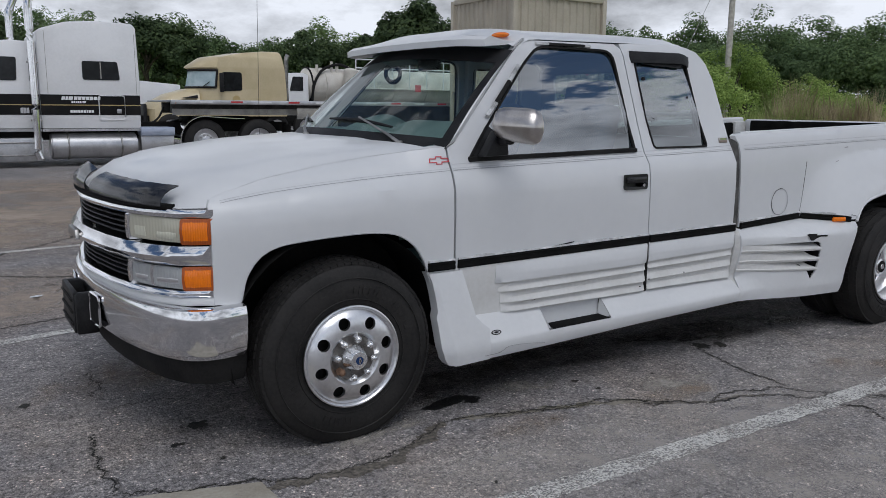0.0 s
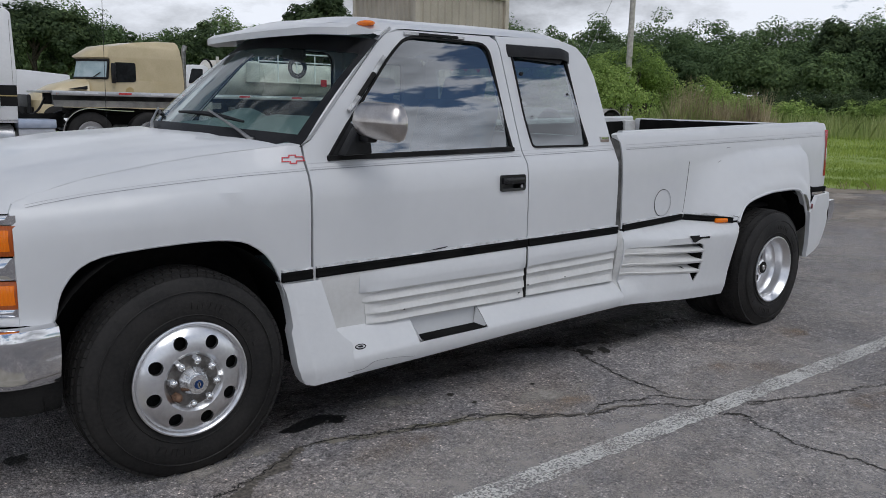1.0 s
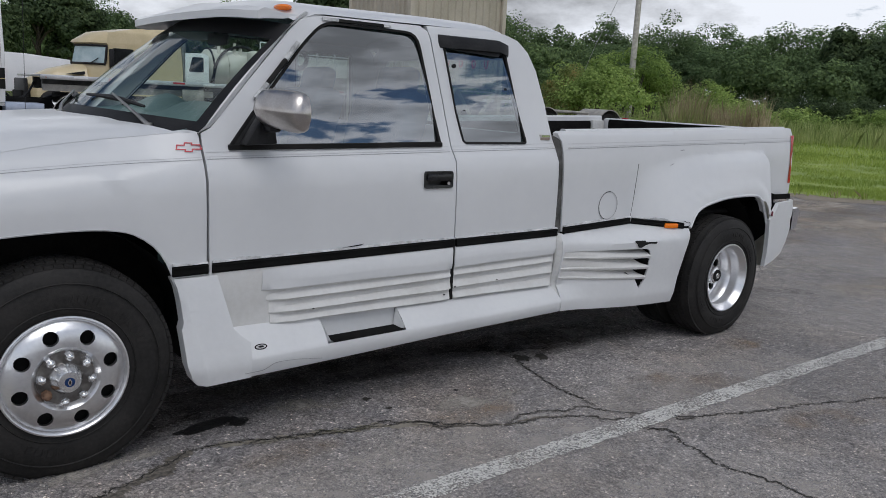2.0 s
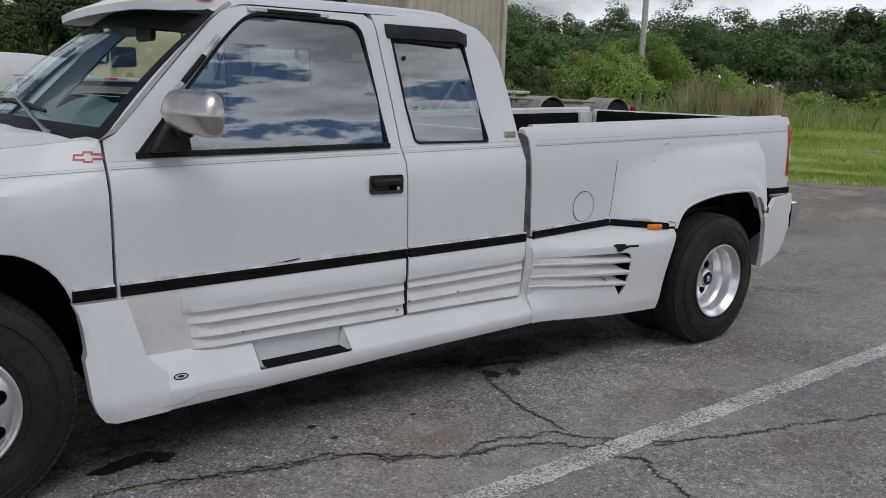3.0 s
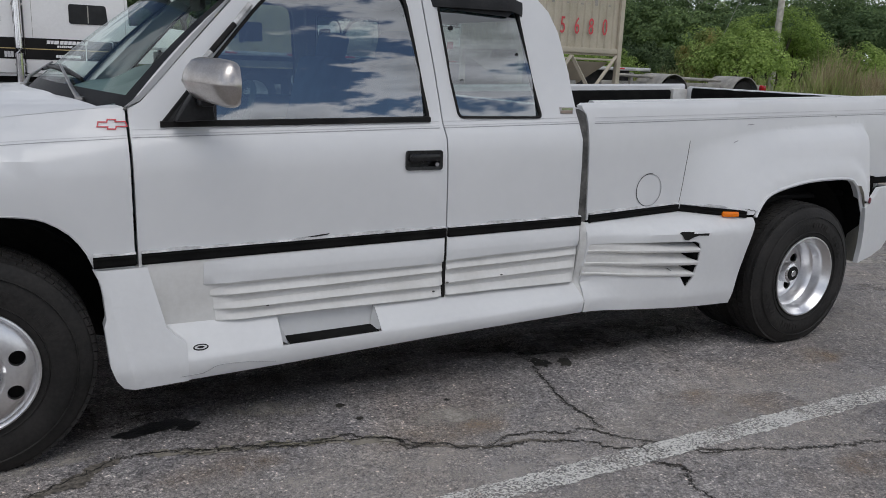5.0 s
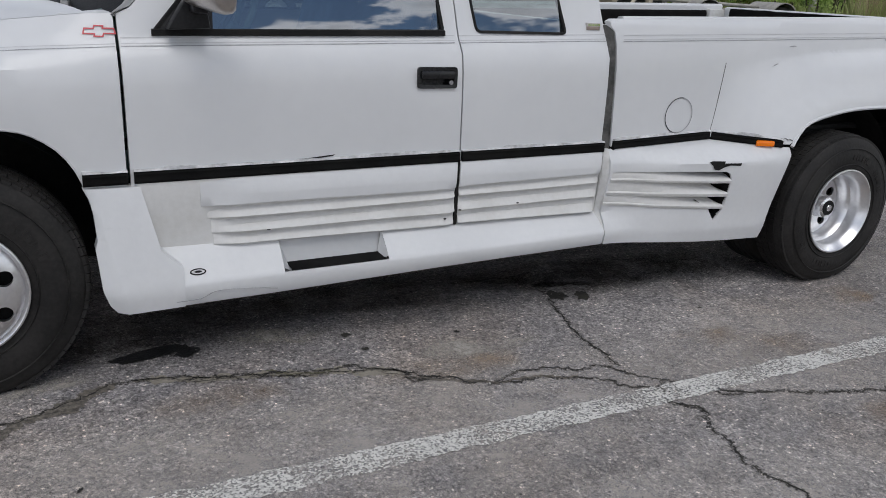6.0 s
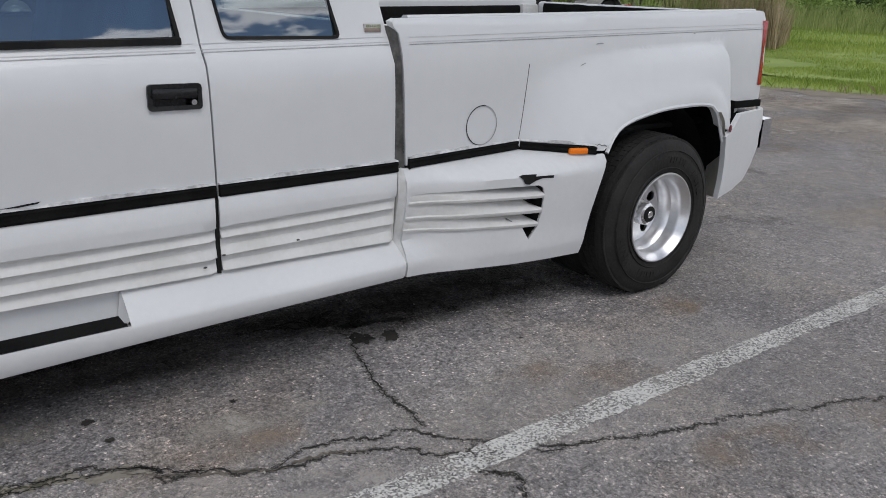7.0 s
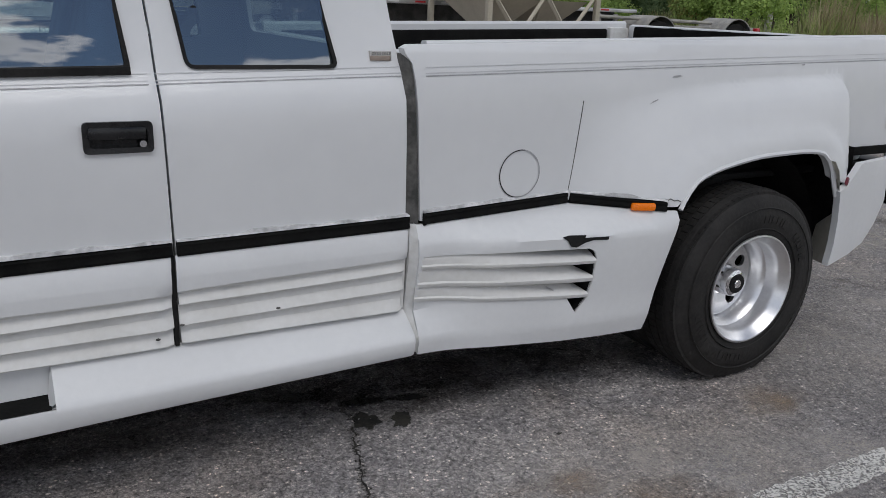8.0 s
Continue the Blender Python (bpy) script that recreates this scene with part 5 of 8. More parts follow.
# wheels
def tyre(cx, y0, w, R, parent, name, lugs=True):
    rim = 0.218
    prof = [(rim - 0.012, 0.018), (rim, 0.006), (rim + 0.018, 0.000), (rim + 0.045, -0.004), (rim + 0.085, -0.006), (R - 0.075, -0.001), (R - 0.045, 0.006), (R - 0.020, 0.016), (R - 0.006, 0.030), (R, 0.05)]
    prof += [(r, w - y) for r, y in prof[::-1]]
    bm = lathe(bmesh.new(), [(r, y0 + y) for r, y in prof], (cx, 0, HUB_Z), 72)
    ob = part(name, bm, M["tyre"], parent, "worn black tyre")
    # flat contact patch
    for v in ob.data.vertices:
        if v.co.z < 0.004:
            v.co.z = 0.004
    bm = bmesh.new()
    n = 76
    for k in range(n):
        a = 2 * math.pi * k / n
        for j, (ya, yb) in enumerate(((0.022, 0.060), (0.068, 0.104), (0.112, 0.148), (0.156, 0.194))):
            if yb > w - 0.01:
                continue
            rr = R - 0.001 - (0.008 if j in (0,) else 0.0) + (0.003 if lugs else 0.0)
            off = (0.5 if j % 2 else 0) * 2 * math.pi / n
            aa = a + off
            if rr * math.sin(aa) + HUB_Z < 0.02:
                continue
            c = (cx + rr * math.cos(aa), y0 + (ya + yb) / 2, HUB_Z + rr * math.sin(aa))
            box(bm, c, (0.012, yb - ya, 0.0295), rot=pose(0, 0, 0, 0, -math.degrees(aa), 0))
    part("tread", bm, M["tyre"], ob)
    # moulded rings and raised marks on the sidewall
    bm = bmesh.new()
    for r in (rim + 0.030, R - 0.062):
        lathe(bm, [(r - 0.003, y0 - 0.0035), (r, y0 - 0.0075), (r + 0.003, y0 - 0.0035)], (cx, 0, HUB_Z), 72)
    for k0 in (3.4, 4.25, 1.1, 0.35):
        for i in range(6):
            a = k0 + 0.085 * i
            r = rim + 0.068
            box(bm, (cx + r * math.cos(a), y0 - 0.0065, HUB_Z + r * math.sin(a)), (0.032 - 0.006 * (i % 2), 0.003, 0.006 + 0.012 * (i % 3 == 0)), rot=pose(0, 0, 0, 0, -math.degrees(a), 0))
    part("sidewall_moulding", bm, M["tyre"], ob)
    return ob


def lug_ring(cx, y, r, n, parent, mat, size=0.0165, length=0.040, phase=0.2, rusty=-1):
    for k in range(n):
        a = phase + 2 * math.pi * k / n
        p = Vector((cx + r * math.cos(a), y, HUB_Z + r * math.sin(a)))
        bm = bmesh.new()
        cyl(bm, p, p - Vector((0, length * 0.62, 0)), size * 1.08, size, 6)
        ball(bm, p - Vector((0, length * 0.62, 0)), size * 0.86, (1, 1.1, 1), 2)
        part("lug_nut", bm, M["rust"] if k == rusty else M[mat], parent)


def front_wheel(mir=False):
    fix = mirrored if mir else (lambda b: b)
    bm = bmesh.new()
    cy = -0.044
    lathe(bm, [(0.150, 0.17), (0.205, 0.165), (0.212, 0.02), (0.219, 0.004), (0.2235, -0.004), (0.2225, -0.010), (0.217, -0.012), (0.211, -0.008), (0.206, 0.002)], (0, cy, HUB_Z), 72)
    wheel = part("front_wheel", fix(bm), M["alloy"], pickup, "polished aluminium front wheel")
    hol = [circle(0.158 * math.cos(math.radians(17 + 45 * k)), HUB_Z + 0.158 * math.sin(math.radians(17 + 45 * k)), 0.0262, 18) for k in range(8)]

    def face(x, z):
        r = math.hypot(x, z - HUB_Z)
        return cy + tab(r, (0.0, 0.075, 0.096, 0.106, 0.1165, 0.14, 0.17, 0.195, 0.207), (-0.008, -0.008, -0.008, -0.024, -0.032, -0.032, -0.026, -0.014, 0.002))
    bm = panel(bmesh.new(), circle(0, HUB_Z, 0.207, 64), face, hol, step=0.018, depth=0.018, edge=0.001, extra=[p for r in (0.096, 0.106, 0.1165) for p in circle(0, HUB_Z, r, 56)])
    part("wheel_face", fix(bm), M["alloy"], wheel, "polished face with round holes")
    # black disc added as the shade seen through the wheel's holes
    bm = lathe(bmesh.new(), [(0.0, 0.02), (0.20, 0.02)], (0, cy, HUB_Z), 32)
    part("brake_shade_plate", fix(bm), M["void"], wheel)
    if not mir:
        bm = lathe(bmesh.new(), [(0.058, -0.010), (0.056, -0.026), (0.051, -0.032), (0.040, -0.066), (0.036, -0.071), (0.024, -0.0725), (0.0, -0.0725)], (0, cy, HUB_Z), 40)
        part("hub_cap", bm, M["brightsteel"], wheel, "chrome hub cap")
        bm = lathe(bmesh.new(), [(0.0175, -0.0726), (0.0165, -0.0755), (0.0, -0.0758)], (0, cy, HUB_Z), 24)
        part("cap_badge", bm, M["blue"], wheel, "blue cap badge")
        bm = bmesh.new()
        for a, bq in ((0.006, 0.012), (0.012, 0.006)):
            box(bm, (0, cy - 0.0762, HUB_Z), (a, 0.001, bq * 2))
        part("cap_mark", bm, M["chrome"], wheel)
        # ring behind the nuts, in a darker steel than the wheel face
        bm = lathe(bmesh.new(), [(0.1055, -0.0235), (0.104, -0.016), (0.100, -0.012), (0.056, -0.012)], (0, cy, HUB_Z), 40)
        part("lug_seat", bm, M["hubsteel"], wheel, "dark steel hub")
        lug_ring(0, cy - 0.012, 0.084, 8, wheel, "brightsteel", rusty=4, phase=0.66, length=0.048)
    return wheel


fw = front_wheel()
tyre(0.0, -0.040, 0.235, 0.400, fw, "tyre")


def rear_wheel():
    cy, cx = -0.205, WB
    bm = bmesh.new()
    lathe(bm, [(0.205, 0.20), (0.212, 0.02), (0.219, 0.005), (0.2235, -0.002), (0.222, -0.007), (0.216, -0.008), (0.210, -0.002), (0.206, 0.010), (0.192, 0.022), (0.186, 0.045), (0.184, 0.085), (0.172, 0.098), (0.166, 0.120), (0.160, 0.150), (0.145, 0.160)], (cx, cy, HUB_Z), 72)
    wheel = part("rear_wheel", bm, M["alloy"], pickup, "deep-dished polished rear wheel")
    hol = [circle(cx + 0.112 * math.cos(math.radians(35 + 90 * k)), HUB_Z + 0.112 * math.sin(math.radians(35 + 90 * k)), 0.025, 18) for k in range(4)]
    bm = panel(bmesh.new(), circle(cx, HUB_Z, 0.150, 48), lambda x, z: cy + 0.158 - 0.014 * ss(0.05, 0.12, math.hypot(x - cx, z - HUB_Z)), hol, step=0.02, depth=0.015, edge=0.001)
    part("wheel_face", bm, M["alloy"], wheel)
    # black disc behind the dish, added to darken its holes like shade
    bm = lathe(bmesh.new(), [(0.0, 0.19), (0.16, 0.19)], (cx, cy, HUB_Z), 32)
    part("brake_shade_plate", bm, M["void"], wheel)
    bm = bmesh.new()
    n = 48
    loops = []
    for y, r in ((0.158, 0.072), (0.146, 0.068), (0.140, 0.060), (0.090, 0.058), (0.078, 0.054), (0.072, 0.040), (0.070, 0.0)):
        loops.append([(cx + (r - (0.004 if (k % 4 < 2 and 0.13 < y < 0.155) else 0)) * math.cos(2 * math.pi * k / n), cy + y, HUB_Z + (r - (0.004 if (k % 4 < 2 and 0.13 < y < 0.155) else 0)) * math.sin(2 * math.pi * k / n)) for k in range(n)])
    rings(bm, loops, closed=True)
    part("hub_cap", bm, M["chrome"], wheel, "chrome hub cap")
    bm = lathe(bmesh.new(), [(0.040, 0.0718), (0.038, 0.066), (0.018, 0.065), (0.0, 0.0655)], (cx, cy, HUB_Z), 24)
    part("cap_badge", bm, M["blackdull"], wheel, "dark cap ring")
    bm = lathe(bmesh.new(), [(0.018, 0.0645), (0.016, 0.062), (0.0, 0.0615)], (cx, cy, HUB_Z), 24)
    part("cap_mark", bm, M["chrome"], wheel)
    return wheel


rw = rear_wheel()
tyre(WB, -0.205, 0.22, 0.392, rw, "tyre", False)
tyre(WB, 0.06, 0.22, 0.392, rw, "inner_tyre", False)
# far-side wheels, seen only beneath the body
for cx, y0, w in ((0.0, 1.705, 0.235), (WB, 1.885, 0.22), (WB, 1.62, 0.22)):
    bm = lathe(bmesh.new(), [(0.20, 0.02), (0.25, 0.0), (0.37, 0.008), (0.395, 0.05), (0.395, w - 0.05), (0.37, w - 0.008), (0.25, w), (0.20, w - 0.02)], (cx, y0, HUB_Z), 48)
    t = part("far_wheel", bm, M["tyre"], pickup)
    part("wheel_face", lathe(bmesh.new(), [(0.0, 0.04), (0.205, 0.03)], (cx, y0, HUB_Z), 32), M["alloy"], t)
    part("wheel_face", lathe(bmesh.new(), [(0.0, w - 0.04), (0.205, w - 0.03)], (cx, y0, HUB_Z), 32), M["alloy"], t)

# wheel wells, floor, frame rails and axles beneath
for cx, y0, y1, r, nm in ((0.0, 0.03, 0.36, 0.50, 0), (3.97, -0.055, 0.40, 0.52, 1)):
    for mir in (False, True):
        bm = bmesh.new()
        loops = [[(cx + r * math.cos(a), y, 0.44 + r * 0.95 * math.sin(a)) for a in np.linspace(-0.25, math.pi + 0.25, 24)] for y in (y0, y1)]
        rings(bm, loops)
        rings(bm, [[(cx + k * math.cos(a), y1, 0.44 + k * 0.95 * math.sin(a)) for a in np.linspace(-0.25, math.pi + 0.25, 24)] for k in (r, 0.05)])
        part("wheel_well", mirrored(bm) if mir else bm, M["void"], pickup, "sooty black wheel well")
bm = bmesh.new()
box(bm, (1.55, MID, 0.45), (2.05, 1.74, 0.03), 0.01)
box(bm, (0.0, MID, 0.72), (1.0, 1.10, 0.30), 0.04)
box(bm, (3.7, MID, 0.66), (2.4, 1.0, 0.05), 0.01)
for y in (0.50, 1.40):
    box(bm, (2.2, y, 0.50), (5.6, 0.08, 0.16), 0.015)
cyl(bm, (WB, 0.1, HUB_Z), (WB, 1.8, HUB_Z), 0.06)
ball(bm, (WB, MID, HUB_Z), 0.17)
cyl(bm, (0, 0.1, 0.36), (0, 1.8, 0.36), 0.045)
cyl(bm, (0.7, MID, 0.42), (WB, MID, 0.42), 0.05)
part("chassis", bm, M["void"], pickup, "black frame and axles")
bm = tube(bmesh.new(), [(1.0, 1.2, 0.36), (3.0, 1.25, 0.38), (3.6, 1.35, 0.45), (4.6, 1.5, 0.42)], 0.035, 10)
part("exhaust_pipe", bm, M["rust"], pickup)

# bed: floor, inner walls with black liner, rails, bulkhead, tailgate
def bed_z(x):
    return tab(x, (2.6, 4.99), (1.287, 1.348))


bm = bmesh.new()
box(bm, (3.80, MID, 0.765), (2.36, 1.70, 0.03), 0.01)
bed_floor = part("bed_floor", bm, M["blackdull"], pickup, "black bed liner")
for mir in (False, True):
    fix = mirrored if mir else (lambda b: b)
    bm = bmesh.new()
    rings(bm, [[(x, 0.066, bed_z(x) - 0.020), (x, 0.066, bed_z(x) + 0.006), (x, 0.072, bed_z(x) + 0.012), (x, 0.10, bed_z(x) + 0.012), (x, 0.112, bed_z(x) - 0.002), (x, 0.114, bed_z(x) - 0.045)] for x in np.linspace(2.615, 4.93, 10)], caps=True)
    rail = part("bed_rail", fix(bm), M["white"], pickup)
    bm = bmesh.new()
    rings(bm, [[(x, 0.112, bed_z(x) - 0.032), (x, 0.128, bed_z(x) - 0.034), (x, 0.136, bed_z(x) - 0.05), (x, 0.150, 0.78)] for x in np.linspace(2.70, 4.76, 20)])
    shell(bm, 0.012)
    part("liner_wall", fix(bm), M["rub"], pickup, "black plastic bed liner")
rnd = random.Random(31)
for k in range(14):
    x, w = 2.75 + 0.155 * k + rnd.uniform(-0.05, 0.05), rnd.uniform(0.006, 0.022)
    b = bmesh.new()
    y = rnd.choice((0.074, 0.098))
    ring_c = [(x + w * math.cos(a) * rnd.uniform(0.6, 1.2), y + 0.004 * math.sin(a), bed_z(x) + 0.0132) for a in np.linspace(0, 5.6, 9)]
    b.faces.new([b.verts.new(p) for p in ring_c])
    part("paint_chip", b, M["blackdull"], bed_side, "chipped rail edge")
bm = bmesh.new()
box(bm, (2.635, MID, 1.00), (0.05, 1.70, 0.48), 0.012)
box(bm, (2.645, MID, 1.240), (0.075, 1.66, 0.030), 0.010)
bulk = part("bed_bulkhead", bm, M["white"], pickup)
bm = box(bmesh.new(), (2.680, MID, 1.00), (0.03, 1.50, 0.45), 0.008)
part("liner_front", bm, M["rub"], bulk)
bm = bmesh.new()
box(bm, (4.965, MID, 1.06), (0.06, 1.66, 0.56), 0.02)
part("tailgate", bm, M["white"], pickup, "white tailgate")
bm = bmesh.new()
rings(bm, [[(4.936, y, 0.80), (4.918, y, 0.82), (4.915, y, 1.300), (4.922, y, 1.328 + 0.006 * noise.noise(Vector((y * 9, 0, 3)))), (4.938, y, 1.330 + 0.006 * noise.noise(Vector((y * 9, 0, 3))))] for y in np.linspace(0.20, 1.70, 30)], caps=True)
part("liner_gate", bm, M["rub"], pickup, "black scuffed tailgate liner")
for y in (0.125, 1.775):
    bm = box(bmesh.new(), (4.85, y, 1.06), (0.15, 0.05, 0.52), 0.012)
    part("corner_post", bm, M["kit_dirty"], pickup, "scuffed white corner post")
# rear bumper
bm = bmesh.new()
loops = []
for y in np.linspace(-0.055, 1.955, 17):
    d = abs(y - MID) / 1.005
    x = 5.13 - 0.065 * d ** 6
    loops.append([(4.98, y, 0.77), (x - 0.01, y, 0.775), (x, y, 0.765), (x + 0.005, y, 0.70), (x - 0.015, y, 0.63), (4.98, y, 0.61)])
rings(bm, loops, caps=True)
part("rear_bumper", bm, M["chrome"], pickup, "chrome step bumper")
bm = box(bmesh.new(), (5.05, MID, 0.785), (0.14, 1.8, 0.016), 0.005)
part("bumper_pad", bm, M["black"], pickup)

# grey weathered edge between cab and bed
bm = bmesh.new()
rings(bm, [[(2.515, 0.10, z), (tab(z, (0.72, 1.26), (2.529, 2.512)), side_cab(2.52, z) + 0.012, z), (tab(z, (0.72, 1.18, 1.26), (2.578, 2.550, 2.535)), side_bed(2.60, z) + 0.010, z), (2.575, 0.10, z)] for z in np.linspace(0.72, 1.262, 10)])
part("cab_gap_seal", bm, M["gapseal"], pickup, "weathered grey gap seal")
bm = bmesh.new()
GAP = ((0.30, 0.36, 0.44, 0.475, 0.62, 0.70, 0.735), (-0.030, -0.044, 0.016, 0.006, -0.022, -0.014, 0.008))
rings(bm, [[(2.535, 0.10, z), (2.535, tab(z, *GAP) + 0.010, z), (2.546, tab(z, *GAP) - 0.004, z), (2.558, tab(z, *GAP) - 0.012, z), (2.562, 0.10, z)] for z in np.linspace(0.305, 0.735, 24)])
part("cab_gap_seal", bm, M["kit_dirty"], pickup)

# cabin
bm = bmesh.new()
loops = []
for y in np.linspace(0.14, 1.76, 41):
    hump = 0.060 * (ss(0.24, 0.32, y) - ss(0.80, 0.86, y)) + 0.085 * max(0.0, 1 - ((y - 1.13) / 0.29) ** 2) ** 0.6
    loops.append([(0.44, y, 1.235), (0.60, y, 1.285), (0.74, y, 1.300 + 0.8 * hump), (0.80, y, 1.300 + hump), (0.86, y, 1.27 + hump), (0.90, y, 1.05), (0.86, y, 0.80)])
rings(bm, loops, caps=True)
part("dashboard", bm, M["dash"], pickup, "grey-blue dashboard")
bm = bmesh.new()
R0 = pose(1.02, 0.52, 1.16, 0, -62, 0)
ringp = [R0 @ Vector((0.19 * math.cos(a), 0.19 * math.sin(a), 0)) for a in np.linspace(0, 2 * math.pi, 33)]
tube(bm, ringp, 0.014, 8, caps=False)
for a in (0.5, 2.64, 4.71):
    tube(bm, [R0 @ Vector((0, 0, -0.01)), R0 @ Vector((0.18 * math.cos(a), 0.18 * math.sin(a), 0))], 0.013, 6)
cyl(bm, R0 @ Vector((0, 0, -0.25)), R0 @ Vector((0, 0, 0.02)), 0.05)
part("steering_wheel", bm, M["dash"], pickup, "grey steering wheel")
for y in (0.53, 1.37):
    bm = bmesh.new()
    box(bm, (1.40, y, 0.86), (0.52, 0.60, 0.16), 0.05, seg=3)
    seat = part("seat", bm, M["cloth"], pickup, "blue cloth seat")
    bm = box(bmesh.new(), (1.70, y, 1.16), (0.14, 0.58, 0.60), 0.05, pose(0, 0, 0, 0, 14, 0), 3)
    part("backrest", bm, M["cloth"], seat)
    bm = box(bmesh.new(), (1.80, y, 1.50), (0.09, 0.30, 0.16), 0.035, pose(0, 0, 0, 0, 14, 0), 3)
    part("headrest", bm, M["cloth"], seat)
bm = box(bmesh.new(), (2.25, MID, 0.92), (0.44, 1.5, 0.2), 0.05, seg=3)
part("rear_bench", bm, M["cloth"], pickup)
bm = box(bmesh.new(), (1.55, MID, 0.52), (1.9, 1.70, 0.03), 0.01)
part("cab_floor", bm, M["dash"], pickup)
bm = bmesh.new()
rings(bm, [[(x, MID + s * 0.70, 1.748 + 0.062 * (1 - abs(s) ** 4)) for s in np.linspace(-1, 1, 15)] for x in np.linspace(1.02, 2.30, 6)])
shell(bm, 0.01)
part("headliner", bm, M["dash"], pickup)
bm = box(bmesh.new(), (0.99, MID, 1.665), (0.03, 0.22, 0.065), 0.015)
cyl(bm, (0.985, MID, 1.69), (0.95, MID, 1.735), 0.012)
part("rear_view_mirror", bm, M["black"], pickup, "black rear-view mirror")
for y in (0.50, 1.40):
    bm = box(bmesh.new(), (1.04, y, 1.712), (0.15, 0.40, 0.018), 0.006, pose(0, 0, 0, 0, 20, 0))
    part("sunshade", bm, M["dash"], pickup)

# ---- markings, cracks, stains on the asphalt ----
def paint_line(name, p0, p1, w, label, wear):
    """A strip of old road paint: flakes of paint left standing on the stones, many gaps."""
    m, n, l, p = material(name)
    co = n.new("ShaderNodeTexCoord")
    vo, no = n.new("ShaderNodeTexVoronoi"), n.new("ShaderNodeTexNoise")
    vo.inputs["Scale"].default_value = 160
    no.inputs["Scale"].default_value, no.inputs["Detail"].default_value = 3.5, 8
    for q in (vo, no):
        l.new(co.outputs["Object"], q.inputs["Vector"])
    sep = n.new("ShaderNodeSeparateColor")
    l.new(vo.outputs["Color"], sep.inputs[0])
    ad = n.new("ShaderNodeMath")
    ad.operation = "MULTIPLY_ADD"
    ad.inputs[1].default_value = 0.55
    l.new(sep.outputs[0], ad.inputs[0]), l.new(no.outputs["Fac"], ad.inputs[2])
    mr = n.new("ShaderNodeMapRange")
    mr.inputs["From Min"].default_value, mr.inputs["From Max"].default_value = wear - 0.16, wear + 0.20
    l.new(ad.outputs[0], mr.inputs["Value"])
    tr, mx = n.new("ShaderNodeBsdfTransparent"), n.new("ShaderNodeMixShader")
    p.inputs["Base Color"].default_value = (0.64, 0.625, 0.59, 1)
    p.inputs["Roughness"].default_value = 0.85
    l.new(mr.outputs[0], mx.inputs[0]), l.new(p.outputs[0], mx.inputs[1]), l.new(tr.outputs[0], mx.inputs[2])
    l.new(mx.outputs[0], n["Material Output"].inputs["Surface"])
    rnd = random.Random(name)
    a, b = Vector((*p0, 0.004)), Vector((*p1, 0.004))
    d = (b - a).normalized()
    q = Vector((-d.y, d.x, 0))
    k = max(8, int((b - a).length / 0.025))
    bm = bmesh.new()
    lf, rt = [], []
    for i in range(k + 1):
        c = a.lerp(b, i / k)
        lf.append(c + q * (w / 2 + rnd.uniform(-0.006, 0.006)))
        rt.append(c - q * (w / 2 + rnd.uniform(-0.011, 0.008)))
    rings(bm, [lf, rt])
    return tagged(part("parking_line", bm, m), label, "road marking", group="parking lines", kind="structure")


paint_line("old_line_paint", (0.0, -0.838), (7.5, -0.900), 0.113, "worn white parking line on asphalt", 0.80)
paint_line("older_line_paint", (-4.5, 1.75), (3.0, 3.1), 0.105, "faded white parking line on asphalt", 0.86)
paint_line("oldest_line_paint", (-4.0, 5.35), (3.0, 6.1), 0.105, "faded white parking line on asphalt", 0.86)

M["crackfill"] = surface("crack_dirt", (0.010, 0.010, 0.009), (0.035, 0.032, 0.026), rough=0.95, scale=14, fine=80, bump=0.5)
M["rubble"] = surface("crumbled_asphalt", (0.050, 0.044, 0.037), (0.21, 0.185, 0.155), rough=0.95, scale=45, fine=120, bump=0.8, amount=0.7)
M["siltfill"] = surface("tan_silt", (0.20, 0.18, 0.145), (0.33, 0.30, 0.25), rough=0.95, scale=14, fine=90, bump=0.5, amount=0.9)
M["moss"] = surface("mossy_dirt", (0.07, 0.068, 0.04), (0.14, 0.128, 0.09), rough=0.95, scale=25, fine=120, bump=0.8)


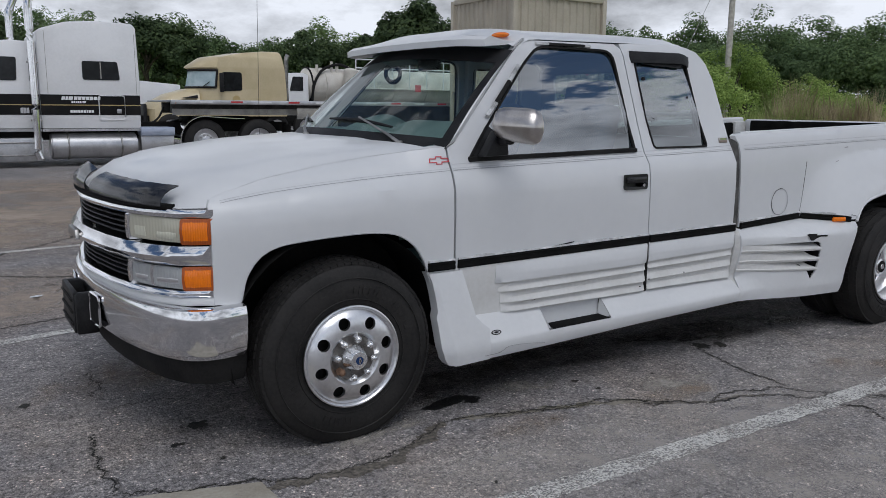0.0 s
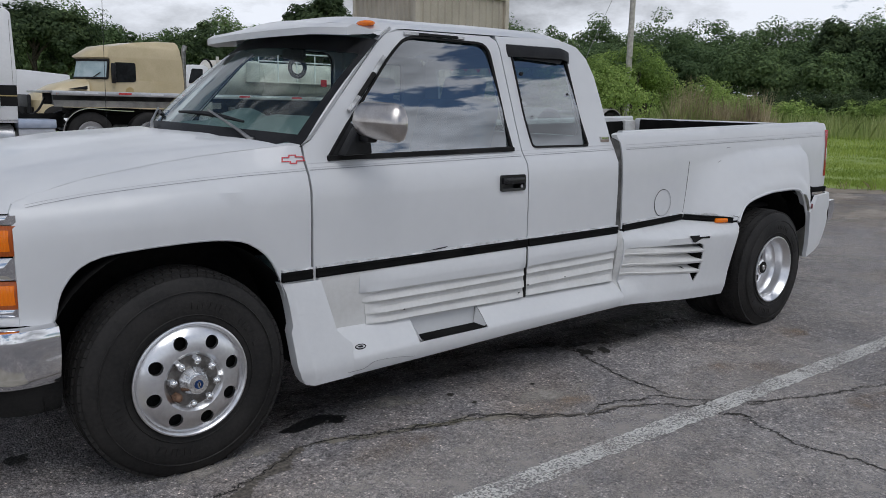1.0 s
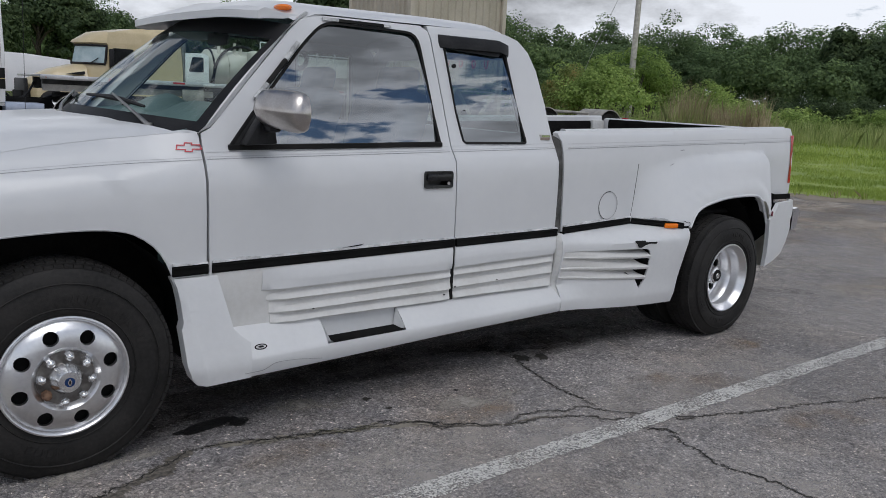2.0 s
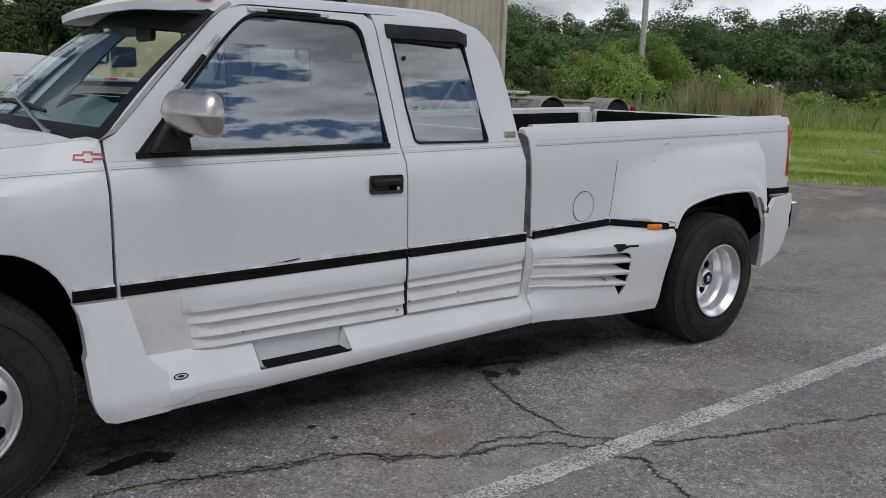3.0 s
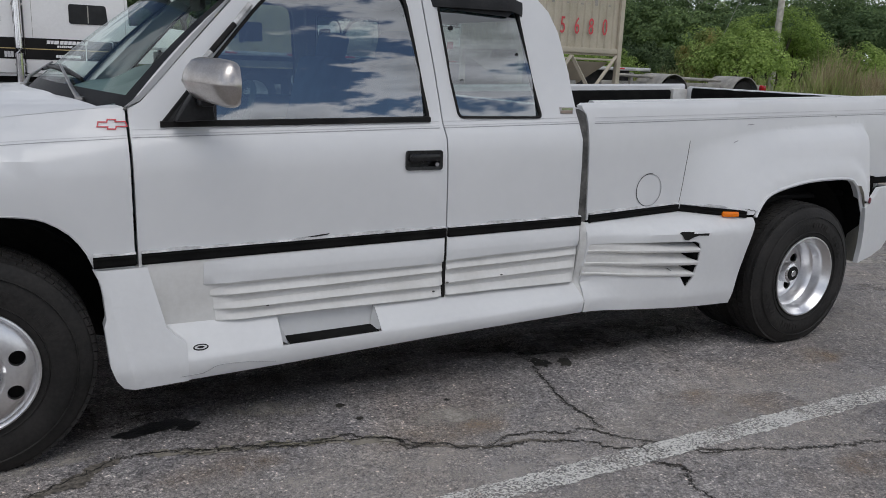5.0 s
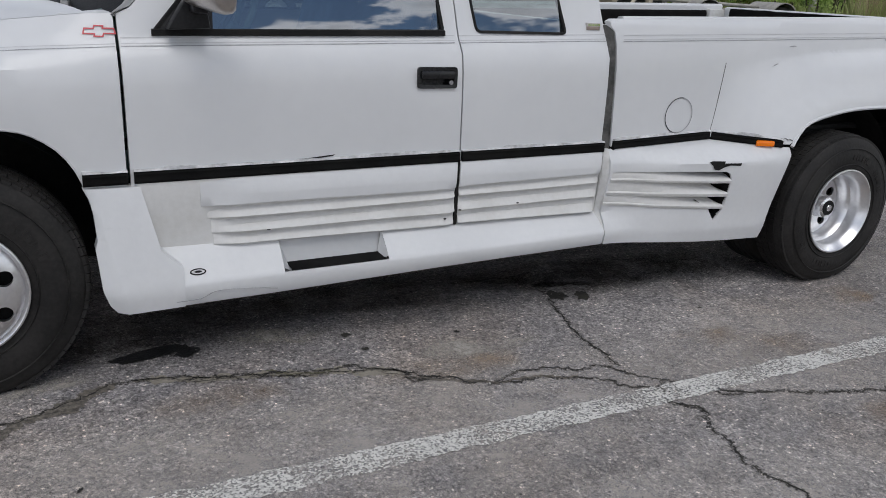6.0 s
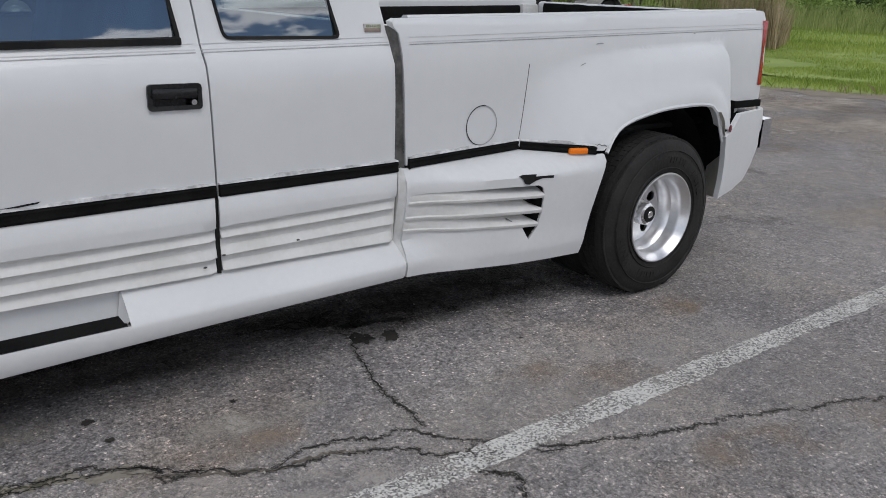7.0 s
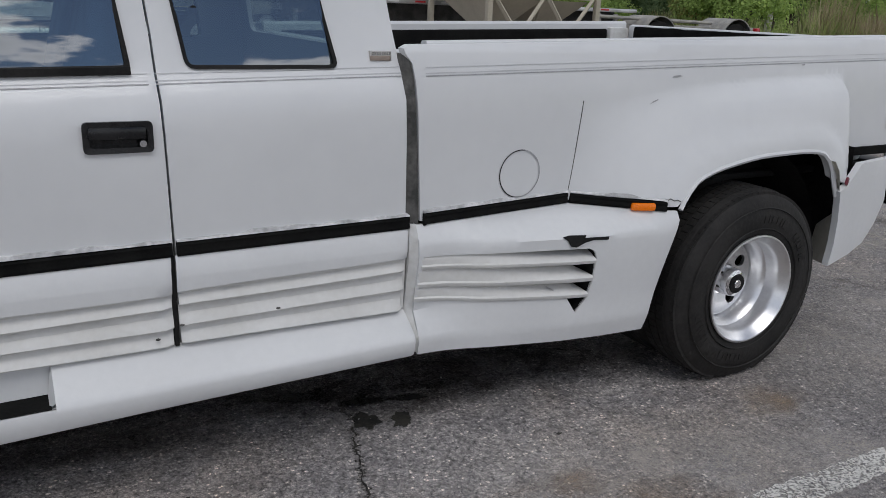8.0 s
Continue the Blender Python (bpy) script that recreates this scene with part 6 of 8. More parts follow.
def soft_stain(name, col, scale, lo, hi, rough=0.85, thins=True):
    """Stain whose cover breaks up into specks."""
    m, n, l, p = material(name)
    co, no, n2 = n.new("ShaderNodeTexCoord"), n.new("ShaderNodeTexNoise"), n.new("ShaderNodeTexNoise")
    no.inputs["Scale"].default_value, no.inputs["Detail"].default_value, no.inputs["Roughness"].default_value = scale, 8, 0.7
    n2.inputs["Scale"].default_value, n2.inputs["Detail"].default_value = 150, 3
    l.new(co.outputs["Object"], no.inputs["Vector"]), l.new(co.outputs["Object"], n2.inputs["Vector"])
    ad = n.new("ShaderNodeMath")
    ad.operation = "MULTIPLY_ADD"
    ad.inputs[1].default_value = 0.35
    l.new(n2.outputs["Fac"], ad.inputs[0]), l.new(no.outputs["Fac"], ad.inputs[2])
    mr = n.new("ShaderNodeMapRange")
    mr.inputs["From Min"].default_value, mr.inputs["From Max"].default_value = lo, hi
    l.new(ad.outputs[0], mr.inputs["Value"])
    tr, mx = n.new("ShaderNodeBsdfTransparent"), n.new("ShaderNodeMixShader")
    p.inputs["Base Color"].default_value = (*col, 1)
    p.inputs["Roughness"].default_value = rough
    cover = mr.outputs[0]
    if thins:
        # a stain thins out towards its rim
        at, mu = n.new("ShaderNodeAttribute"), n.new("ShaderNodeMath")
        at.attribute_name, mu.operation = "cover", "MULTIPLY"
        l.new(cover, mu.inputs[0]), l.new(at.outputs["Fac"], mu.inputs[1])
        cover = mu.outputs[0]
    l.new(cover, mx.inputs[0]), l.new(tr.outputs[0], mx.inputs[1]), l.new(p.outputs[0], mx.inputs[2])
    l.new(mx.outputs[0], n["Material Output"].inputs["Surface"])
    return m


M["crumble"] = soft_stain("crumbled_edge", (0.035, 0.032, 0.027), 70, 0.66, 0.80, thins=False)


def crack(pts, w, seed, mat="crackfill", rough=0.022, z=0.003, name="pavement_crack", label="jagged open crack in asphalt"):
    """A ragged ribbon along a bent line: it jogs round the stones, opens and closes."""
    rnd = random.Random(seed)
    path = smooth_path([(x, y, 0) for x, y in pts], 0.006)
    nz = lambda i, s: noise.noise(Vector((i * s, seed * 3.7, 0.5)))
    lf, rt = [], []
    jog = 0.0
    for i, p in enumerate(path):
        d = path[min(i + 1, len(path) - 1)] - path[max(i - 1, 0)]
        q = Vector((-d.y, d.x, 0)).normalized()
        if rnd.random() < 0.42:
            jog = 0.6 * jog + rnd.uniform(-0.011, 0.011)
        off = rough * (nz(i, 0.05) + 0.5 * nz(i, 0.16)) + jog
        ww = (0.64 if w < 0.02 else 0.8) * w * (0.22 + 0.75 * max(0.0, nz(i + 90, 0.11) + 0.25) + rnd.uniform(0, 0.45)) * min(1, i / 12 + 0.15, (len(path) - 1 - i) / 12 + 0.15)
        lf.append(Vector((p.x, p.y, z)) + q * (off + ww / 2))
        rt.append(Vector((p.x, p.y, z)) + q * (off - ww / 2))
    bm = bmesh.new()
    rings(bm, [lf, rt])
    if mat == "crackfill":
        # crumbs broken from the edges
        wide = [[p + (p - q).normalized() * (0.005 + 0.45 * w) for p, q in zip(a, b)] for a, b in ((lf, rt), (rt, lf))]
        b2 = bmesh.new()
        rings(b2, [[Vector((p.x, p.y, z - 0.0012)) for p in lp] for lp in wide])
        tagged(part("crack_crumbs", b2, M["crumble"]), "dark crumbs along a crack", "crack", kind="structure")
    return tagged(part(name, bm, M[mat]), label, "crack", kind="structure")


MAIN = [(0.44, -0.06), (0.76, -0.13), (1.06, -0.21), (1.30, -0.27), (1.50, -0.40), (1.70, -0.53)]
crack(MAIN, 0.014, 1)
crack([(0.62, -0.11), (0.90, -0.20), (1.17, -0.26), (1.40, -0.32), (1.45, -0.42), (1.56, -0.43)], 0.008, 2)
crack([(1.70, -0.53), (1.91, -0.50), (2.05, -0.57), (2.20, -0.61), (2.34, -0.77), (2.57, -0.97)], 0.011, 3)
crack([(1.70, -0.54), (1.90, -0.58), (2.08, -0.67), (2.17, -0.76), (2.28, -0.83)], 0.011, 4)
crack([(2.42, 0.16), (2.33, -0.08), (2.28, -0.26), (2.27, -0.46), (2.25, -0.61)], 0.016, 5)
crack([(2.28, -0.83), (2.57, -0.97), (2.83, -1.06), (3.08, -1.13), (3.34, -1.21), (3.74, -1.38), (4.6, -1.70)], 0.012, 6)
crack([(2.28, -0.83), (2.25, -0.93), (2.31, -1.01), (2.26, -1.10), (2.24, -1.23), (2.20, -1.38), (2.28, -1.7)], 0.013, 7)
crack([(-0.95, 0.62), (-0.97, 0.42), (-0.98, 0.22), (-0.97, -0.02)], 0.014, 8)
crack([(-0.84, 1.50), (-0.82, 1.32), (-0.84, 1.20), (-0.86, 1.10)], 0.012, 9)
crack([(-0.97, -0.02), (-0.79, -0.078), (-0.60, -0.14), (-0.43, -0.20)], 0.016, 10)
crack([(-0.85, 0.91), (-0.65, 0.90), (-0.47, 0.85)], 0.007, 11)
crack([(-0.47, -0.27), (-0.35, -0.275), (-0.15, -0.30), (0.02, -0.295), (0.14, -0.255), (0.25, -0.19), (0.34, -0.125), (0.45, -0.07)], 0.105, 12, "rubble", 0.03, 0.0025, "crumbled_joint", "crumbled rubble along a pavement joint")
crack([(-0.44, -0.205), (-0.35, -0.245), (-0.07, -0.275), (0.13, -0.24), (0.30, -0.145), (0.44, -0.068)], 0.013, 13)
crack([(0.95, -0.17), (1.06, -0.22), (1.20, -0.25)], 0.026, 14, "moss", 0.01, 0.0024, "crack_moss", "green moss in a pavement crack")
crack([(0.50, -0.07), (0.78, -0.15), (1.02, -0.215), (1.22, -0.262), (1.44, -0.36)], 0.075, 16, "siltfill", 0.012, 0.0018, "silted_joint", "tan silt between two cracks")
crack([(1.35, -0.31), (1.52, -0.45), (1.75, -0.56), (2.05, -0.62)], 0.022, 15, "rubble", 0.02, 0.0022, "crumbled_joint", "crumbled edge along a crack")

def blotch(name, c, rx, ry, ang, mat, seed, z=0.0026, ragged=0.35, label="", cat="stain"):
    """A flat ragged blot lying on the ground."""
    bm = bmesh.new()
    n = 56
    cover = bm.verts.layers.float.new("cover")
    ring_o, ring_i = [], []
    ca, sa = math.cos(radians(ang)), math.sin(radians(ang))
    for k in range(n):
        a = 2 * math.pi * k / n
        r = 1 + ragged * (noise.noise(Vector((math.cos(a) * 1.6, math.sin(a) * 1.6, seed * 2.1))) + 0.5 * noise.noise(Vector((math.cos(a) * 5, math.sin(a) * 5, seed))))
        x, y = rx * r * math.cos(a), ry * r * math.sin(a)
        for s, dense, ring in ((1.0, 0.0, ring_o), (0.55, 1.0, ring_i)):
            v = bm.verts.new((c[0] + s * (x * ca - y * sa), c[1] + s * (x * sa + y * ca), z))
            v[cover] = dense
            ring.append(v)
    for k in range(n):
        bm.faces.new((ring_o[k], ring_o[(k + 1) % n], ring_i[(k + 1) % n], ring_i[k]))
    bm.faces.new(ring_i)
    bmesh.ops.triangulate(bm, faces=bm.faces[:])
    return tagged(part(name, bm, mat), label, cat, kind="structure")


M["oil"] = surface("wet_oil", (0.005, 0.005, 0.006), (0.010, 0.010, 0.011), rough=0.45, scale=20, fine=110, bump=0.35)
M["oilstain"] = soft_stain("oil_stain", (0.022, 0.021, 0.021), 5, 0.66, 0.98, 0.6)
M["dust"] = soft_stain("pale_dust", (0.40, 0.37, 0.33), 5, 0.60, 0.84)
M["rustdust"] = soft_stain("rusty_dust", (0.33, 0.255, 0.19), 3, 0.62, 0.95)
M["concrete"] = surface("pale_patch", (0.30, 0.27, 0.22), (0.40, 0.37, 0.31), rough=0.9, scale=5, fine=70, bump=0.3)
blotch("oil_puddle", (0.60, 0.128), 0.135, 0.040, 8, M["oil"], 3, 0.0045, 0.35, "black wet oil puddle on asphalt", "puddle")
for c, r, s in (((0.72, 0.10), 0.055, 4), ((0.50, 0.10), 0.05, 5), ((-0.66, 0.31), 0.030, 6), ((-0.52, 0.48), 0.045, 7), ((-0.53, 0.08), 0.016, 8), ((1.34, 0.03), 0.022, 9), ((1.79, -0.10), 0.013, 10), ((1.37, -0.12), 0.016, 11), ((3.01, -0.26), 0.010, 12), ((-1.16, 1.14), 0.03, 13), ((0.30, -0.68), 0.010, 14), ((2.56, 0.06), 0.05, 20), ((2.44, 0.10), 0.06, 21)):
    blotch("oil_drop", c, r, r * 0.7, 30 * s, M["oil"] if s < 6 else M["crackfill"], s, 0.0042, 0.6, "dark oil spot on asphalt")
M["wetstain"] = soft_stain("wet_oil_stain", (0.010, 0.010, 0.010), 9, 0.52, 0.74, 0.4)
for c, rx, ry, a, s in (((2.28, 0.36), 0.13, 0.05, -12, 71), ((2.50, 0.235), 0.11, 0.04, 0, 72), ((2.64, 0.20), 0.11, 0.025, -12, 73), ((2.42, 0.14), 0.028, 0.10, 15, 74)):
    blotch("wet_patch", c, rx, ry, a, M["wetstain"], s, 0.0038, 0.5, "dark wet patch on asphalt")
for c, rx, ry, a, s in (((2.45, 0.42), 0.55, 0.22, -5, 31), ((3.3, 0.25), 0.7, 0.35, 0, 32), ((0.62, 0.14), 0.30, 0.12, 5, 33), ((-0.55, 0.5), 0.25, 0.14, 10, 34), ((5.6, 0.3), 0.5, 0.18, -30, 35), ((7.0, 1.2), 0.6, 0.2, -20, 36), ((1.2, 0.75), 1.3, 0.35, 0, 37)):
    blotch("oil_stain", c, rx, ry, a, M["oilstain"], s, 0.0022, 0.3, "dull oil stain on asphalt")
for c, rx, ry, a, s in (((1.05, 0.13), 0.27, 0.11, -20, 41), ((1.75, -0.25), 0.35, 0.10, 0, 42), ((0.02, -0.03), 0.40, 0.075, 6, 43), ((6.5, 0.9), 1.2, 0.3, -30, 44), ((9.0, 2.5), 2.0, 0.5, -20, 45)):
    blotch("dust_patch", c, rx, ry, a, M["dust"], s, 0.0019, 0.3, "pale dusty patch on asphalt")
for c, rx, ry, a, s in (((-0.75, 1.35), 0.75, 0.28, 20, 51), ((2.75, -0.52), 0.22, 0.10, 0, 52), ((3.9, -0.42), 0.16, 0.09, 10, 53), ((3.55, -1.45), 0.35, 0.16, -20, 54), ((7.5, 2.2), 1.6, 0.5, -30, 55), ((12.0, 4.0), 2.2, 0.8, -60, 56), ((3.0, 11.5), 7.0, 2.6, 5, 57)):
    blotch("rust_patch", c, rx, ry, a, M["rustdust"], s, 0.0016, 0.3, "rusty brown dirt on asphalt")
M["browndirt"] = soft_stain("washed_brown_dirt", (0.44, 0.355, 0.28), 0.8, 0.48, 0.90)
M["palesand"] = soft_stain("pale_washed_sand", (0.44, 0.385, 0.32), 1.3, 0.50, 0.86)
for c, rx, ry, a, s in (((11.8, 1.2), 3.6, 2.4, 10, 91), ((12.6, 4.2), 2.6, 2.0, 30, 92), ((8.2, -0.6), 2.2, 0.7, -15, 93)):
    blotch("sand_wash", c, rx, ry, a, M["palesand"], s, 0.0015, 0.35, "pale sand washed over the asphalt")
M["finegrit"] = soft_stain("fine_tan_grit", (0.55, 0.505, 0.46), 5.0, 0.42, 1.30)
for c, rx, ry, a, s in (((1.3, -0.72), 1.9, 0.55, 0, 94), ((3.3, -0.85), 1.5, 0.65, -10, 95), ((5.6, -0.2), 1.7, 1.2, -12, 96), ((1.6, -1.5), 1.6, 0.6, 0, 97), ((7.6, 0.9), 2.4, 1.2, -20, 98), ((4.6, -1.9), 1.8, 0.8, -20, 99)):
    blotch("grit_wash", c, rx, ry, a, M["finegrit"], s, 0.0011, 0.3, "fine tan grit worked into the asphalt")
# long dark brown blotches on the ground below the pickup's near side
M["darkbrown"] = soft_stain("dark_brown_cover", (0.036, 0.028, 0.024), 6, 0.46, 0.92, 0.55)
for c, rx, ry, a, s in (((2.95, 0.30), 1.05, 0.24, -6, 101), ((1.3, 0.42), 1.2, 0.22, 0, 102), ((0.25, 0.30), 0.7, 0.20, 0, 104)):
    blotch("dark_brown_blotch", c, rx, ry, a, M["darkbrown"], s, 0.0021, 0.4, "dark brown blotch on asphalt")
for c, rx, ry, a, s in (((3.95, -0.37), 0.20, 0.11, 5, 103), ((3.07, -0.72), 0.24, 0.13, 0, 105), ((3.08, -1.31), 0.30, 0.14, -20, 106), ((1.66, -0.37), 0.34, 0.10, 0, 107), ((0.75, -0.30), 0.30, 0.10, 0, 108), ((-0.1, 1.6), 0.9, 0.4, 15, 109)):
    blotch("rust_patch", c, rx, ry, a, M["rustdust"], s, 0.0017, 0.35, "rusty brown dirt on asphalt")
crack([(1.39, -0.30), (1.45, -0.41), (1.54, -0.445)], 0.009, 41)
crack([(2.24, -0.92), (2.31, -0.985), (2.30, -1.03), (2.255, -1.06)], 0.010, 42)
crack([(2.325, -0.77), (2.25, -0.85), (2.235, -0.92)], 0.013, 43)
crack([(0.66, -0.14), (0.83, -0.165), (0.99, -0.205), (1.10, -0.235)], 0.007, 44)
blotch("dirt_wash", (1.5, 10.0), 13.0, 5.2, 2, M["browndirt"], 81, 0.0013, 0.3, "washed-out brown dirt over the asphalt")
blotch("dirt_wash", (-2.6, 7.0), 5.0, 2.4, 8, M["browndirt"], 83, 0.00115, 0.3, "washed-out brown dirt over the asphalt")
blotch("dirt_wash", (-1.9, 3.6), 2.2, 1.2, 12, M["browndirt"], 84, 0.00125, 0.3, "washed-out brown dirt over the asphalt")
crack([(-3.4, 5.2), (-2.2, 4.7), (-1.5, 4.75), (-0.6, 4.2), (0.4, 3.8)], 0.030, 45)
crack([(-1.5, 4.75), (-0.9, 5.6), (-0.2, 6.4), (0.2, 7.6)], 0.030, 46)
crack([(-3.0, 2.6), (-2.0, 2.9), (-1.2, 2.7), (-0.5, 2.9)], 0.018, 47)
blotch("dirt_wash", (8.0, 3.4), 3.8, 1.5, -20, M["browndirt"], 82, 0.0012, 0.3, "washed-out brown dirt over the asphalt")
bm = bmesh.new()
f = bm.faces.new([bm.verts.new((x, y, 0.002)) for x, y in ((-1.02, -0.05), (-0.78, -0.10), (-0.59, -0.165), (-0.47, -0.20), (-0.46, -0.34), (-0.50, -0.75), (-1.25, -0.70), (-1.30, -0.15))])
tagged(part("pale_patch", bm, M["concrete"]), "pale concrete patch in the asphalt", "patch", kind="structure")
blotch("litter_scrap", (-0.86, 3.54), 0.05, 0.03, 20, M["kit"], 61, 0.006, 0.3, "flat scrap of white litter", "litter")
# loose grit round the crossing of the cracks
rnd = random.Random(77)
bm = bmesh.new()
for _ in range(420):
    t = rnd.random()
    base = rnd.choice(((2.28, -0.8), (1.5, -0.4), (0.2, -0.1), (1.1, 0.1), (2.4, 0.0), (3.9, -0.4), (3.2, -1.1), (-0.6, 0.3)))
    x, y = base[0] + rnd.gauss(0, 0.35), base[1] + rnd.gauss(0, 0.22)
    s = rnd.uniform(0.002, 0.006)
    box(bm, (x, y, s * 0.4), (s * 1.4, s, s), rot=pose(0, 0, 0, rnd.uniform(0, 40), rnd.uniform(0, 40), rnd.uniform(0, 360)))
tagged(part("grit", bm, surface("pale_grit", (0.18, 0.17, 0.16), (0.42, 0.40, 0.37), rough=0.9, scale=60, bump=0.0), angle=10), "loose pale grit on the asphalt", "grit", kind="stuff")

# ---- the lot behind: lorries, trailers, sand box ----
M["cream"] = surface("cream_lorry_paint", (0.56, 0.46, 0.27), (0.64, 0.53, 0.33), rough=0.32, scale=1.5, fine=20, bump=0.0, coat=0.3)
M["lorrywhite"] = surface("white_lorry_paint", (0.80, 0.80, 0.80), (0.86, 0.86, 0.86), rough=0.35, scale=1.5, fine=20, bump=0.0, coat=0.1)
M["lorryblack"] = surface("black_lorry_paint", (0.006, 0.006, 0.006), (0.012, 0.011, 0.011), rough=0.4, scale=2, bump=0.0, spec=0.2)
M["sandbox"] = surface("dull_beige_steel", (0.40, 0.36, 0.28), (0.52, 0.47, 0.38), rough=0.6, scale=2.2, fine=30, bump=0.1, amount=0.9)
M["greysteel"] = surface("weathered_grey_steel", (0.26, 0.25, 0.23), (0.40, 0.38, 0.34), rough=0.6, scale=4, fine=40, bump=0.15)
M["darksteel"] = surface("dark_chassis_steel", (0.035, 0.034, 0.033), (0.09, 0.086, 0.080), rough=0.6, scale=4, fine=40, bump=0.15)
M["ali"] = surface("dull_aluminium", (0.50, 0.50, 0.51), (0.66, 0.66, 0.67), rough=0.38, metal=0.9, scale=3, fine=40, bump=0.03)
M["tapered"] = surface("red_reflector_tape", (0.45, 0.02, 0.03), (0.55, 0.05, 0.05), rough=0.35, bump=0.0)
M["tapewhite"] = surface("white_reflector_tape", (0.70, 0.70, 0.70), (0.78, 0.78, 0.78), rough=0.35, bump=0.0)
M["gold"] = surface("gold_stripe_paint", (0.45, 0.33, 0.14), (0.52, 0.40, 0.19), rough=0.4, bump=0.0)
M["wood"] = surface("weathered_pole_wood", (0.40, 0.37, 0.34), (0.55, 0.52, 0.48), rough=0.85, scale=6, fine=60, bump=0.4)
M["tankwhite"] = surface("grimy_white_tank", (0.56, 0.52, 0.45), (0.78, 0.75, 0.69), rough=0.5, scale=1.6, fine=25, bump=0.05, amount=0.9)


def truck_wheel(parent, x, y, z, r=0.52, w=0.28, bright=True):
    """A lorry wheel whose outer face looks towards -y."""
    bm = lathe(bmesh.new(), [(r * 0.55, 0.03), (r * 0.62, 0.0), (r * 0.86, 0.0), (r * 0.97, 0.03), (r, 0.07), (r, w - 0.05), (r * 0.9, w), (r * 0.5, w)], (x, y, z), 36)
    t = part("wheel", bm, M["tyre"], parent, "black lorry tyre")
    bm = lathe(bmesh.new(), [(r * 0.58, 0.012), (r * 0.55, 0.03), (r * 0.50, 0.05), (r * 0.36, 0.055), (r * 0.33, 0.03), (r * 0.24, 0.028), (r * 0.22, 0.0), (r * 0.14, -0.02), (0.0, -0.022)], (x, y, z), 32)
    rim = part("rim", bm, M["ali"] if bright else M["steel"], t)
    bm = bmesh.new()
    for k in range(10):
        a = 2 * math.pi * k / 10
        cyl(bm, (x + r * 0.29 * math.cos(a), y + 0.03, z + r * 0.29 * math.sin(a)), (x + r * 0.29 * math.cos(a), y - 0.005, z + r * 0.29 * math.sin(a)), 0.018, seg=6)
    part("rim_nuts", bm, M["steel"], t)
    return t


def plate(poly, y, d=0.012):
    return prism(bmesh.new(), poly, y, y - d)


def bars(parent, x, z, y, widths, h, mat, gap=0.02, slant=0.0):
    """Writing too small to read: a row of plain bars."""
    for w in widths:
        bm = bmesh.new()
        prism(bm, [(x, z), (x + w, z), (x + w + slant, z + h), (x + slant, z + h)], y, y - 0.004)
        part("sign_bar", bm, M[mat], parent)
        x += w + gap


# white long-nosed tractor with black band
YS = 16.8
semi = thing("lorry_tractor", (1.6, YS + 1.2, 0), "white sleeper lorry tractor with black band, parked on the lot", "lorry")
bm = prism(bmesh.new(), [(0.70, 0.86), (2.80, 0.86), (2.83, 1.85), (2.79, 3.15), (2.70, 3.235), (1.9, 3.255), (1.3, 3.20), (0.78, 3.03), (0.70, 2.95)], YS + 0.02, YS + 2.40, 0.035)
sleeper = part("sleeper", bm, M["lorrywhite"], semi, "tall white sleeper")
bm = prism(bmesh.new(), [(-1.35, 0.86), (0.68, 0.86), (0.68, 2.74), (0.2, 2.77), (-0.55, 2.68), (-1.05, 1.80), (-1.35, 1.72)], YS + 0.10, YS + 2.30, 0.04)
cabp = part("cab", bm, M["lorrywhite"], semi)
bm = prism(bmesh.new(), [(-3.4, 0.75), (-1.3, 0.86), (-1.3, 1.72), (-3.2, 1.55), (-3.45, 1.40)], YS + 0.35, YS + 2.05, 0.08)
part("bonnet", bm, M["lorrywhite"], semi)
for x0, x1, y, host in ((-1.35, 0.69, YS + 0.10, cabp), (0.70, 2.81, YS + 0.02, sleeper)):
    part("black_band", plate([(x0, 1.165), (x1, 1.165), (x1, 1.614), (x0, 1.614)], y, 0.008), M["lorryblack"], host, "glossy black band")
    part("gold_line", plate([(x0, 1.375), (x1, 1.375), (x1, 1.395), (x0, 1.395)], y - 0.008, 0.005), M["gold"], host)
    part("sill_trim", plate([(x0, 0.80), (x1, 0.80), (x1, 0.855), (x0, 0.855)], y, 0.02), M["ali"], host)
for poly, host, y in ((rounded([(1.612, 1.965), (2.368, 1.965), (2.33, 2.353), (1.612, 2.353)], 0.05), sleeper, YS + 0.02), (rounded([(-0.62, 1.92), (0.25, 1.92), (0.27, 2.39), (-0.42, 2.39)], 0.05), cabp, YS + 0.10)):
    bm = prism(bmesh.new(), [(p[0] + (p[0] - 1.99 if host is sleeper else p[0] + 0.15) * 0.05, p[1] + (p[1] - 2.16) * 0.07) for p in poly], y + 0.01, y - 0.014)
    w = part("window", bm, M["black"], host, "dark window")
    part("pane", prism(bmesh.new(), [(p[0], p[1]) for p in poly], y - 0.014, y - 0.018), M["farglass"], w)
    xm = sum(p[0] for p in poly) / len(poly)
    part("window_bar", plate([(xm - 0.012, 1.975), (xm + 0.012, 1.975), (xm + 0.012, 2.345), (xm - 0.012, 2.345)], y - 0.018, 0.004), M["greysteel"], w)
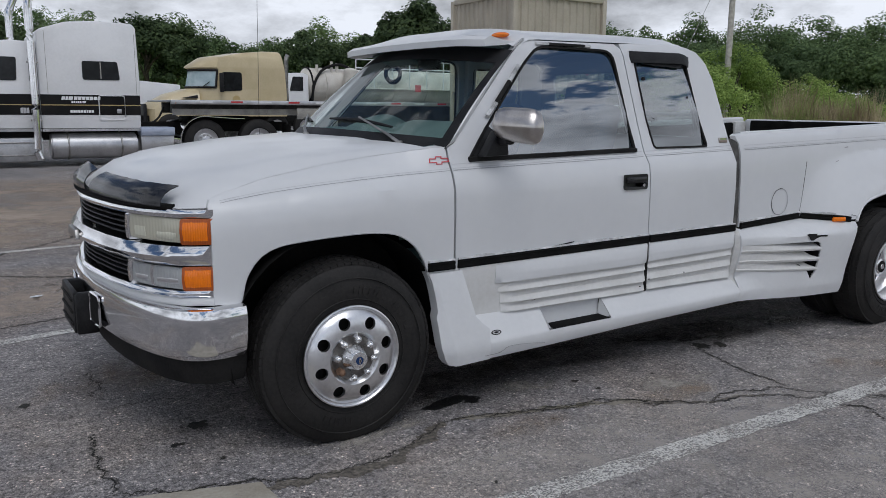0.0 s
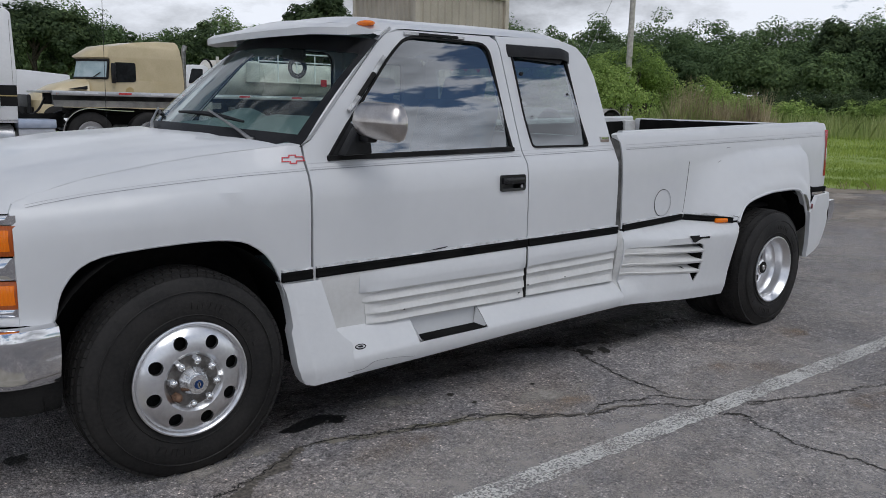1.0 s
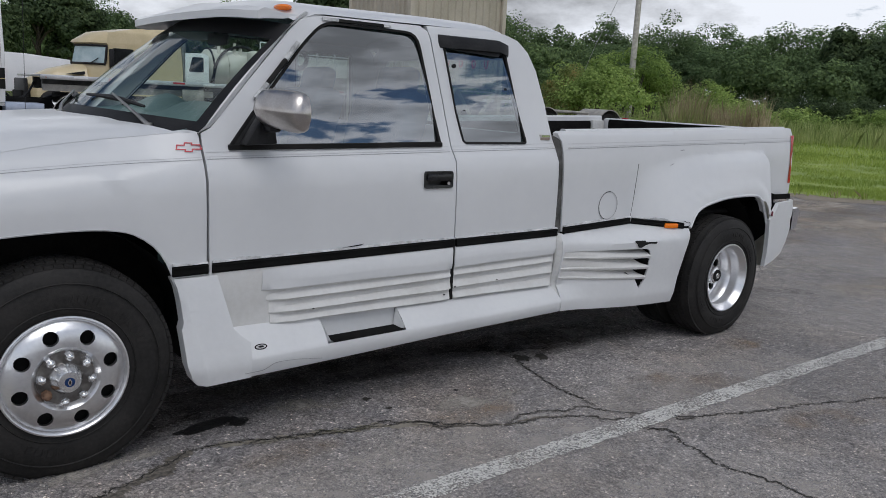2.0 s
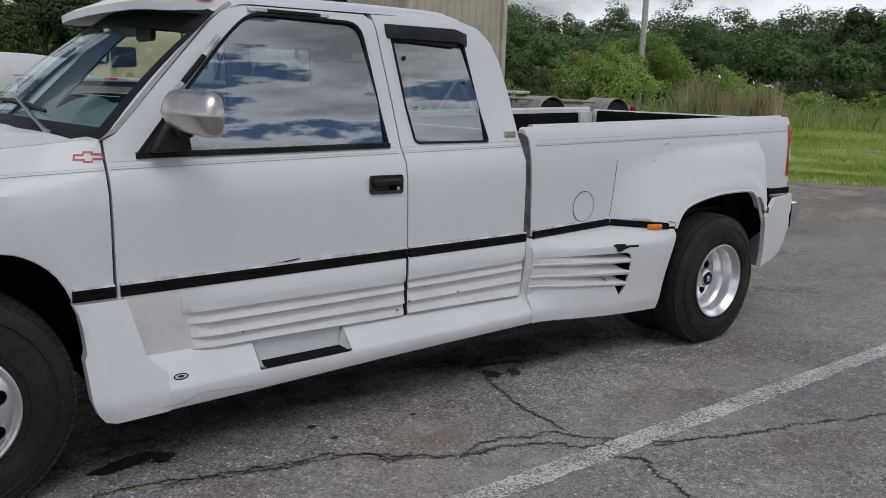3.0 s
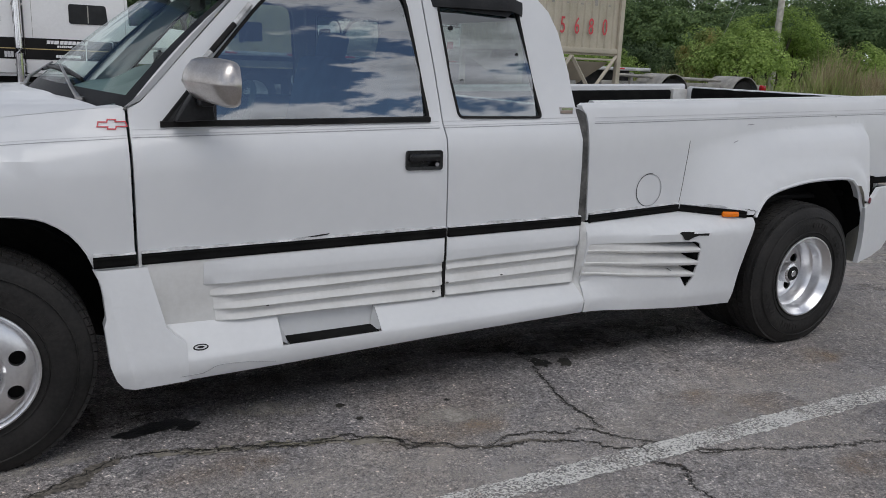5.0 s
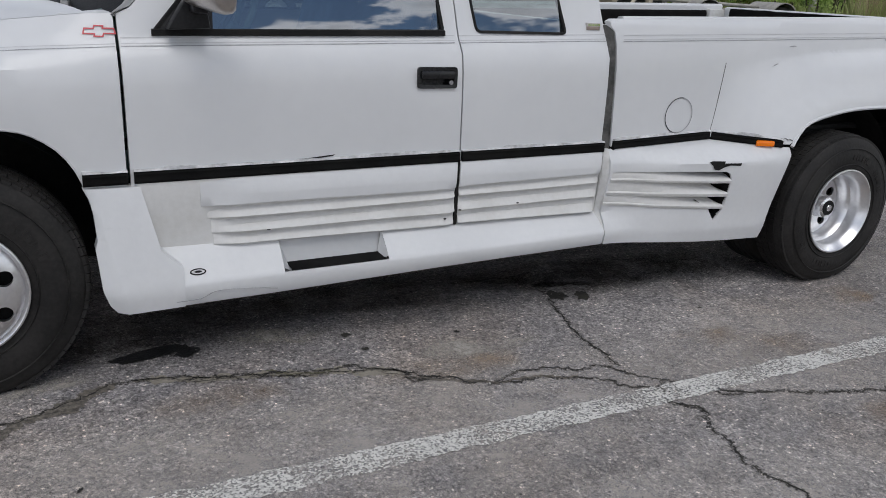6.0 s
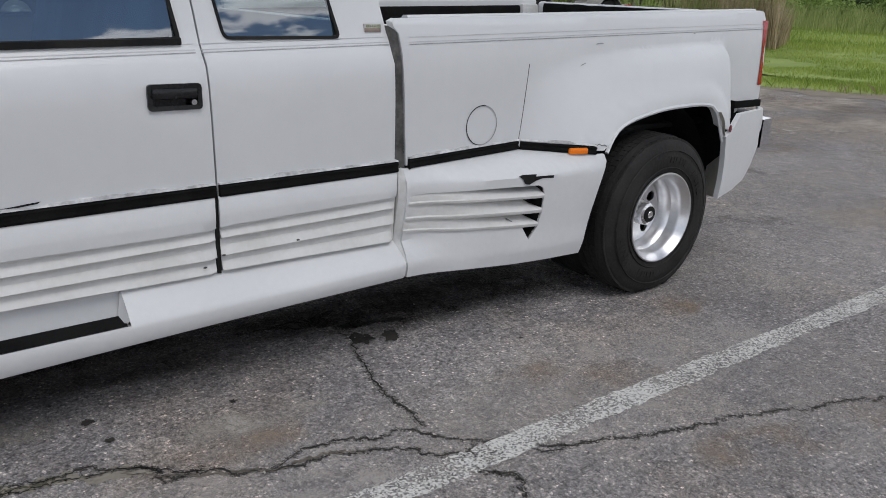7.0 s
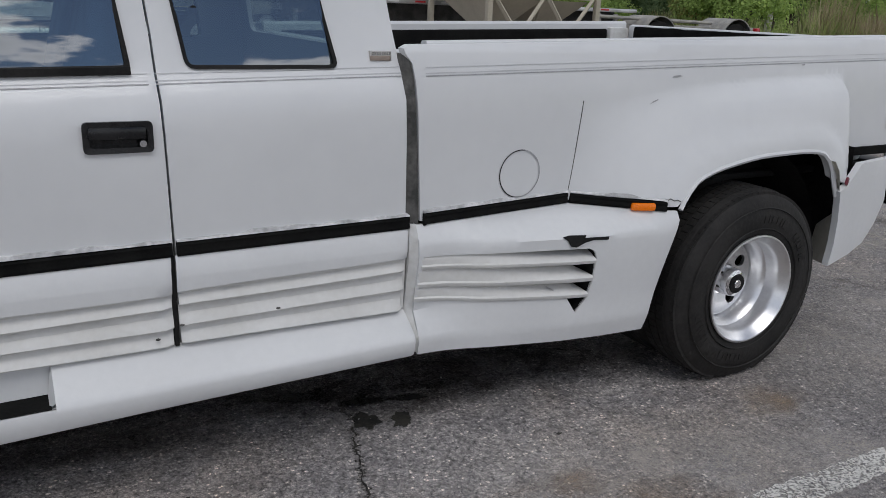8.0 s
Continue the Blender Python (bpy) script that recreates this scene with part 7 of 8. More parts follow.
# hatch and writing on the band
bm = tube(bmesh.new(), [(p[0], YS - 0.004, p[1]) for p in (lambda r: r + r[:1])(rounded([(1.90, 1.06), (2.46, 1.06), (2.46, 1.60), (1.90, 1.60)], 0.05))], 0.012, 6)
hatch = part("hatch_rim", bm, M["lorrywhite"], sleeper)
part("hatch_latch", box(bmesh.new(), (2.33, YS - 0.006, 1.25), (0.10, 0.02, 0.10), 0.01), M["ali"], sleeper)
bars(sleeper, 1.12, 1.50, YS + 0.010, (0.07, 0.05, 0.09, 0.0, 0.07, 0.07, 0.07, 0.07, 0.07, 0.07, 0.06), 0.075, "lorrywhite", 0.012, 0.015)
bars(sleeper, 1.32, 1.43, YS + 0.010, (0.04, 0.03, 0.03, 0.03, 0.03, 0.02, 0.06), 0.045, "lorrywhite", 0.010, 0.012)
bars(sleeper, 1.29, 1.215, YS + 0.010, (0.05, 0.05, 0.03, 0.05, 0.05, 0.05, 0.03, 0.05, 0.05), 0.06, "lorrywhite", 0.010)
bars(cabp, 0.30, 1.20, YS + 0.092, (0.05, 0.06, 0.05), 0.12, "ali", 0.006)
for i in range(22):
    bm = ball(bmesh.new(), (0.75 + 0.096 * i, YS - 0.004, 0.828), 0.012, (1, 0.6, 1), 1)
    part("sill_lamp", bm, M["steel"], sleeper)
# seams of the sleeper skin
for x in (0.86, 2.74):
    part("seam", plate([(x, 1.62), (x + 0.008, 1.62), (x + 0.008, 3.0), (x, 3.0)], YS + 0.02, 0.003), M["greysteel"], sleeper)
# exhaust stacks with the bent tops
for x, y, z0 in ((0.58, YS - 0.10, 0.20), (0.42, YS + 2.5, 1.0)):
    bm = tube(bmesh.new(), smooth_path([(x + 0.03, y, z0), (x - 0.02, y, z0 + 0.15), (x, y, 1.0), (x, y, 3.35), (x + 0.03, y, 3.62), (x + 0.16, y, 3.95)], 0.12), 0.085, 18)
    st = part("exhaust_pipe", bm, M["chrome"], semi, "tall chrome exhaust stack")
    bm = bmesh.new()
    box(bm, (x + 0.01, y + 0.06, 1.05), (0.22, 0.10, 0.05), 0.01)
    box(bm, (x + 0.01, y + 0.06, 2.30), (0.22, 0.10, 0.05), 0.01)
    part("stack_clamp", bm, M["steel"], st)
# fuel tank, straps, steps, box
bm = cyl(bmesh.new(), (0.86, YS + 0.33, 0.46), (2.72, YS + 0.33, 0.46), 0.295, seg=40)
bmesh.ops.bevel(bm, geom=[e for e in bm.edges if len(e.link_faces) == 2 and max(len(f.verts) for f in e.link_faces) > 4], offset=0.03, segments=3, affect="EDGES")
tank = part("fuel_tank", bm, M["ali"], semi, "polished cylindrical fuel tank")
for x in (1.22, 2.36):
    bm = tube(bmesh.new(), [(x, YS + 0.33 + 0.302 * math.cos(a), 0.46 + 0.302 * math.sin(a)) for a in np.linspace(0, 2 * math.pi, 33)], 0.02, 6, caps=False)
    part("tank_strap", bm, M["steel"], tank)
bm = box(bmesh.new(), (0.15, YS + 0.25, 0.40), (1.1, 0.42, 0.52), 0.03)
part("battery_box", bm, M["ali"], semi, "aluminium step box")
for z in (0.28, 0.56):
    part("step", box(bmesh.new(), (0.15, YS + 0.02, z), (1.06, 0.05, 0.03), 0.008), M["steel"], semi)
part("tool_box", box(bmesh.new(), (3.17, YS + 0.30, 0.50), (0.76, 0.50, 0.36), 0.02), M["ali"], semi, "aluminium tool box")
part("deck_plate", box(bmesh.new(), (3.17, YS + 0.55, 0.78), (0.78, 1.2, 0.20), 0.02), surface("pale_blue_plate", (0.40, 0.46, 0.58), (0.50, 0.55, 0.66), rough=0.35, metal=0.5, bump=0.0), semi)
bm = bmesh.new()
for y in (YS + 0.75, YS + 1.65):
    box(bm, (1.9, y, 0.86), (9.6, 0.09, 0.24), 0.01)
box(bm, (1.2, YS + 1.2, 0.70), (4.6, 1.7, 0.2), 0.02)
box(bm, (4.9, YS + 1.2, 1.06), (1.6, 0.95, 0.14), 0.03)
part("frame", bm, M["void"], semi, "black frame rails")
for x in (4.33, 5.71, -2.35):
    truck_wheel(semi, x, YS + 0.05, 0.53, 0.53)
    truck_wheel(semi, x, YS + 2.1, 0.53, 0.53)
bm = bmesh.new()
arc = [(4.33 + 0.64 * math.cos(a), 0.55 + 0.60 * math.sin(a)) for a in np.linspace(math.pi * 1.03, math.pi * 0.42, 18)]
arc += [(4.95, 1.10), (5.30, 1.09)]
rings(bm, [[(x, y, z) for x, z in arc] for y in (YS - 0.02, YS + 0.62)])
shell(bm, 0.02)
part("quarter_fender", bm, M["chrome"], semi, "bright half fender")
part("mud_flap", box(bmesh.new(), (6.55, YS + 0.35, 0.55), (0.02, 0.6, 0.75)), M["blackdull"], semi)
bm = tube(bmesh.new(), smooth_path([(2.82, YS + 1.1, 1.3), (3.1, YS + 1.0, 0.95), (3.4, YS + 1.0, 1.05), (3.6, YS + 1.1, 1.35)], 0.1), 0.025, 8)
part("air_hose", bm, M["black"], semi)

# aluminium flatbed coupled to it
flat = thing("flatbed_trailer", (11.0, YS + 1.2, 0), "long aluminium flatbed trailer with red and white tape", "trailer")
bm = bmesh.new()
box(bm, (11.0, YS + 1.22, 1.50), (15.0, 2.44, 0.05), 0.01)
part("deck", bm, M["ali"], flat)
part("side_rail", box(bmesh.new(), (11.0, YS, 1.475), (15.0, 0.06, 0.105), 0.01), M["ali"], flat, "aluminium side rail")
bm = bmesh.new()
for y in (YS + 0.75, YS + 1.65):
    prism(bm, [(3.7, 1.20), (7.6, 1.16), (8.6, 0.78), (18.3, 0.82), (18.3, 1.47), (3.7, 1.47)], y, y + 0.10)
part("main_beam", bm, M["darksteel"], flat)
part("inner_rail", box(bmesh.new(), (5.6, YS + 0.25, 1.24), (4.0, 0.10, 0.15), 0.01), M["greysteel"], flat)
for i in range(19):
    x = 4.35 + 0.76 * i
    part("reflector", box(bmesh.new(), (x, YS - 0.033, 1.485), (0.30, 0.006, 0.045)), M["tapered"] if i % 2 else M["tapewhite"], flat)
part("stake_plate", box(bmesh.new(), (7.0, YS + 0.02, 1.20), (0.55, 0.05, 0.28), 0.01), M["greysteel"], flat)
part("landing_gear", box(bmesh.new(), (8.0, YS + 0.45, 0.62), (0.14, 0.14, 1.2), 0.01), M["greysteel"], flat)
for x in (14.6, 15.9):
    truck_wheel(flat, x, YS + 0.05, 0.52, 0.52)
part("front_lamp", box(bmesh.new(), (3.62, YS - 0.01, 1.46), (0.07, 0.04, 0.07), 0.01), M["amber"], flat)

# cream tractor behind
YB = 29.0
cream = thing("lorry_tractor", (8.6, YB + 1.2, 0), "cream sleeper lorry tractor parked behind a flatbed", "lorry")


def plan_loft(levels, mat, name, parent, label="", bev=None):
    """Loft of plan outlines (equal counts) at rising heights."""
    b = bmesh.new()
    rings(b, [[(x, y, z) for x, y in pl] for z, pl in levels], closed=True, caps=True)
    return part(name, b, M[mat], parent, label)


def cab_plan(x0, x1, dx=0.0, inset=0.0, ch=0.95):
    return [(x1, YB + inset), (x0 + ch, YB + inset), (x0 + 0.28, YB + 0.45 + inset), (x0, YB + 1.2), (x0 + 0.28, YB + 1.95 - inset), (x0 + ch, YB + 2.4 - inset), (x1, YB + 2.4 - inset)]


plan_loft([(0.95, cab_plan(7.45, 11.30)), (2.02, cab_plan(7.42, 11.30)), (2.10, cab_plan(7.48, 11.29)), (2.78, cab_plan(7.62, 11.24, ch=0.86)), (2.86, cab_plan(7.42, 11.23, ch=0.98)), (2.92, cab_plan(7.46, 11.22)), (3.27, cab_plan(8.0, 11.18, inset=0.08, ch=0.5)), (3.48, cab_plan(9.2, 11.14, inset=0.18, ch=0.3)), (3.58, cab_plan(10.2, 11.08, inset=0.35, ch=0.2))], "cream", "cab", cream, "cream cab and high sleeper")
b = bmesh.new()
rings(b, [[(8.34, YB - 0.004, 2.10), (7.74, YB + 0.43, 2.10), (7.47, YB + 1.2, 2.10)], [(8.42, YB - 0.004, 2.74), (7.86, YB + 0.43, 2.74), (7.60, YB + 1.2, 2.74)]])
for v in b.verts:
    v.co.x -= 0.02
# opaque pale blue: the sky's reflection is painted into the base colour
lorry_ws = part("windscreen", b, surface("lorry_screen_painted_sky", (0.34, 0.45, 0.48), (0.50, 0.60, 0.62), rough=0.05, scale=2, bump=0.0), cream, "windscreen painted pale as if reflecting the sky")
b = bmesh.new()
for p0, p1 in (((8.325, YB - 0.015, 2.10), (8.405, YB - 0.015, 2.76)), ((8.325, YB - 0.015, 2.09), (7.715, YB + 0.425, 2.09)), ((8.40, YB - 0.015, 2.76), (7.83, YB + 0.425, 2.76)), ((7.715, YB + 0.425, 2.09), (7.445, YB + 1.2, 2.09)), ((7.83, YB + 0.425, 2.76), (7.57, YB + 1.2, 2.76))):
    tube(b, [p0, p1], 0.045, 6)
part("screen_rubber", b, M["black"], lorry_ws, "black windscreen rubber")
part("wiper", tube(bmesh.new(), [(7.9, YB + 0.26, 2.12), (8.12, YB + 0.10, 2.30)], 0.018, 5), M["black"], lorry_ws)
part("door_window", plate(rounded([(8.52, 1.94), (9.40, 1.98), (9.40, 2.70), (8.60, 2.70)], 0.10), YB + 0.0, 0.02), M["farglass"], cream)
part("door_mirror", box(bmesh.new(), (8.52, YB - 0.18, 2.28), (0.16, 0.14, 0.75), 0.04), M["black"], cream)
plan_loft([(0.62, [(7.7, YB + 0.12), (6.0, YB + 0.22), (5.72, YB + 0.6), (5.66, YB + 1.2), (5.72, YB + 1.8), (6.0, YB + 2.18), (7.7, YB + 2.28)]), (1.22, [(7.7, YB + 0.12), (6.0, YB + 0.22), (5.70, YB + 0.6), (5.64, YB + 1.2), (5.70, YB + 1.8), (6.0, YB + 2.18), (7.7, YB + 2.28)]), (1.42, [(7.75, YB + 0.16), (6.15, YB + 0.30), (5.90, YB + 0.65), (5.80, YB + 1.2), (5.90, YB + 1.75), (6.15, YB + 2.10), (7.75, YB + 2.24)]), (1.80, [(7.75, YB + 0.28), (6.9, YB + 0.42), (6.6, YB + 0.75), (6.5, YB + 1.2), (6.6, YB + 1.65), (6.9, YB + 1.98), (7.75, YB + 2.12)]), (2.02, [(7.75, YB + 0.45), (7.5, YB + 0.55), (7.35, YB + 0.85), (7.3, YB + 1.2), (7.35, YB + 1.55), (7.5, YB + 1.85), (7.75, YB + 1.95)])], "cream", "bonnet", cream)
part("grille", box(bmesh.new(), (5.66, YB + 1.2, 1.02), (0.14, 1.75, 0.80), 0.05), M["black"], cream)
part("vent_slash", plate([(7.0, 1.66), (7.65, 1.78), (7.65, 1.66)], YB + 0.30, 0.14), M["black"], cream)
part("door_emblem", plate(circle(9.15, 1.62, 0.16, 20), YB, 0.012), M["gold"], cream)
part("chassis", box(bmesh.new(), (9.0, YB + 1.2, 0.75), (7.0, 1.5, 0.45), 0.03), M["void"], cream)
for x in (6.55, 10.9, 12.2):
    truck_wheel(cream, x, YB + 0.1, 0.52, 0.52)
part("exhaust_pipe", tube(bmesh.new(), [(11.55, YB + 0.6, 1.0), (11.55, YB + 0.6, 3.3), (11.62, YB + 0.6, 3.5)], 0.10, 12), M["steel"], cream)

# vacuum tanker beyond
YT = 34.0
tanker = thing("tanker_lorry", (17.5, YT + 1.2, 0), "grimy white vacuum tanker lorry with rails on top", "lorry")
bm = prism(bmesh.new(), [(13.0, 0.9), (14.45, 0.9), (14.45, 2.85), (14.2, 2.97), (13.5, 2.95), (13.05, 2.0)], YT, YT + 2.3, 0.06)
part("cab", bm, M["lorrywhite"], tanker)
part("cab_window", plate(rounded([(13.45, 2.1), (14.15, 2.1), (14.15, 2.78), (13.62, 2.78)], 0.06), YT, 0.02), M["farglass"], tanker)
bm = cyl(bmesh.new(), (14.8, YT + 1.2, 2.40), (23.5, YT + 1.2, 2.40), 0.86, seg=40)
tk = part("tank", bm, M["tankwhite"], tanker, "long white tank")
ball_bm = ball(bmesh.new(), (14.8, YT + 1.2, 2.40), 0.86, (0.3, 1, 1), 3)
part("tank_end", ball_bm, M["tankwhite"], tanker)
for x in (15.6, 17.5, 19.5, 21.5):
    bm = tube(bmesh.new(), [(x, YT + 1.2 + 0.875 * math.cos(a), 2.40 + 0.875 * math.sin(a)) for a in np.linspace(0, 2 * math.pi, 33)], 0.03, 6, caps=False)
    part("tank_hoop", bm, M["tankwhite"], tanker)
for x, h in ((15.2, 0.32), (16.0, 0.5), (16.3, 0.42), (16.9, 0.3)):
    part("tank_valve", cyl(bmesh.new(), (x, YT + 0.7, 3.0), (x, YT + 0.7, 3.1 + h), 0.09, 0.07, 12), M["tankwhite"], tanker)
bm = bmesh.new()
for x in np.arange(17.0, 23.4, 1.05):
    tube(bm, [(x, YT - 0.05, 2.2), (x, YT - 0.05, 3.75)], 0.035, 6)
for z in (3.72, 3.3):
    tube(bm, [(17.0, YT - 0.05, z), (23.3, YT - 0.05, z)], 0.035, 6)
part("guard_rail", bm, M["lorrywhite"], tanker, "white guard rail")
part("suction_hose", tube(bmesh.new(), smooth_path([(14.75, YT + 0.35, 1.5), (14.9, YT + 0.30, 2.5), (15.5, YT + 0.55, 3.2), (16.4, YT + 0.6, 3.45), (17.0, YT + 0.4, 3.2)], 0.15), 0.07, 10), M["blackdull"], tanker, "black suction hose")
pot = part("filter_pot", cyl(bmesh.new(), (16.7, YT - 0.02, 2.25), (16.7, YT - 0.02, 3.15), 0.34, seg=24), M["tankwhite"], tanker, "white filter pot")
part("pot_lid", ball(bmesh.new(), (16.7, YT - 0.02, 3.15), 0.34, (1, 1, 0.4), 2), M["tankwhite"], pot)
part("end_ring", tube(bmesh.new(), [(14.82, YT + 1.2 + 0.88 * math.cos(a), 2.40 + 0.88 * math.sin(a)) for a in np.linspace(0, 2 * math.pi, 33)], 0.05, 6, caps=False), M["blackdull"], tk)
part("catwalk", box(bmesh.new(), (20.1, YT + 0.1, 2.28), (6.6, 0.5, 0.07), 0.01), M["tankwhite"], tanker)
part("hose_ring", lathe(bmesh.new(), [(0.30, 0.0), (0.42, -0.08), (0.54, 0.0), (0.42, 0.08)], (19.1, YT - 0.12, 3.05), 28, closed=True), M["blackdull"], tanker, "coiled black hose")
part("chassis", box(bmesh.new(), (18.0, YT + 1.2, 1.05), (11.5, 1.6, 0.5), 0.03), M["greysteel"], tanker)
part("tool_tray", box(bmesh.new(), (19.5, YT + 0.15, 1.30), (6.0, 0.4, 0.40), 0.02), M["tankwhite"], tanker)
part("warning_sign", plate([(20.4, 2.15), (20.75, 2.15), (20.75, 2.5), (20.4, 2.5)], YT - 0.2, 0.01), M["tapered"], tanker)
for x in (13.6, 20.8, 22.1):
    truck_wheel(tanker, x, YT + 0.1, 0.52, 0.52, bright=False)

# white box trailer far behind
trl = thing("box_trailer", (6.5, 39.2, 0), "plain white box trailer", "trailer")
part("body", prism(bmesh.new(), [(3.0, 0.8), (9.3, 0.8), (9.3, 2.36), (7.4, 2.52), (3.0, 2.60)], 38.0, 40.4, 0.04), M["lorrywhite"], trl)
for x in (4.0, 5.2):
    truck_wheel(trl, x, 38.1, 0.5, 0.5, bright=False)

# beige sand box on legs
CX0, CX1, CY0, CY1 = 11.20, 14.24, 13.45, 16.20
bin_box = thing("sand_box", ((CX0 + CX1) / 2, (CY0 + CY1) / 2, 0), "beige corrugated steel sand box standing on legs", "container")
ZB, ZT = 1.95, 4.22
for name, a, b in (("front", (CX0, CY0), (CX1, CY0)), ("side", (CX0, CY1), (CX0, CY0)), ("side", (CX1, CY0), (CX1, CY1)), ("front", (CX1, CY1), (CX0, CY1))):
    bm = bmesh.new()
    n = 13
    a, b = Vector(a), Vector(b)
    d = (b - a).normalized()
    q = Vector((d.y, -d.x))
    pts = []
    for k in range(n):
        for f_, o in ((0.05, 0.0), (0.40, 0.0), (0.52, -0.035), (0.93, -0.035)):
            pts.append(a.lerp(b, (k + f_) / n) + q * o)
    rings(bm, [[(p.x, p.y, z) for p in pts] for z in (ZB, ZT)])
    part("corrugated_wall", bm, M["sandbox"], bin_box, angle=20)
for x in (CX0, CX1):
    for y in (CY0, CY1):
        part("corner_post", box(bmesh.new(), (x, y, (ZT + 0.07) / 2), (0.13, 0.13, ZT + 0.07), 0.01), M["sandbox"], bin_box)
for z in (ZT + 0.03, ZB - 0.06):
    for y in (CY0, CY1):
        part("rim_beam", box(bmesh.new(), ((CX0 + CX1) / 2, y - 0.0, z), (CX1 - CX0 - 0.13, 0.10, 0.13), 0.01), M["sandbox"], bin_box)
    for x in (CX0, CX1):
        part("rim_beam", box(bmesh.new(), (x, (CY0 + CY1) / 2, z), (0.10, CY1 - CY0 - 0.13, 0.13), 0.01), M["sandbox"], bin_box)
part("top", box(bmesh.new(), ((CX0 + CX1) / 2, (CY0 + CY1) / 2, ZT - 0.05), (CX1 - CX0 - 0.1, CY1 - CY0 - 0.1, 0.05)), M["sandbox"], bin_box)
bm = bmesh.new()
for z in (1.80, 1.68):
    box(bm, ((CX0 + CX1) / 2, CY0 + 0.03, z), (CX1 - CX0 - 0.2, 0.06, 0.05), 0.01)
part("rail", bm, M["sandbox"], bin_box)
for k in range(2):
    cx = CX0 + 0.85 + 1.35 * k
    bm = bmesh.new()
    r1 = [(cx - 0.66, CY0 + 0.12), (cx + 0.66, CY0 + 0.12), (cx + 0.66, CY1 - 0.12), (cx - 0.66, CY1 - 0.12)]
    r2 = [(cx - 0.18, CY0 + 1.2), (cx + 0.18, CY0 + 1.2), (cx + 0.18, CY1 - 1.2), (cx - 0.18, CY1 - 1.2)]
    rings(bm, [[(x, y, 1.62) for x, y in r1], [(x, y, 0.85) for x, y in r2], [(x, y, 0.70) for x, y in r2]], closed=True)
    part("hopper", bm, M["sandbox"], bin_box, "steel hopper funnel")
    part("hopper_gate", box(bmesh.new(), (cx, CY0 + 0.9, 1.02), (0.34, 0.22, 0.22), 0.02), M["steel"], bin_box)
for x0, x1 in ((CX1 - 0.03, CX1 - 0.72), (CX0 + 0.03, CX0 + 0.72), (CX0 + 1.55, CX0 + 0.95), (CX0 + 1.55, CX0 + 2.15)):
    bm = tube(bmesh.new(), [(x0, CY0, 1.80 if x0 in (CX1 - 0.03, CX0 + 0.03) else 1.75), (x1, CY0, 0.95)], 0.055, 4)
    part("brace", bm, M["sandbox"], bin_box)
part("skid", box(bmesh.new(), ((CX0 + CX1) / 2, CY0 + 0.1, 0.12), (CX1 - CX0 + 0.3, 0.25, 0.24), 0.02), M["sandbox"], bin_box)
part("skid", box(bmesh.new(), ((CX0 + CX1) / 2, CY1 - 0.1, 0.12), (CX1 - CX0 + 0.3, 0.25, 0.24), 0.02), M["sandbox"], bin_box)
# stencilled number in red, and a faded row of marks
for i, ch in enumerate("5680"):
    cu = bpy.data.curves.new("number", "FONT")
    cu.body, cu.size, cu.extrude, cu.align_x = ch, 0.56, 0.003, "CENTER"
    tmp = bpy.data.objects.new("number", cu)
    scene.collection.objects.link(tmp)
    me = bpy.data.meshes.new_from_object(tmp.evaluated_get(bpy.context.evaluated_depsgraph_get()))
    scene.collection.objects.unlink(tmp)
    bpy.data.objects.remove(tmp)
    me.materials.clear()
    me.materials.append(M["redpaint"])
    placed("painted_number", me, Matrix.Translation((CX1 - 1.85 + 0.44 * i, CY0 - 0.034, 2.28)) @ pose(0, 0, 0, 90, 0, 0) @ Matrix.Diagonal((0.62, 1, 1, 1)), bin_box, "red painted number")
for i in range(9):
    part("faded_mark", plate([(CX1 - 2.2 + 0.22 * i, 2.98 + 0.03 * (i % 2)), (CX1 - 2.12 + 0.22 * i, 2.98 + 0.03 * (i % 2)), (CX1 - 2.12 + 0.22 * i, 3.02 + 0.12 * (i == 6)), (CX1 - 2.2 + 0.22 * i, 3.02 + 0.12 * (i == 6))], CY0 - 0.002, 0.006), M["greysteel"], bin_box)

# low chassis trailer with round fenders
low = thing("chassis_trailer", (20.0, 16.6, 0), "grey steel chassis trailer with round fenders", "trailer")
ax = Vector((0.0, -1.0, 0))
for cx, cy in ((18.42, 15.9), (21.60, 15.9)):
    c = Vector((cx, cy, 0.72))
    side_v = Vector((-ax.y, ax.x, 0))
    bm = bmesh.new()
    loops = []
    for s in (-0.85, 0.30):
        loops.append([c + ax * s + side_v * (0.66 * math.cos(a)) + Vector((0, 0, 0.66 * math.sin(a))) for a in np.linspace(0, math.pi, 20)])
    rings(bm, loops)
    shell(bm, 0.03)
    part("round_fender", bm, M["greysteel"], low, "round grey steel fender")
    bm = bmesh.new()
    cyl(bm, c + ax * -0.8 + Vector((0, 0, -0.10)), c + ax * 0.22 + Vector((0, 0, -0.10)), 0.61, seg=32)
    wh = part("wheel", bm, M["tyre"], low)
bm = bmesh.new()
box(bm, (19.6, 16.3, 0.98), (7.0, 0.12, 0.28), 0.01)
box(bm, (20.0, 16.05, 1.02), (1.7, 0.10, 0.20), 0.01)
for x in (16.6, 17.2):
    box(bm, (x, 16.2, 1.1), (0.10, 0.10, 0.55), 0.01)
part("frame", bm, M["greysteel"], low)
part("side_lamp", box(bmesh.new(), (22.6, 15.75, 1.02), (0.22, 0.12, 0.20), 0.02), M["red"], low)
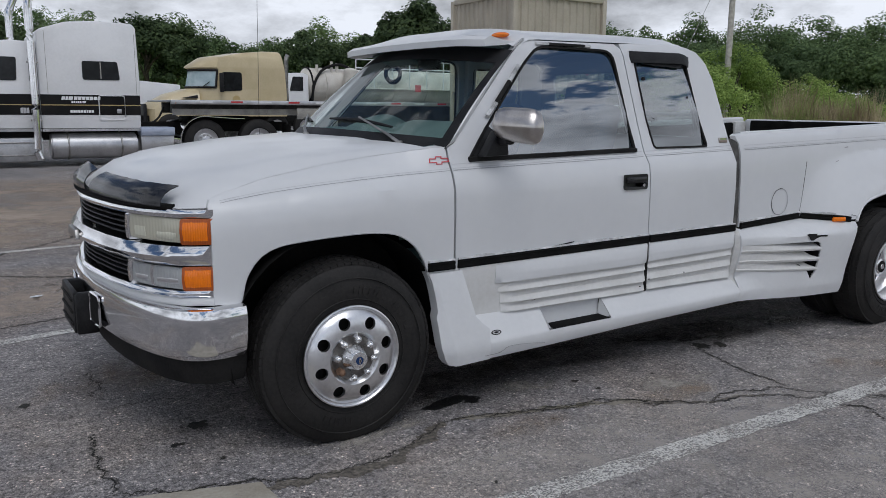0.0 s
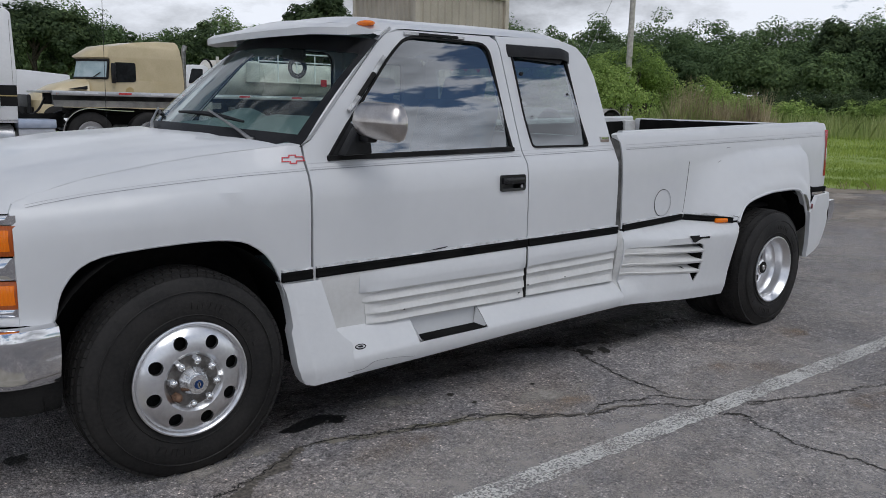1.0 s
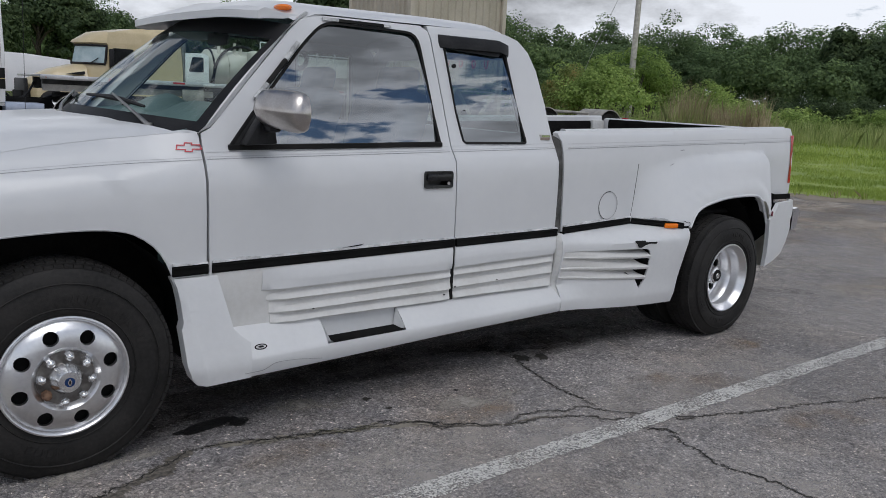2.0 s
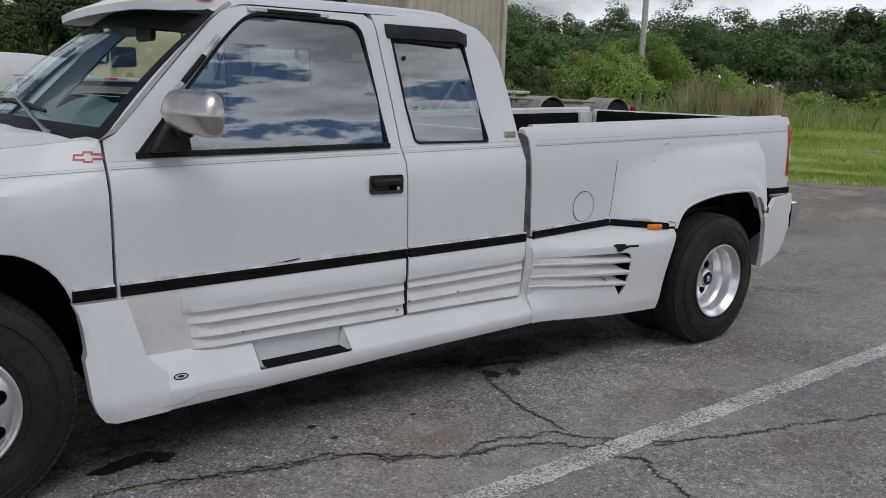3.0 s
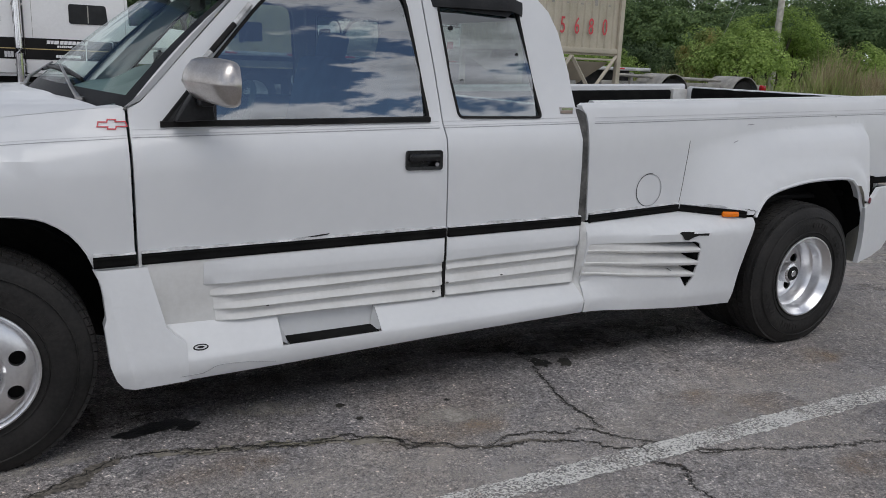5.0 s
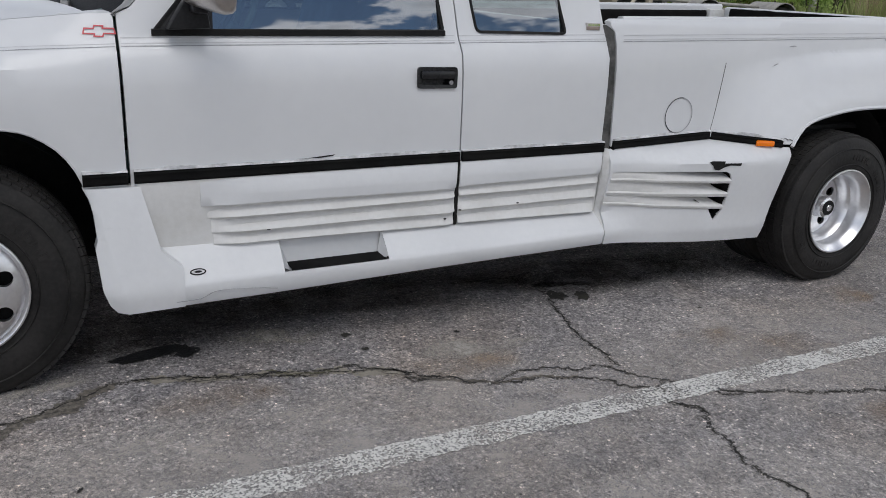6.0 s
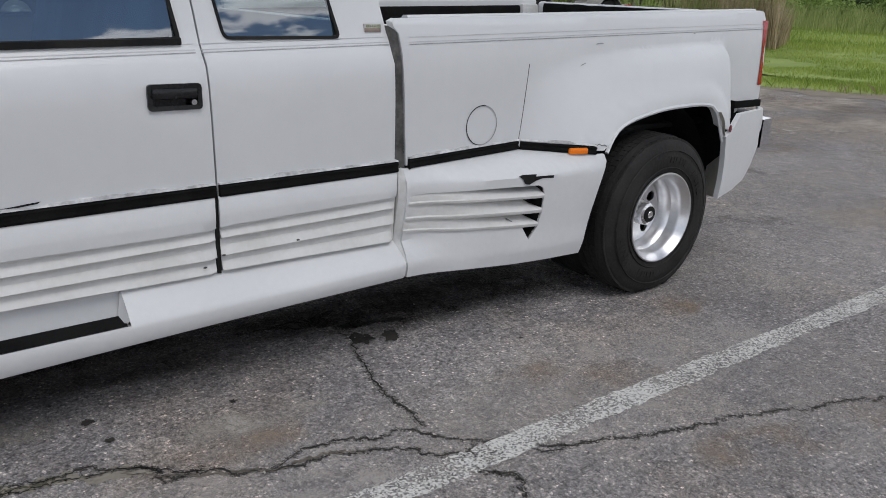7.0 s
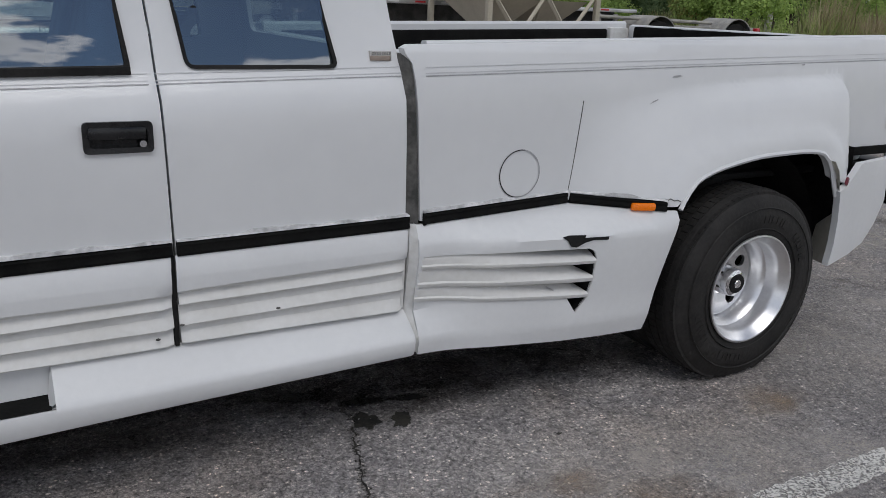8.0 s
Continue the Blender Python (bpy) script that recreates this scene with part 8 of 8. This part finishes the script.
part("rail", tube(bmesh.new(), [(16.5, 16.15, 1.30), (21.0, 16.15, 1.22)], 0.05, 8), M["greysteel"], low)
for x in (18.3, 20.0):
    part("reflector", box(bmesh.new(), (x + 1.0, 16.23, 1.02), (0.30, 0.02, 0.06)), M["tapered"], low)

# pole
pole = thing("utility_pole", (33.3, 24.2, 0), "weathered grey wooden utility pole", "pole")
part("shaft", tube(bmesh.new(), [(33.1, 24.05, 0), (33.25, 24.15, 4), (33.45, 24.3, 10)], [0.17, 0.155, 0.13], 14), M["wood"], pole)
part("band", cyl(bmesh.new(), (33.22, 24.13, 3.30), (33.225, 24.135, 3.42), 0.165, seg=14), M["greysteel"], pole)
part("guy_wire", tube(bmesh.new(), [(33.4, 24.3, 9.5), (31.6, 25.4, 4.5), (31.0, 25.8, 2.5)], 0.012, 5), M["steel"], pole)

# ---- grass, reeds, bushes, trees ----
def leaf_mat(name, dark, light, tint, big=0.25, thin=0.22):
    m, n, l, p = material(name)
    co, no = n.new("ShaderNodeTexCoord"), n.new("ShaderNodeTexNoise")
    no.inputs["Scale"].default_value, no.inputs["Detail"].default_value = big, 4
    l.new(co.outputs["Object"], no.inputs["Vector"])
    ge = n.new("ShaderNodeNewGeometry")
    ad = n.new("ShaderNodeMath")
    ad.operation = "MULTIPLY_ADD"
    ad.inputs[1].default_value = 0.34
    l.new(ge.outputs["Random Per Island"], ad.inputs[0]), l.new(no.outputs["Fac"], ad.inputs[2])
    r = n.new("ShaderNodeValToRGB")
    e = r.color_ramp.elements
    e[0].position, e[0].color, e[1].position, e[1].color = 0.42, (*dark, 1), 0.92, (*light, 1)
    t = e.new(0.68)
    t.color = (*tint, 1)
    l.new(ad.outputs[0], r.inputs[0])
    l.new(r.outputs[0], p.inputs["Base Color"])
    p.inputs["Roughness"].default_value = 0.7
    p.inputs["Specular IOR Level"].default_value = 0.12
    tl, mx = n.new("ShaderNodeBsdfTranslucent"), n.new("ShaderNodeMixShader")
    l.new(r.outputs[0], tl.inputs["Color"])
    mx.inputs[0].default_value = thin
    l.new(p.outputs[0], mx.inputs[1]), l.new(tl.outputs[0], mx.inputs[2])
    l.new(mx.outputs[0], n["Material Output"].inputs["Surface"])
    return m


M["woods"] = leaf_mat("woodland_leaves", (0.088, 0.140, 0.066), (0.27, 0.37, 0.15), (0.165, 0.238, 0.105), 0.07, 0.40)
M["bushleaf"] = leaf_mat("bush_leaves", (0.17, 0.25, 0.07), (0.50, 0.62, 0.20), (0.32, 0.43, 0.13), 0.4, 0.42)
M["darkleaf"] = leaf_mat("dark_tree_leaves", (0.045, 0.070, 0.036), (0.14, 0.19, 0.08), (0.075, 0.112, 0.052), 0.3, 0.3)
M["paleleaf"] = leaf_mat("pale_willow_leaves", (0.16, 0.24, 0.07), (0.44, 0.56, 0.18), (0.29, 0.40, 0.11), 0.5, 0.42)
M["rustleaf"] = leaf_mat("turning_leaves", (0.13, 0.17, 0.05), (0.40, 0.30, 0.12), (0.23, 0.28, 0.09), 0.9, 0.4)
M["reed"] = leaf_mat("dry_reeds", (0.27, 0.22, 0.13), (0.70, 0.57, 0.42), (0.46, 0.38, 0.24), 0.8, 0.4)
M["reedgreen"] = leaf_mat("green_reeds", (0.25, 0.32, 0.11), (0.64, 0.66, 0.33), (0.43, 0.49, 0.19), 0.8, 0.5)
M["grass"] = leaf_mat("field_grass", (0.20, 0.29, 0.05), (0.54, 0.62, 0.17), (0.36, 0.46, 0.10), 0.25, 0.5)
M["bark"] = surface("grey_bark", (0.05, 0.042, 0.034), (0.12, 0.10, 0.085), rough=0.9, scale=8, fine=40, bump=0.6)
M["turf"] = surface("turf_ground", (0.20, 0.27, 0.06), (0.34, 0.42, 0.11), rough=0.95, scale=0.7, fine=14, bump=0.6, amount=0.9)


def quads(name, C, size, mat, up=0.3, rng=None, aspect=0.6):
    """Small leaf quads at the places C, turned about their outward direction."""
    n = len(C)
    C, N = C[:, :3], C[:, 3:]
    N = N + rng.normal(size=(n, 3)) * 0.38
    N /= np.linalg.norm(N, axis=1)[:, None]
    a = rng.normal(size=(n, 3))
    a -= N * np.sum(a * N, 1)[:, None]
    a /= np.linalg.norm(a, axis=1)[:, None]
    b = np.cross(N, a)
    s = (size * rng.uniform(0.6, 1.4, n))[:, None]
    V = np.stack([C - a * s, C - b * s * aspect, C + a * s, C + b * s * aspect], 1).reshape(-1, 3)
    me = bpy.data.meshes.new(name)
    me.vertices.add(4 * n), me.loops.add(4 * n), me.polygons.add(n)
    me.vertices.foreach_set("co", V.astype(np.float32).ravel())
    me.loops.foreach_set("vertex_index", np.arange(4 * n, dtype=np.int32))
    me.polygons.foreach_set("loop_start", np.arange(0, 4 * n, 4, dtype=np.int32))
    me.update(calc_edges=True)
    me.materials.append(mat)
    return me


def blades(name, P, h, w, mat, rng, lean=0.35):
    """Thin grass blades: a bent triangle pair each."""
    n = len(P)
    ang = rng.uniform(0, 2 * np.pi, n)
    d = np.stack([np.cos(ang), np.sin(ang), np.zeros(n)], 1)
    hh = (h * rng.uniform(0.5, 1.25, n))[:, None]
    ww = (w * rng.uniform(0.6, 1.3, n))[:, None]
    out = rng.normal(size=(n, 3)) * lean
    out[:, 2] = 0
    up = np.array([[0, 0, 1.0]])
    m = P + up * hh * 0.55 + out * hh * 0.25
    t = P + up * hh + out * hh * 0.9
    V = np.stack([P - d * ww, P + d * ww, m + d * ww * 0.7, t, m - d * ww * 0.7], 1).reshape(-1, 3)
    me = bpy.data.meshes.new(name)
    me.vertices.add(5 * n), me.loops.add(5 * n), me.polygons.add(n)
    me.vertices.foreach_set("co", V.astype(np.float32).ravel())
    me.loops.foreach_set("vertex_index", np.arange(5 * n, dtype=np.int32))
    me.polygons.foreach_set("loop_start", np.arange(0, 5 * n, 5, dtype=np.int32))
    me.update(calc_edges=True)
    me.materials.append(mat)
    return me


def crown_points(rng, c, rx, rz, clumps, per, spread=0.30, low=0.0):
    """Leaf places: clumps sitting in and on an uneven crown."""
    out = []
    for _ in range(clumps):
        v = rng.normal(size=3)
        v /= np.linalg.norm(v)
        if v[2] < -0.35:
            v[2] = -v[2] * 0.4
        r = rng.uniform(0.45, 1.0) ** 0.6
        p = np.array(c) + v * np.array([rx, rx, rz]) * r
        sz = rx * spread * rng.uniform(0.6, 1.35)
        q = rng.normal(size=(per, 3))
        q /= np.linalg.norm(q, axis=1)[:, None]
        nn = q * 0.75 + v * 0.35 + np.array([0, 0, 0.42])
        q = q * (rng.uniform(0.45, 1.0, per) ** 0.5)[:, None] * sz
        q[:, 2] *= 0.75
        out.append(np.concatenate([p + q, nn], 1))
    return np.concatenate(out)


def polar(az, dist):
    return np.array([dist * math.cos(radians(az)), dist * math.sin(radians(az)), 0.0])


# the field: one sheet lying on the asphalt's edge, out to the trees
rng = np.random.default_rng(5)
EDGE = [(15.9, -60), (15.6, -6), (15.3, 0.5), (15.0, 3.0), (14.0, 4.6), (13.7, 5.6), (15.5, 8.2), (19.0, 11.6), (24.5, 15.5), (25.5, 19.5), (23.0, 24), (26.0, 34), (25, 44), (2, 46), (-70, 46)]
bm = bmesh.new()
edge = []
for i, p in enumerate(smooth_path([(x, y, 0.012) for x, y in EDGE], 0.35)):
    edge.append(Vector((p.x + 0.55 * noise.noise(Vector((i * 0.37, 2, 0))) + 0.25 * noise.noise(Vector((i * 1.3, 5, 0))), p.y + 0.22 * noise.noise(Vector((i * 0.37, 9, 0))), 0.012)))
vs = [bm.verts.new(p) for p in edge] + [bm.verts.new(p) for p in ((-900, 900, 0.012), (900, 900, 0.012), (900, -900, 0.012))]
f = bm.faces.new(vs)
bmesh.ops.triangulate(bm, faces=[f])
tagged(part("field", bm, M["turf"]), "rough green field beyond the asphalt", "field", kind="structure")
edge_xy = [(x, y) for x, y in EDGE] + [(-900, 900), (900, 900), (900, -900)]


# bare dirt where the asphalt breaks up along the field
M["dirt"] = surface("sandy_dirt", (0.20, 0.165, 0.125), (0.34, 0.29, 0.23), rough=0.95, scale=2.5, fine=45, bump=0.5, amount=0.9)
bm = bmesh.new()
near = [p for p in edge if -12 < p.y < 22 and p.x < 30]
loop_a = [(p.x + 0.5, p.y + 0.1, 0.009) for p in near]
loop_b = [(p.x - 0.35 - 0.45 * abs(noise.noise(Vector((i * 0.31, 7, 0)))) - 0.9 * max(0.0, noise.noise(Vector((i * 0.11, 3, 4)))), p.y - 0.2 * noise.noise(Vector((i * 0.5, 1, 8))), 0.006) for i, p in enumerate(near)]
rings(bm, [loop_a, loop_b])
tagged(part("verge", bm, M["dirt"]), "bare sandy dirt along the asphalt's edge", "verge", kind="structure")


def scatter(n, az0, az1, d0, d1, pw=1.0):
    az = rng.uniform(az0, az1, n)
    d = d0 + (d1 - d0) * rng.uniform(0, 1, n) ** pw
    P = np.stack([d * np.cos(np.radians(az)), d * np.sin(np.radians(az)), np.full(n, 0.01)], 1)
    keep = np.array([inside(x - 0.25 - 0.9 * noise.noise(Vector((x * 0.8, y * 0.8, 4.2))), y + 0.4 * noise.noise(Vector((x * 0.9, y * 0.9, 8.8))), edge_xy) for x, y, _ in P])
    return P[keep]


P = scatter(110000, 3, 33, 13.5, 36, 1.5)
P = P[np.array([noise.noise(Vector((p[0] * 0.9, p[1] * 0.9, 1.5))) > -0.22 for p in P])]
ob = tagged(new("lawn_grass", blades("lawn_grass", P, 0.075 + 0.06 * np.array([noise.noise(Vector((p[0] * 1.1, p[1] * 1.1, 6.5))) for p in P]), 0.0035, M["grass"], rng)), "short bright green grass", "grass", kind="stuff")
P = scatter(30000, 3, 40, 27, 60, 1.1)
ob = tagged(new("field_grass", blades("field_grass", P, 0.20, 0.008, M["grass"], rng)), "shin-high green field grass", "grass", kind="stuff")
P = scatter(24000, 0, 44, 32, 66, 0.8)
P = P[(P[:, 1] > 0.50 * P[:, 0]) | (P[:, 0] > 42)]
ob = tagged(new("tall_grass", blades("tall_grass", P, 1.25, 0.020, M["reedgreen"], rng, 0.2)), "tall yellow-green grass before the trees", "grass", kind="stuff")

# reeds
for cnt, az0, az1, d0, d1, h, mat, nm, lab in ((6800, 27.2, 34.2, 24.5, 28.5, 2.1, "reed", "dry_reeds", "stand of tall dry brown reeds"), (4200, 26.5, 35.0, 24.2, 28.5, 1.75, "reedgreen", "green_reeds", "clump of yellow-green reeds"), (3000, 24.6, 29.0, 26, 30, 1.9, "reed", "dry_reeds", "stand of tall dry brown reeds"), (5000, 27, 37.0, 24, 27.5, 1.5, "reedgreen", "green_reeds", "clump of yellow-green reeds"), (6000, 36, 50, 30, 40, 1.5, "reedgreen", "green_reeds", "clump of yellow-green reeds"), (3000, 38, 47, 33, 40, 1.5, "reed", "dry_reeds", "stand of dry brown reeds"), (5000, 26.5, 34.5, 24, 29, 1.0, "reed", "dry_reeds", "low dry brown reeds")):
    P = scatter(cnt, az0, az1, d0, d1)
    P = P[np.array([noise.noise(Vector((p[0] * 0.55, p[1] * 0.55, 17.0))) > -0.12 for p in P])]
    hh = h * (0.75 + 0.5 * np.array([noise.noise(Vector((p[0] * 0.6, p[1] * 0.6, 3))) for p in P]))
    me = blades(nm, P, hh, 0.0100, M[mat], rng, 0.16)
    tagged(new(nm, me), lab, "reeds", kind="stuff")

# tufts along the edge of the asphalt
tuft_p = []
for p in edge:
    if -8 < p.y < 12 and 10 < p.x < 22:
        for _ in range(26):
            tuft_p.append((p.x + rng.normal() * 0.25 + 0.1, p.y + rng.normal() * 0.25, 0.01))
tagged(new("edge_grass", blades("edge_grass", np.array(tuft_p), 0.13, 0.008, M["grass"], rng, 0.5)), "straggling grass along the asphalt edge", "grass", kind="stuff")
dry = np.array([p for i, p in enumerate(tuft_p) if noise.noise(Vector((p[0] * 0.7, p[1] * 0.7, 12))) > 0.12])
tagged(new("edge_weeds", blades("edge_weeds", dry, 0.17, 0.006, M["reed"], rng, 0.5)), "dry brown weeds along the asphalt edge", "weeds", kind="stuff")


# bushes and small trees: a few grown once, then set out
def bush(name, rx, rz, clumps, per, leaf, mat, seed, label, trunk_h=0.3, stems=5, category="bush"):
    r = np.random.default_rng(seed)
    t = thing(name, (0, 0, 0), label, category, "bushes and young trees in the field")
    bm = bmesh.new()
    rd = random.Random(seed)
    for _ in range(stems):
        a = rd.uniform(0, 6.28)
        q = rd.uniform(0.25, 0.7)
        top = Vector((rx * q * math.cos(a), rx * q * math.sin(a), trunk_h + rz * rd.uniform(0.9, 1.7)))
        tube(bm, [(0.1 * math.cos(a), 0.1 * math.sin(a), -0.05), Vector((top.x * 0.4, top.y * 0.4, top.z * 0.5)), top], [0.06 * rx / 1.5, 0.04 * rx / 1.5, 0.012], 6)
    part("stem", bm, M["bark"], t)
    C = crown_points(r, (0, 0, trunk_h + rz), rx, rz, clumps, per)
    C[:, 2] = np.maximum(C[:, 2], 0.03)
    ob = new("foliage", quads("foliage", C, leaf, M[mat], rng=r))
    ob.parent = t
    return t


kinds = {
    "round": bush("bush", 1.7, 1.35, 46, 170, 0.060, "bushleaf", 11, "dense round green bush in the field"),
    "dark": bush("bush", 2.0, 1.5, 44, 170, 0.070, "darkleaf", 12, "dark green bush below the trees"),
    "willow": bush("young_tree", 1.5, 1.75, 50, 180, 0.052, "paleleaf", 13, "young pale green tree at the field's edge", 0.4, 6, "tree"),
    "rust": bush("bush", 1.5, 1.5, 40, 160, 0.060, "rustleaf", 14, "bush with leaves turning orange"),
}
SET = [("willow", 35.8, 45, 1.12), ("willow", 37.2, 43, 1.25), ("round", 34.0, 50, 0.75), ("round", 38.8, 37, 1.15), ("rust", 41.2, 39, 1.0), ("round", 40.0, 42, 1.3), ("dark", 43.8, 48, 0.85), ("dark", 45.8, 50, 1.0), ("round", 47.6, 48, 0.85), ("dark", 48.8, 52, 1.1), ("round", 32.0, 46, 1.05), ("round", 29.6, 62, 0.85), ("dark", 27.8, 64, 0.9), ("dark", 25.0, 62, 0.95), ("round", 26.2, 60, 0.7), ("dark", 22.8, 64, 1.0), ("round", 21.2, 60, 0.8), ("dark", 19.0, 62, 1.2), ("round", 31.0, 60, 0.9), ("round", 50.2, 50, 0.9), ("dark", 71.5, 48, 1.0), ("round", 73.5, 47, 1.0), ("round", 69.0, 48, 0.9)]
used = set()
for k, az, d, s in SET:
    p = polar(az, d)
    src = kinds[k]
    m = Matrix.Translation((p[0] - 0.6, p[1] - 1.5, -0.40 if s < 0.5 else -0.05)) @ pose(0, 0, 0, 0, 0, (az * 53) % 360)
    o = copy_thing(src, m) if k in used else src
    if k not in used:
        o.matrix_basis = m
        used.add(k)
    o.scale = (s, s, s)

# single trees with visible limbs
def tree(seed, h, rx, mat, label):
    r, rd = np.random.default_rng(seed), random.Random(seed)
    t = thing("tree", (0, 0, 0), label, "tree", "trees beyond the lot")
    bm = bmesh.new()
    tube(bm, [(0, 0, -0.1), (0.1, 0, h * 0.25), (0.05, 0.1, h * 0.5), (0.2, 0.0, h * 0.82)], [0.34, 0.26, 0.19, 0.05], 10)
    tips = []
    for k in range(9):
        a, z0 = rd.uniform(0, 6.28), h * rd.uniform(0.28, 0.6)
        tip = Vector((rx * 0.62 * math.cos(a), rx * 0.62 * math.sin(a), z0 + h * rd.uniform(0.12, 0.3)))
        tube(bm, [(0.08, 0.05, z0), (tip.x * 0.5, tip.y * 0.5, z0 + (tip.z - z0) * 0.65), tip], [0.11, 0.07, 0.02], 6)
        tips.append(tip)
    part("trunk", bm, M["bark"], t)
    C = [crown_points(r, (0.1, 0, h * 0.64), rx, h * 0.33, 70, 130, 0.27)]
    for tp in tips:
        C.append(crown_points(r, tp, rx * 0.34, rx * 0.3, 5, 80, 0.5))
    ob = new("crown", quads("crown", np.concatenate(C), 0.15, M[mat], rng=r))
    ob.parent = t
    return t


oak = tree(21, 8.8, 3.4, "darkleaf", "broad dark green tree beyond the lot")
oak2 = tree(22, 9.6, 3.0, "darkleaf", "tall dark green tree beyond the lot")
first = {1: True, 2: True}
for k, az, d, s in ((1, 67.0, 66, 0.84), (1, 63.8, 70, 0.80), (2, 77.5, 60, 0.78), (2, 75.8, 62, 0.80), (1, 80.5, 58, 0.74), (1, 83.5, 57, 0.72), (2, 87.0, 57, 0.76), (2, 59.5, 64, 1.02), (1, 61.5, 66, 0.90), (1, 57.0, 66, 0.95), (2, 25.0, 78, 1.0), (1, 22.0, 76, 1.05)):
    p = polar(az, d)
    src = oak if k == 1 else oak2
    m = Matrix.Translation((p[0] - 1.4, p[1] - 3.0, 0)) @ pose(0, 0, 0, 0, 0, (az * 37) % 360)
    o = src if first[k] else copy_thing(src, m)
    if first[k]:
        o.matrix_basis = m
        first[k] = False
    o.scale = (s, s, s)

# far woods: nobody could count these; their tops dip and rise along the horizon
WOOD_AZ = (20, 34, 40, 58, 62, 66, 68.5, 73, 75, 98)
WOOD_H = (1.0, 1.0, 0.98, 0.95, 0.9, 0.9, 0.74, 0.74, 0.95, 0.95)
r = np.random.default_rng(40)
C = []
for i in range(164):
    az = 16 + 74 * (i + r.uniform(-0.4, 0.4)) / 164
    far = i % 2
    d = (84 if far else 72) + r.uniform(-5, 5)
    h = (10.2 if far else 7.8) * r.uniform(0.86, 1.08) * tab(az, WOOD_AZ, WOOD_H) * (d / 84)
    p = polar(az, d)
    C.append(crown_points(r, (p[0] - 1.0, p[1] - 3.0, h * 0.56), h * 0.28, h * 0.43, 34, 165, 0.40))
    if not far:
        C.append(crown_points(r, (p[0] - 1.0, p[1] - 3.0, 1.2), h * 0.36, 1.9, 26, 60, 0.5))
C = np.concatenate(C)
C = C[C[:, 2] > 0]
tagged(new("far_woods", quads("far_woods", C, 0.122, M["woods"], rng=r)), "dense dark green woods along the horizon", "woods", kind="stuff")
C = []
for i in range(70):
    az = 2 + 46 * (i + r.uniform(-0.5, 0.5)) / 70
    d = r.uniform(56, 68)
    h = r.uniform(0.9, 2.4)
    p = polar(az, d)
    C.append(crown_points(r, (p[0] - 1.0, p[1] - 3.0, h * 0.5), h * r.uniform(0.6, 1.0), h * 0.5, 14, 60, 0.36))
C = np.concatenate(C)
C = C[C[:, 2] > 0]
tagged(new("field_shrubs", quads("field_shrubs", C, 0.10, M["bushleaf"], rng=r)), "low pale green shrubs before the woods", "shrubs", kind="stuff")
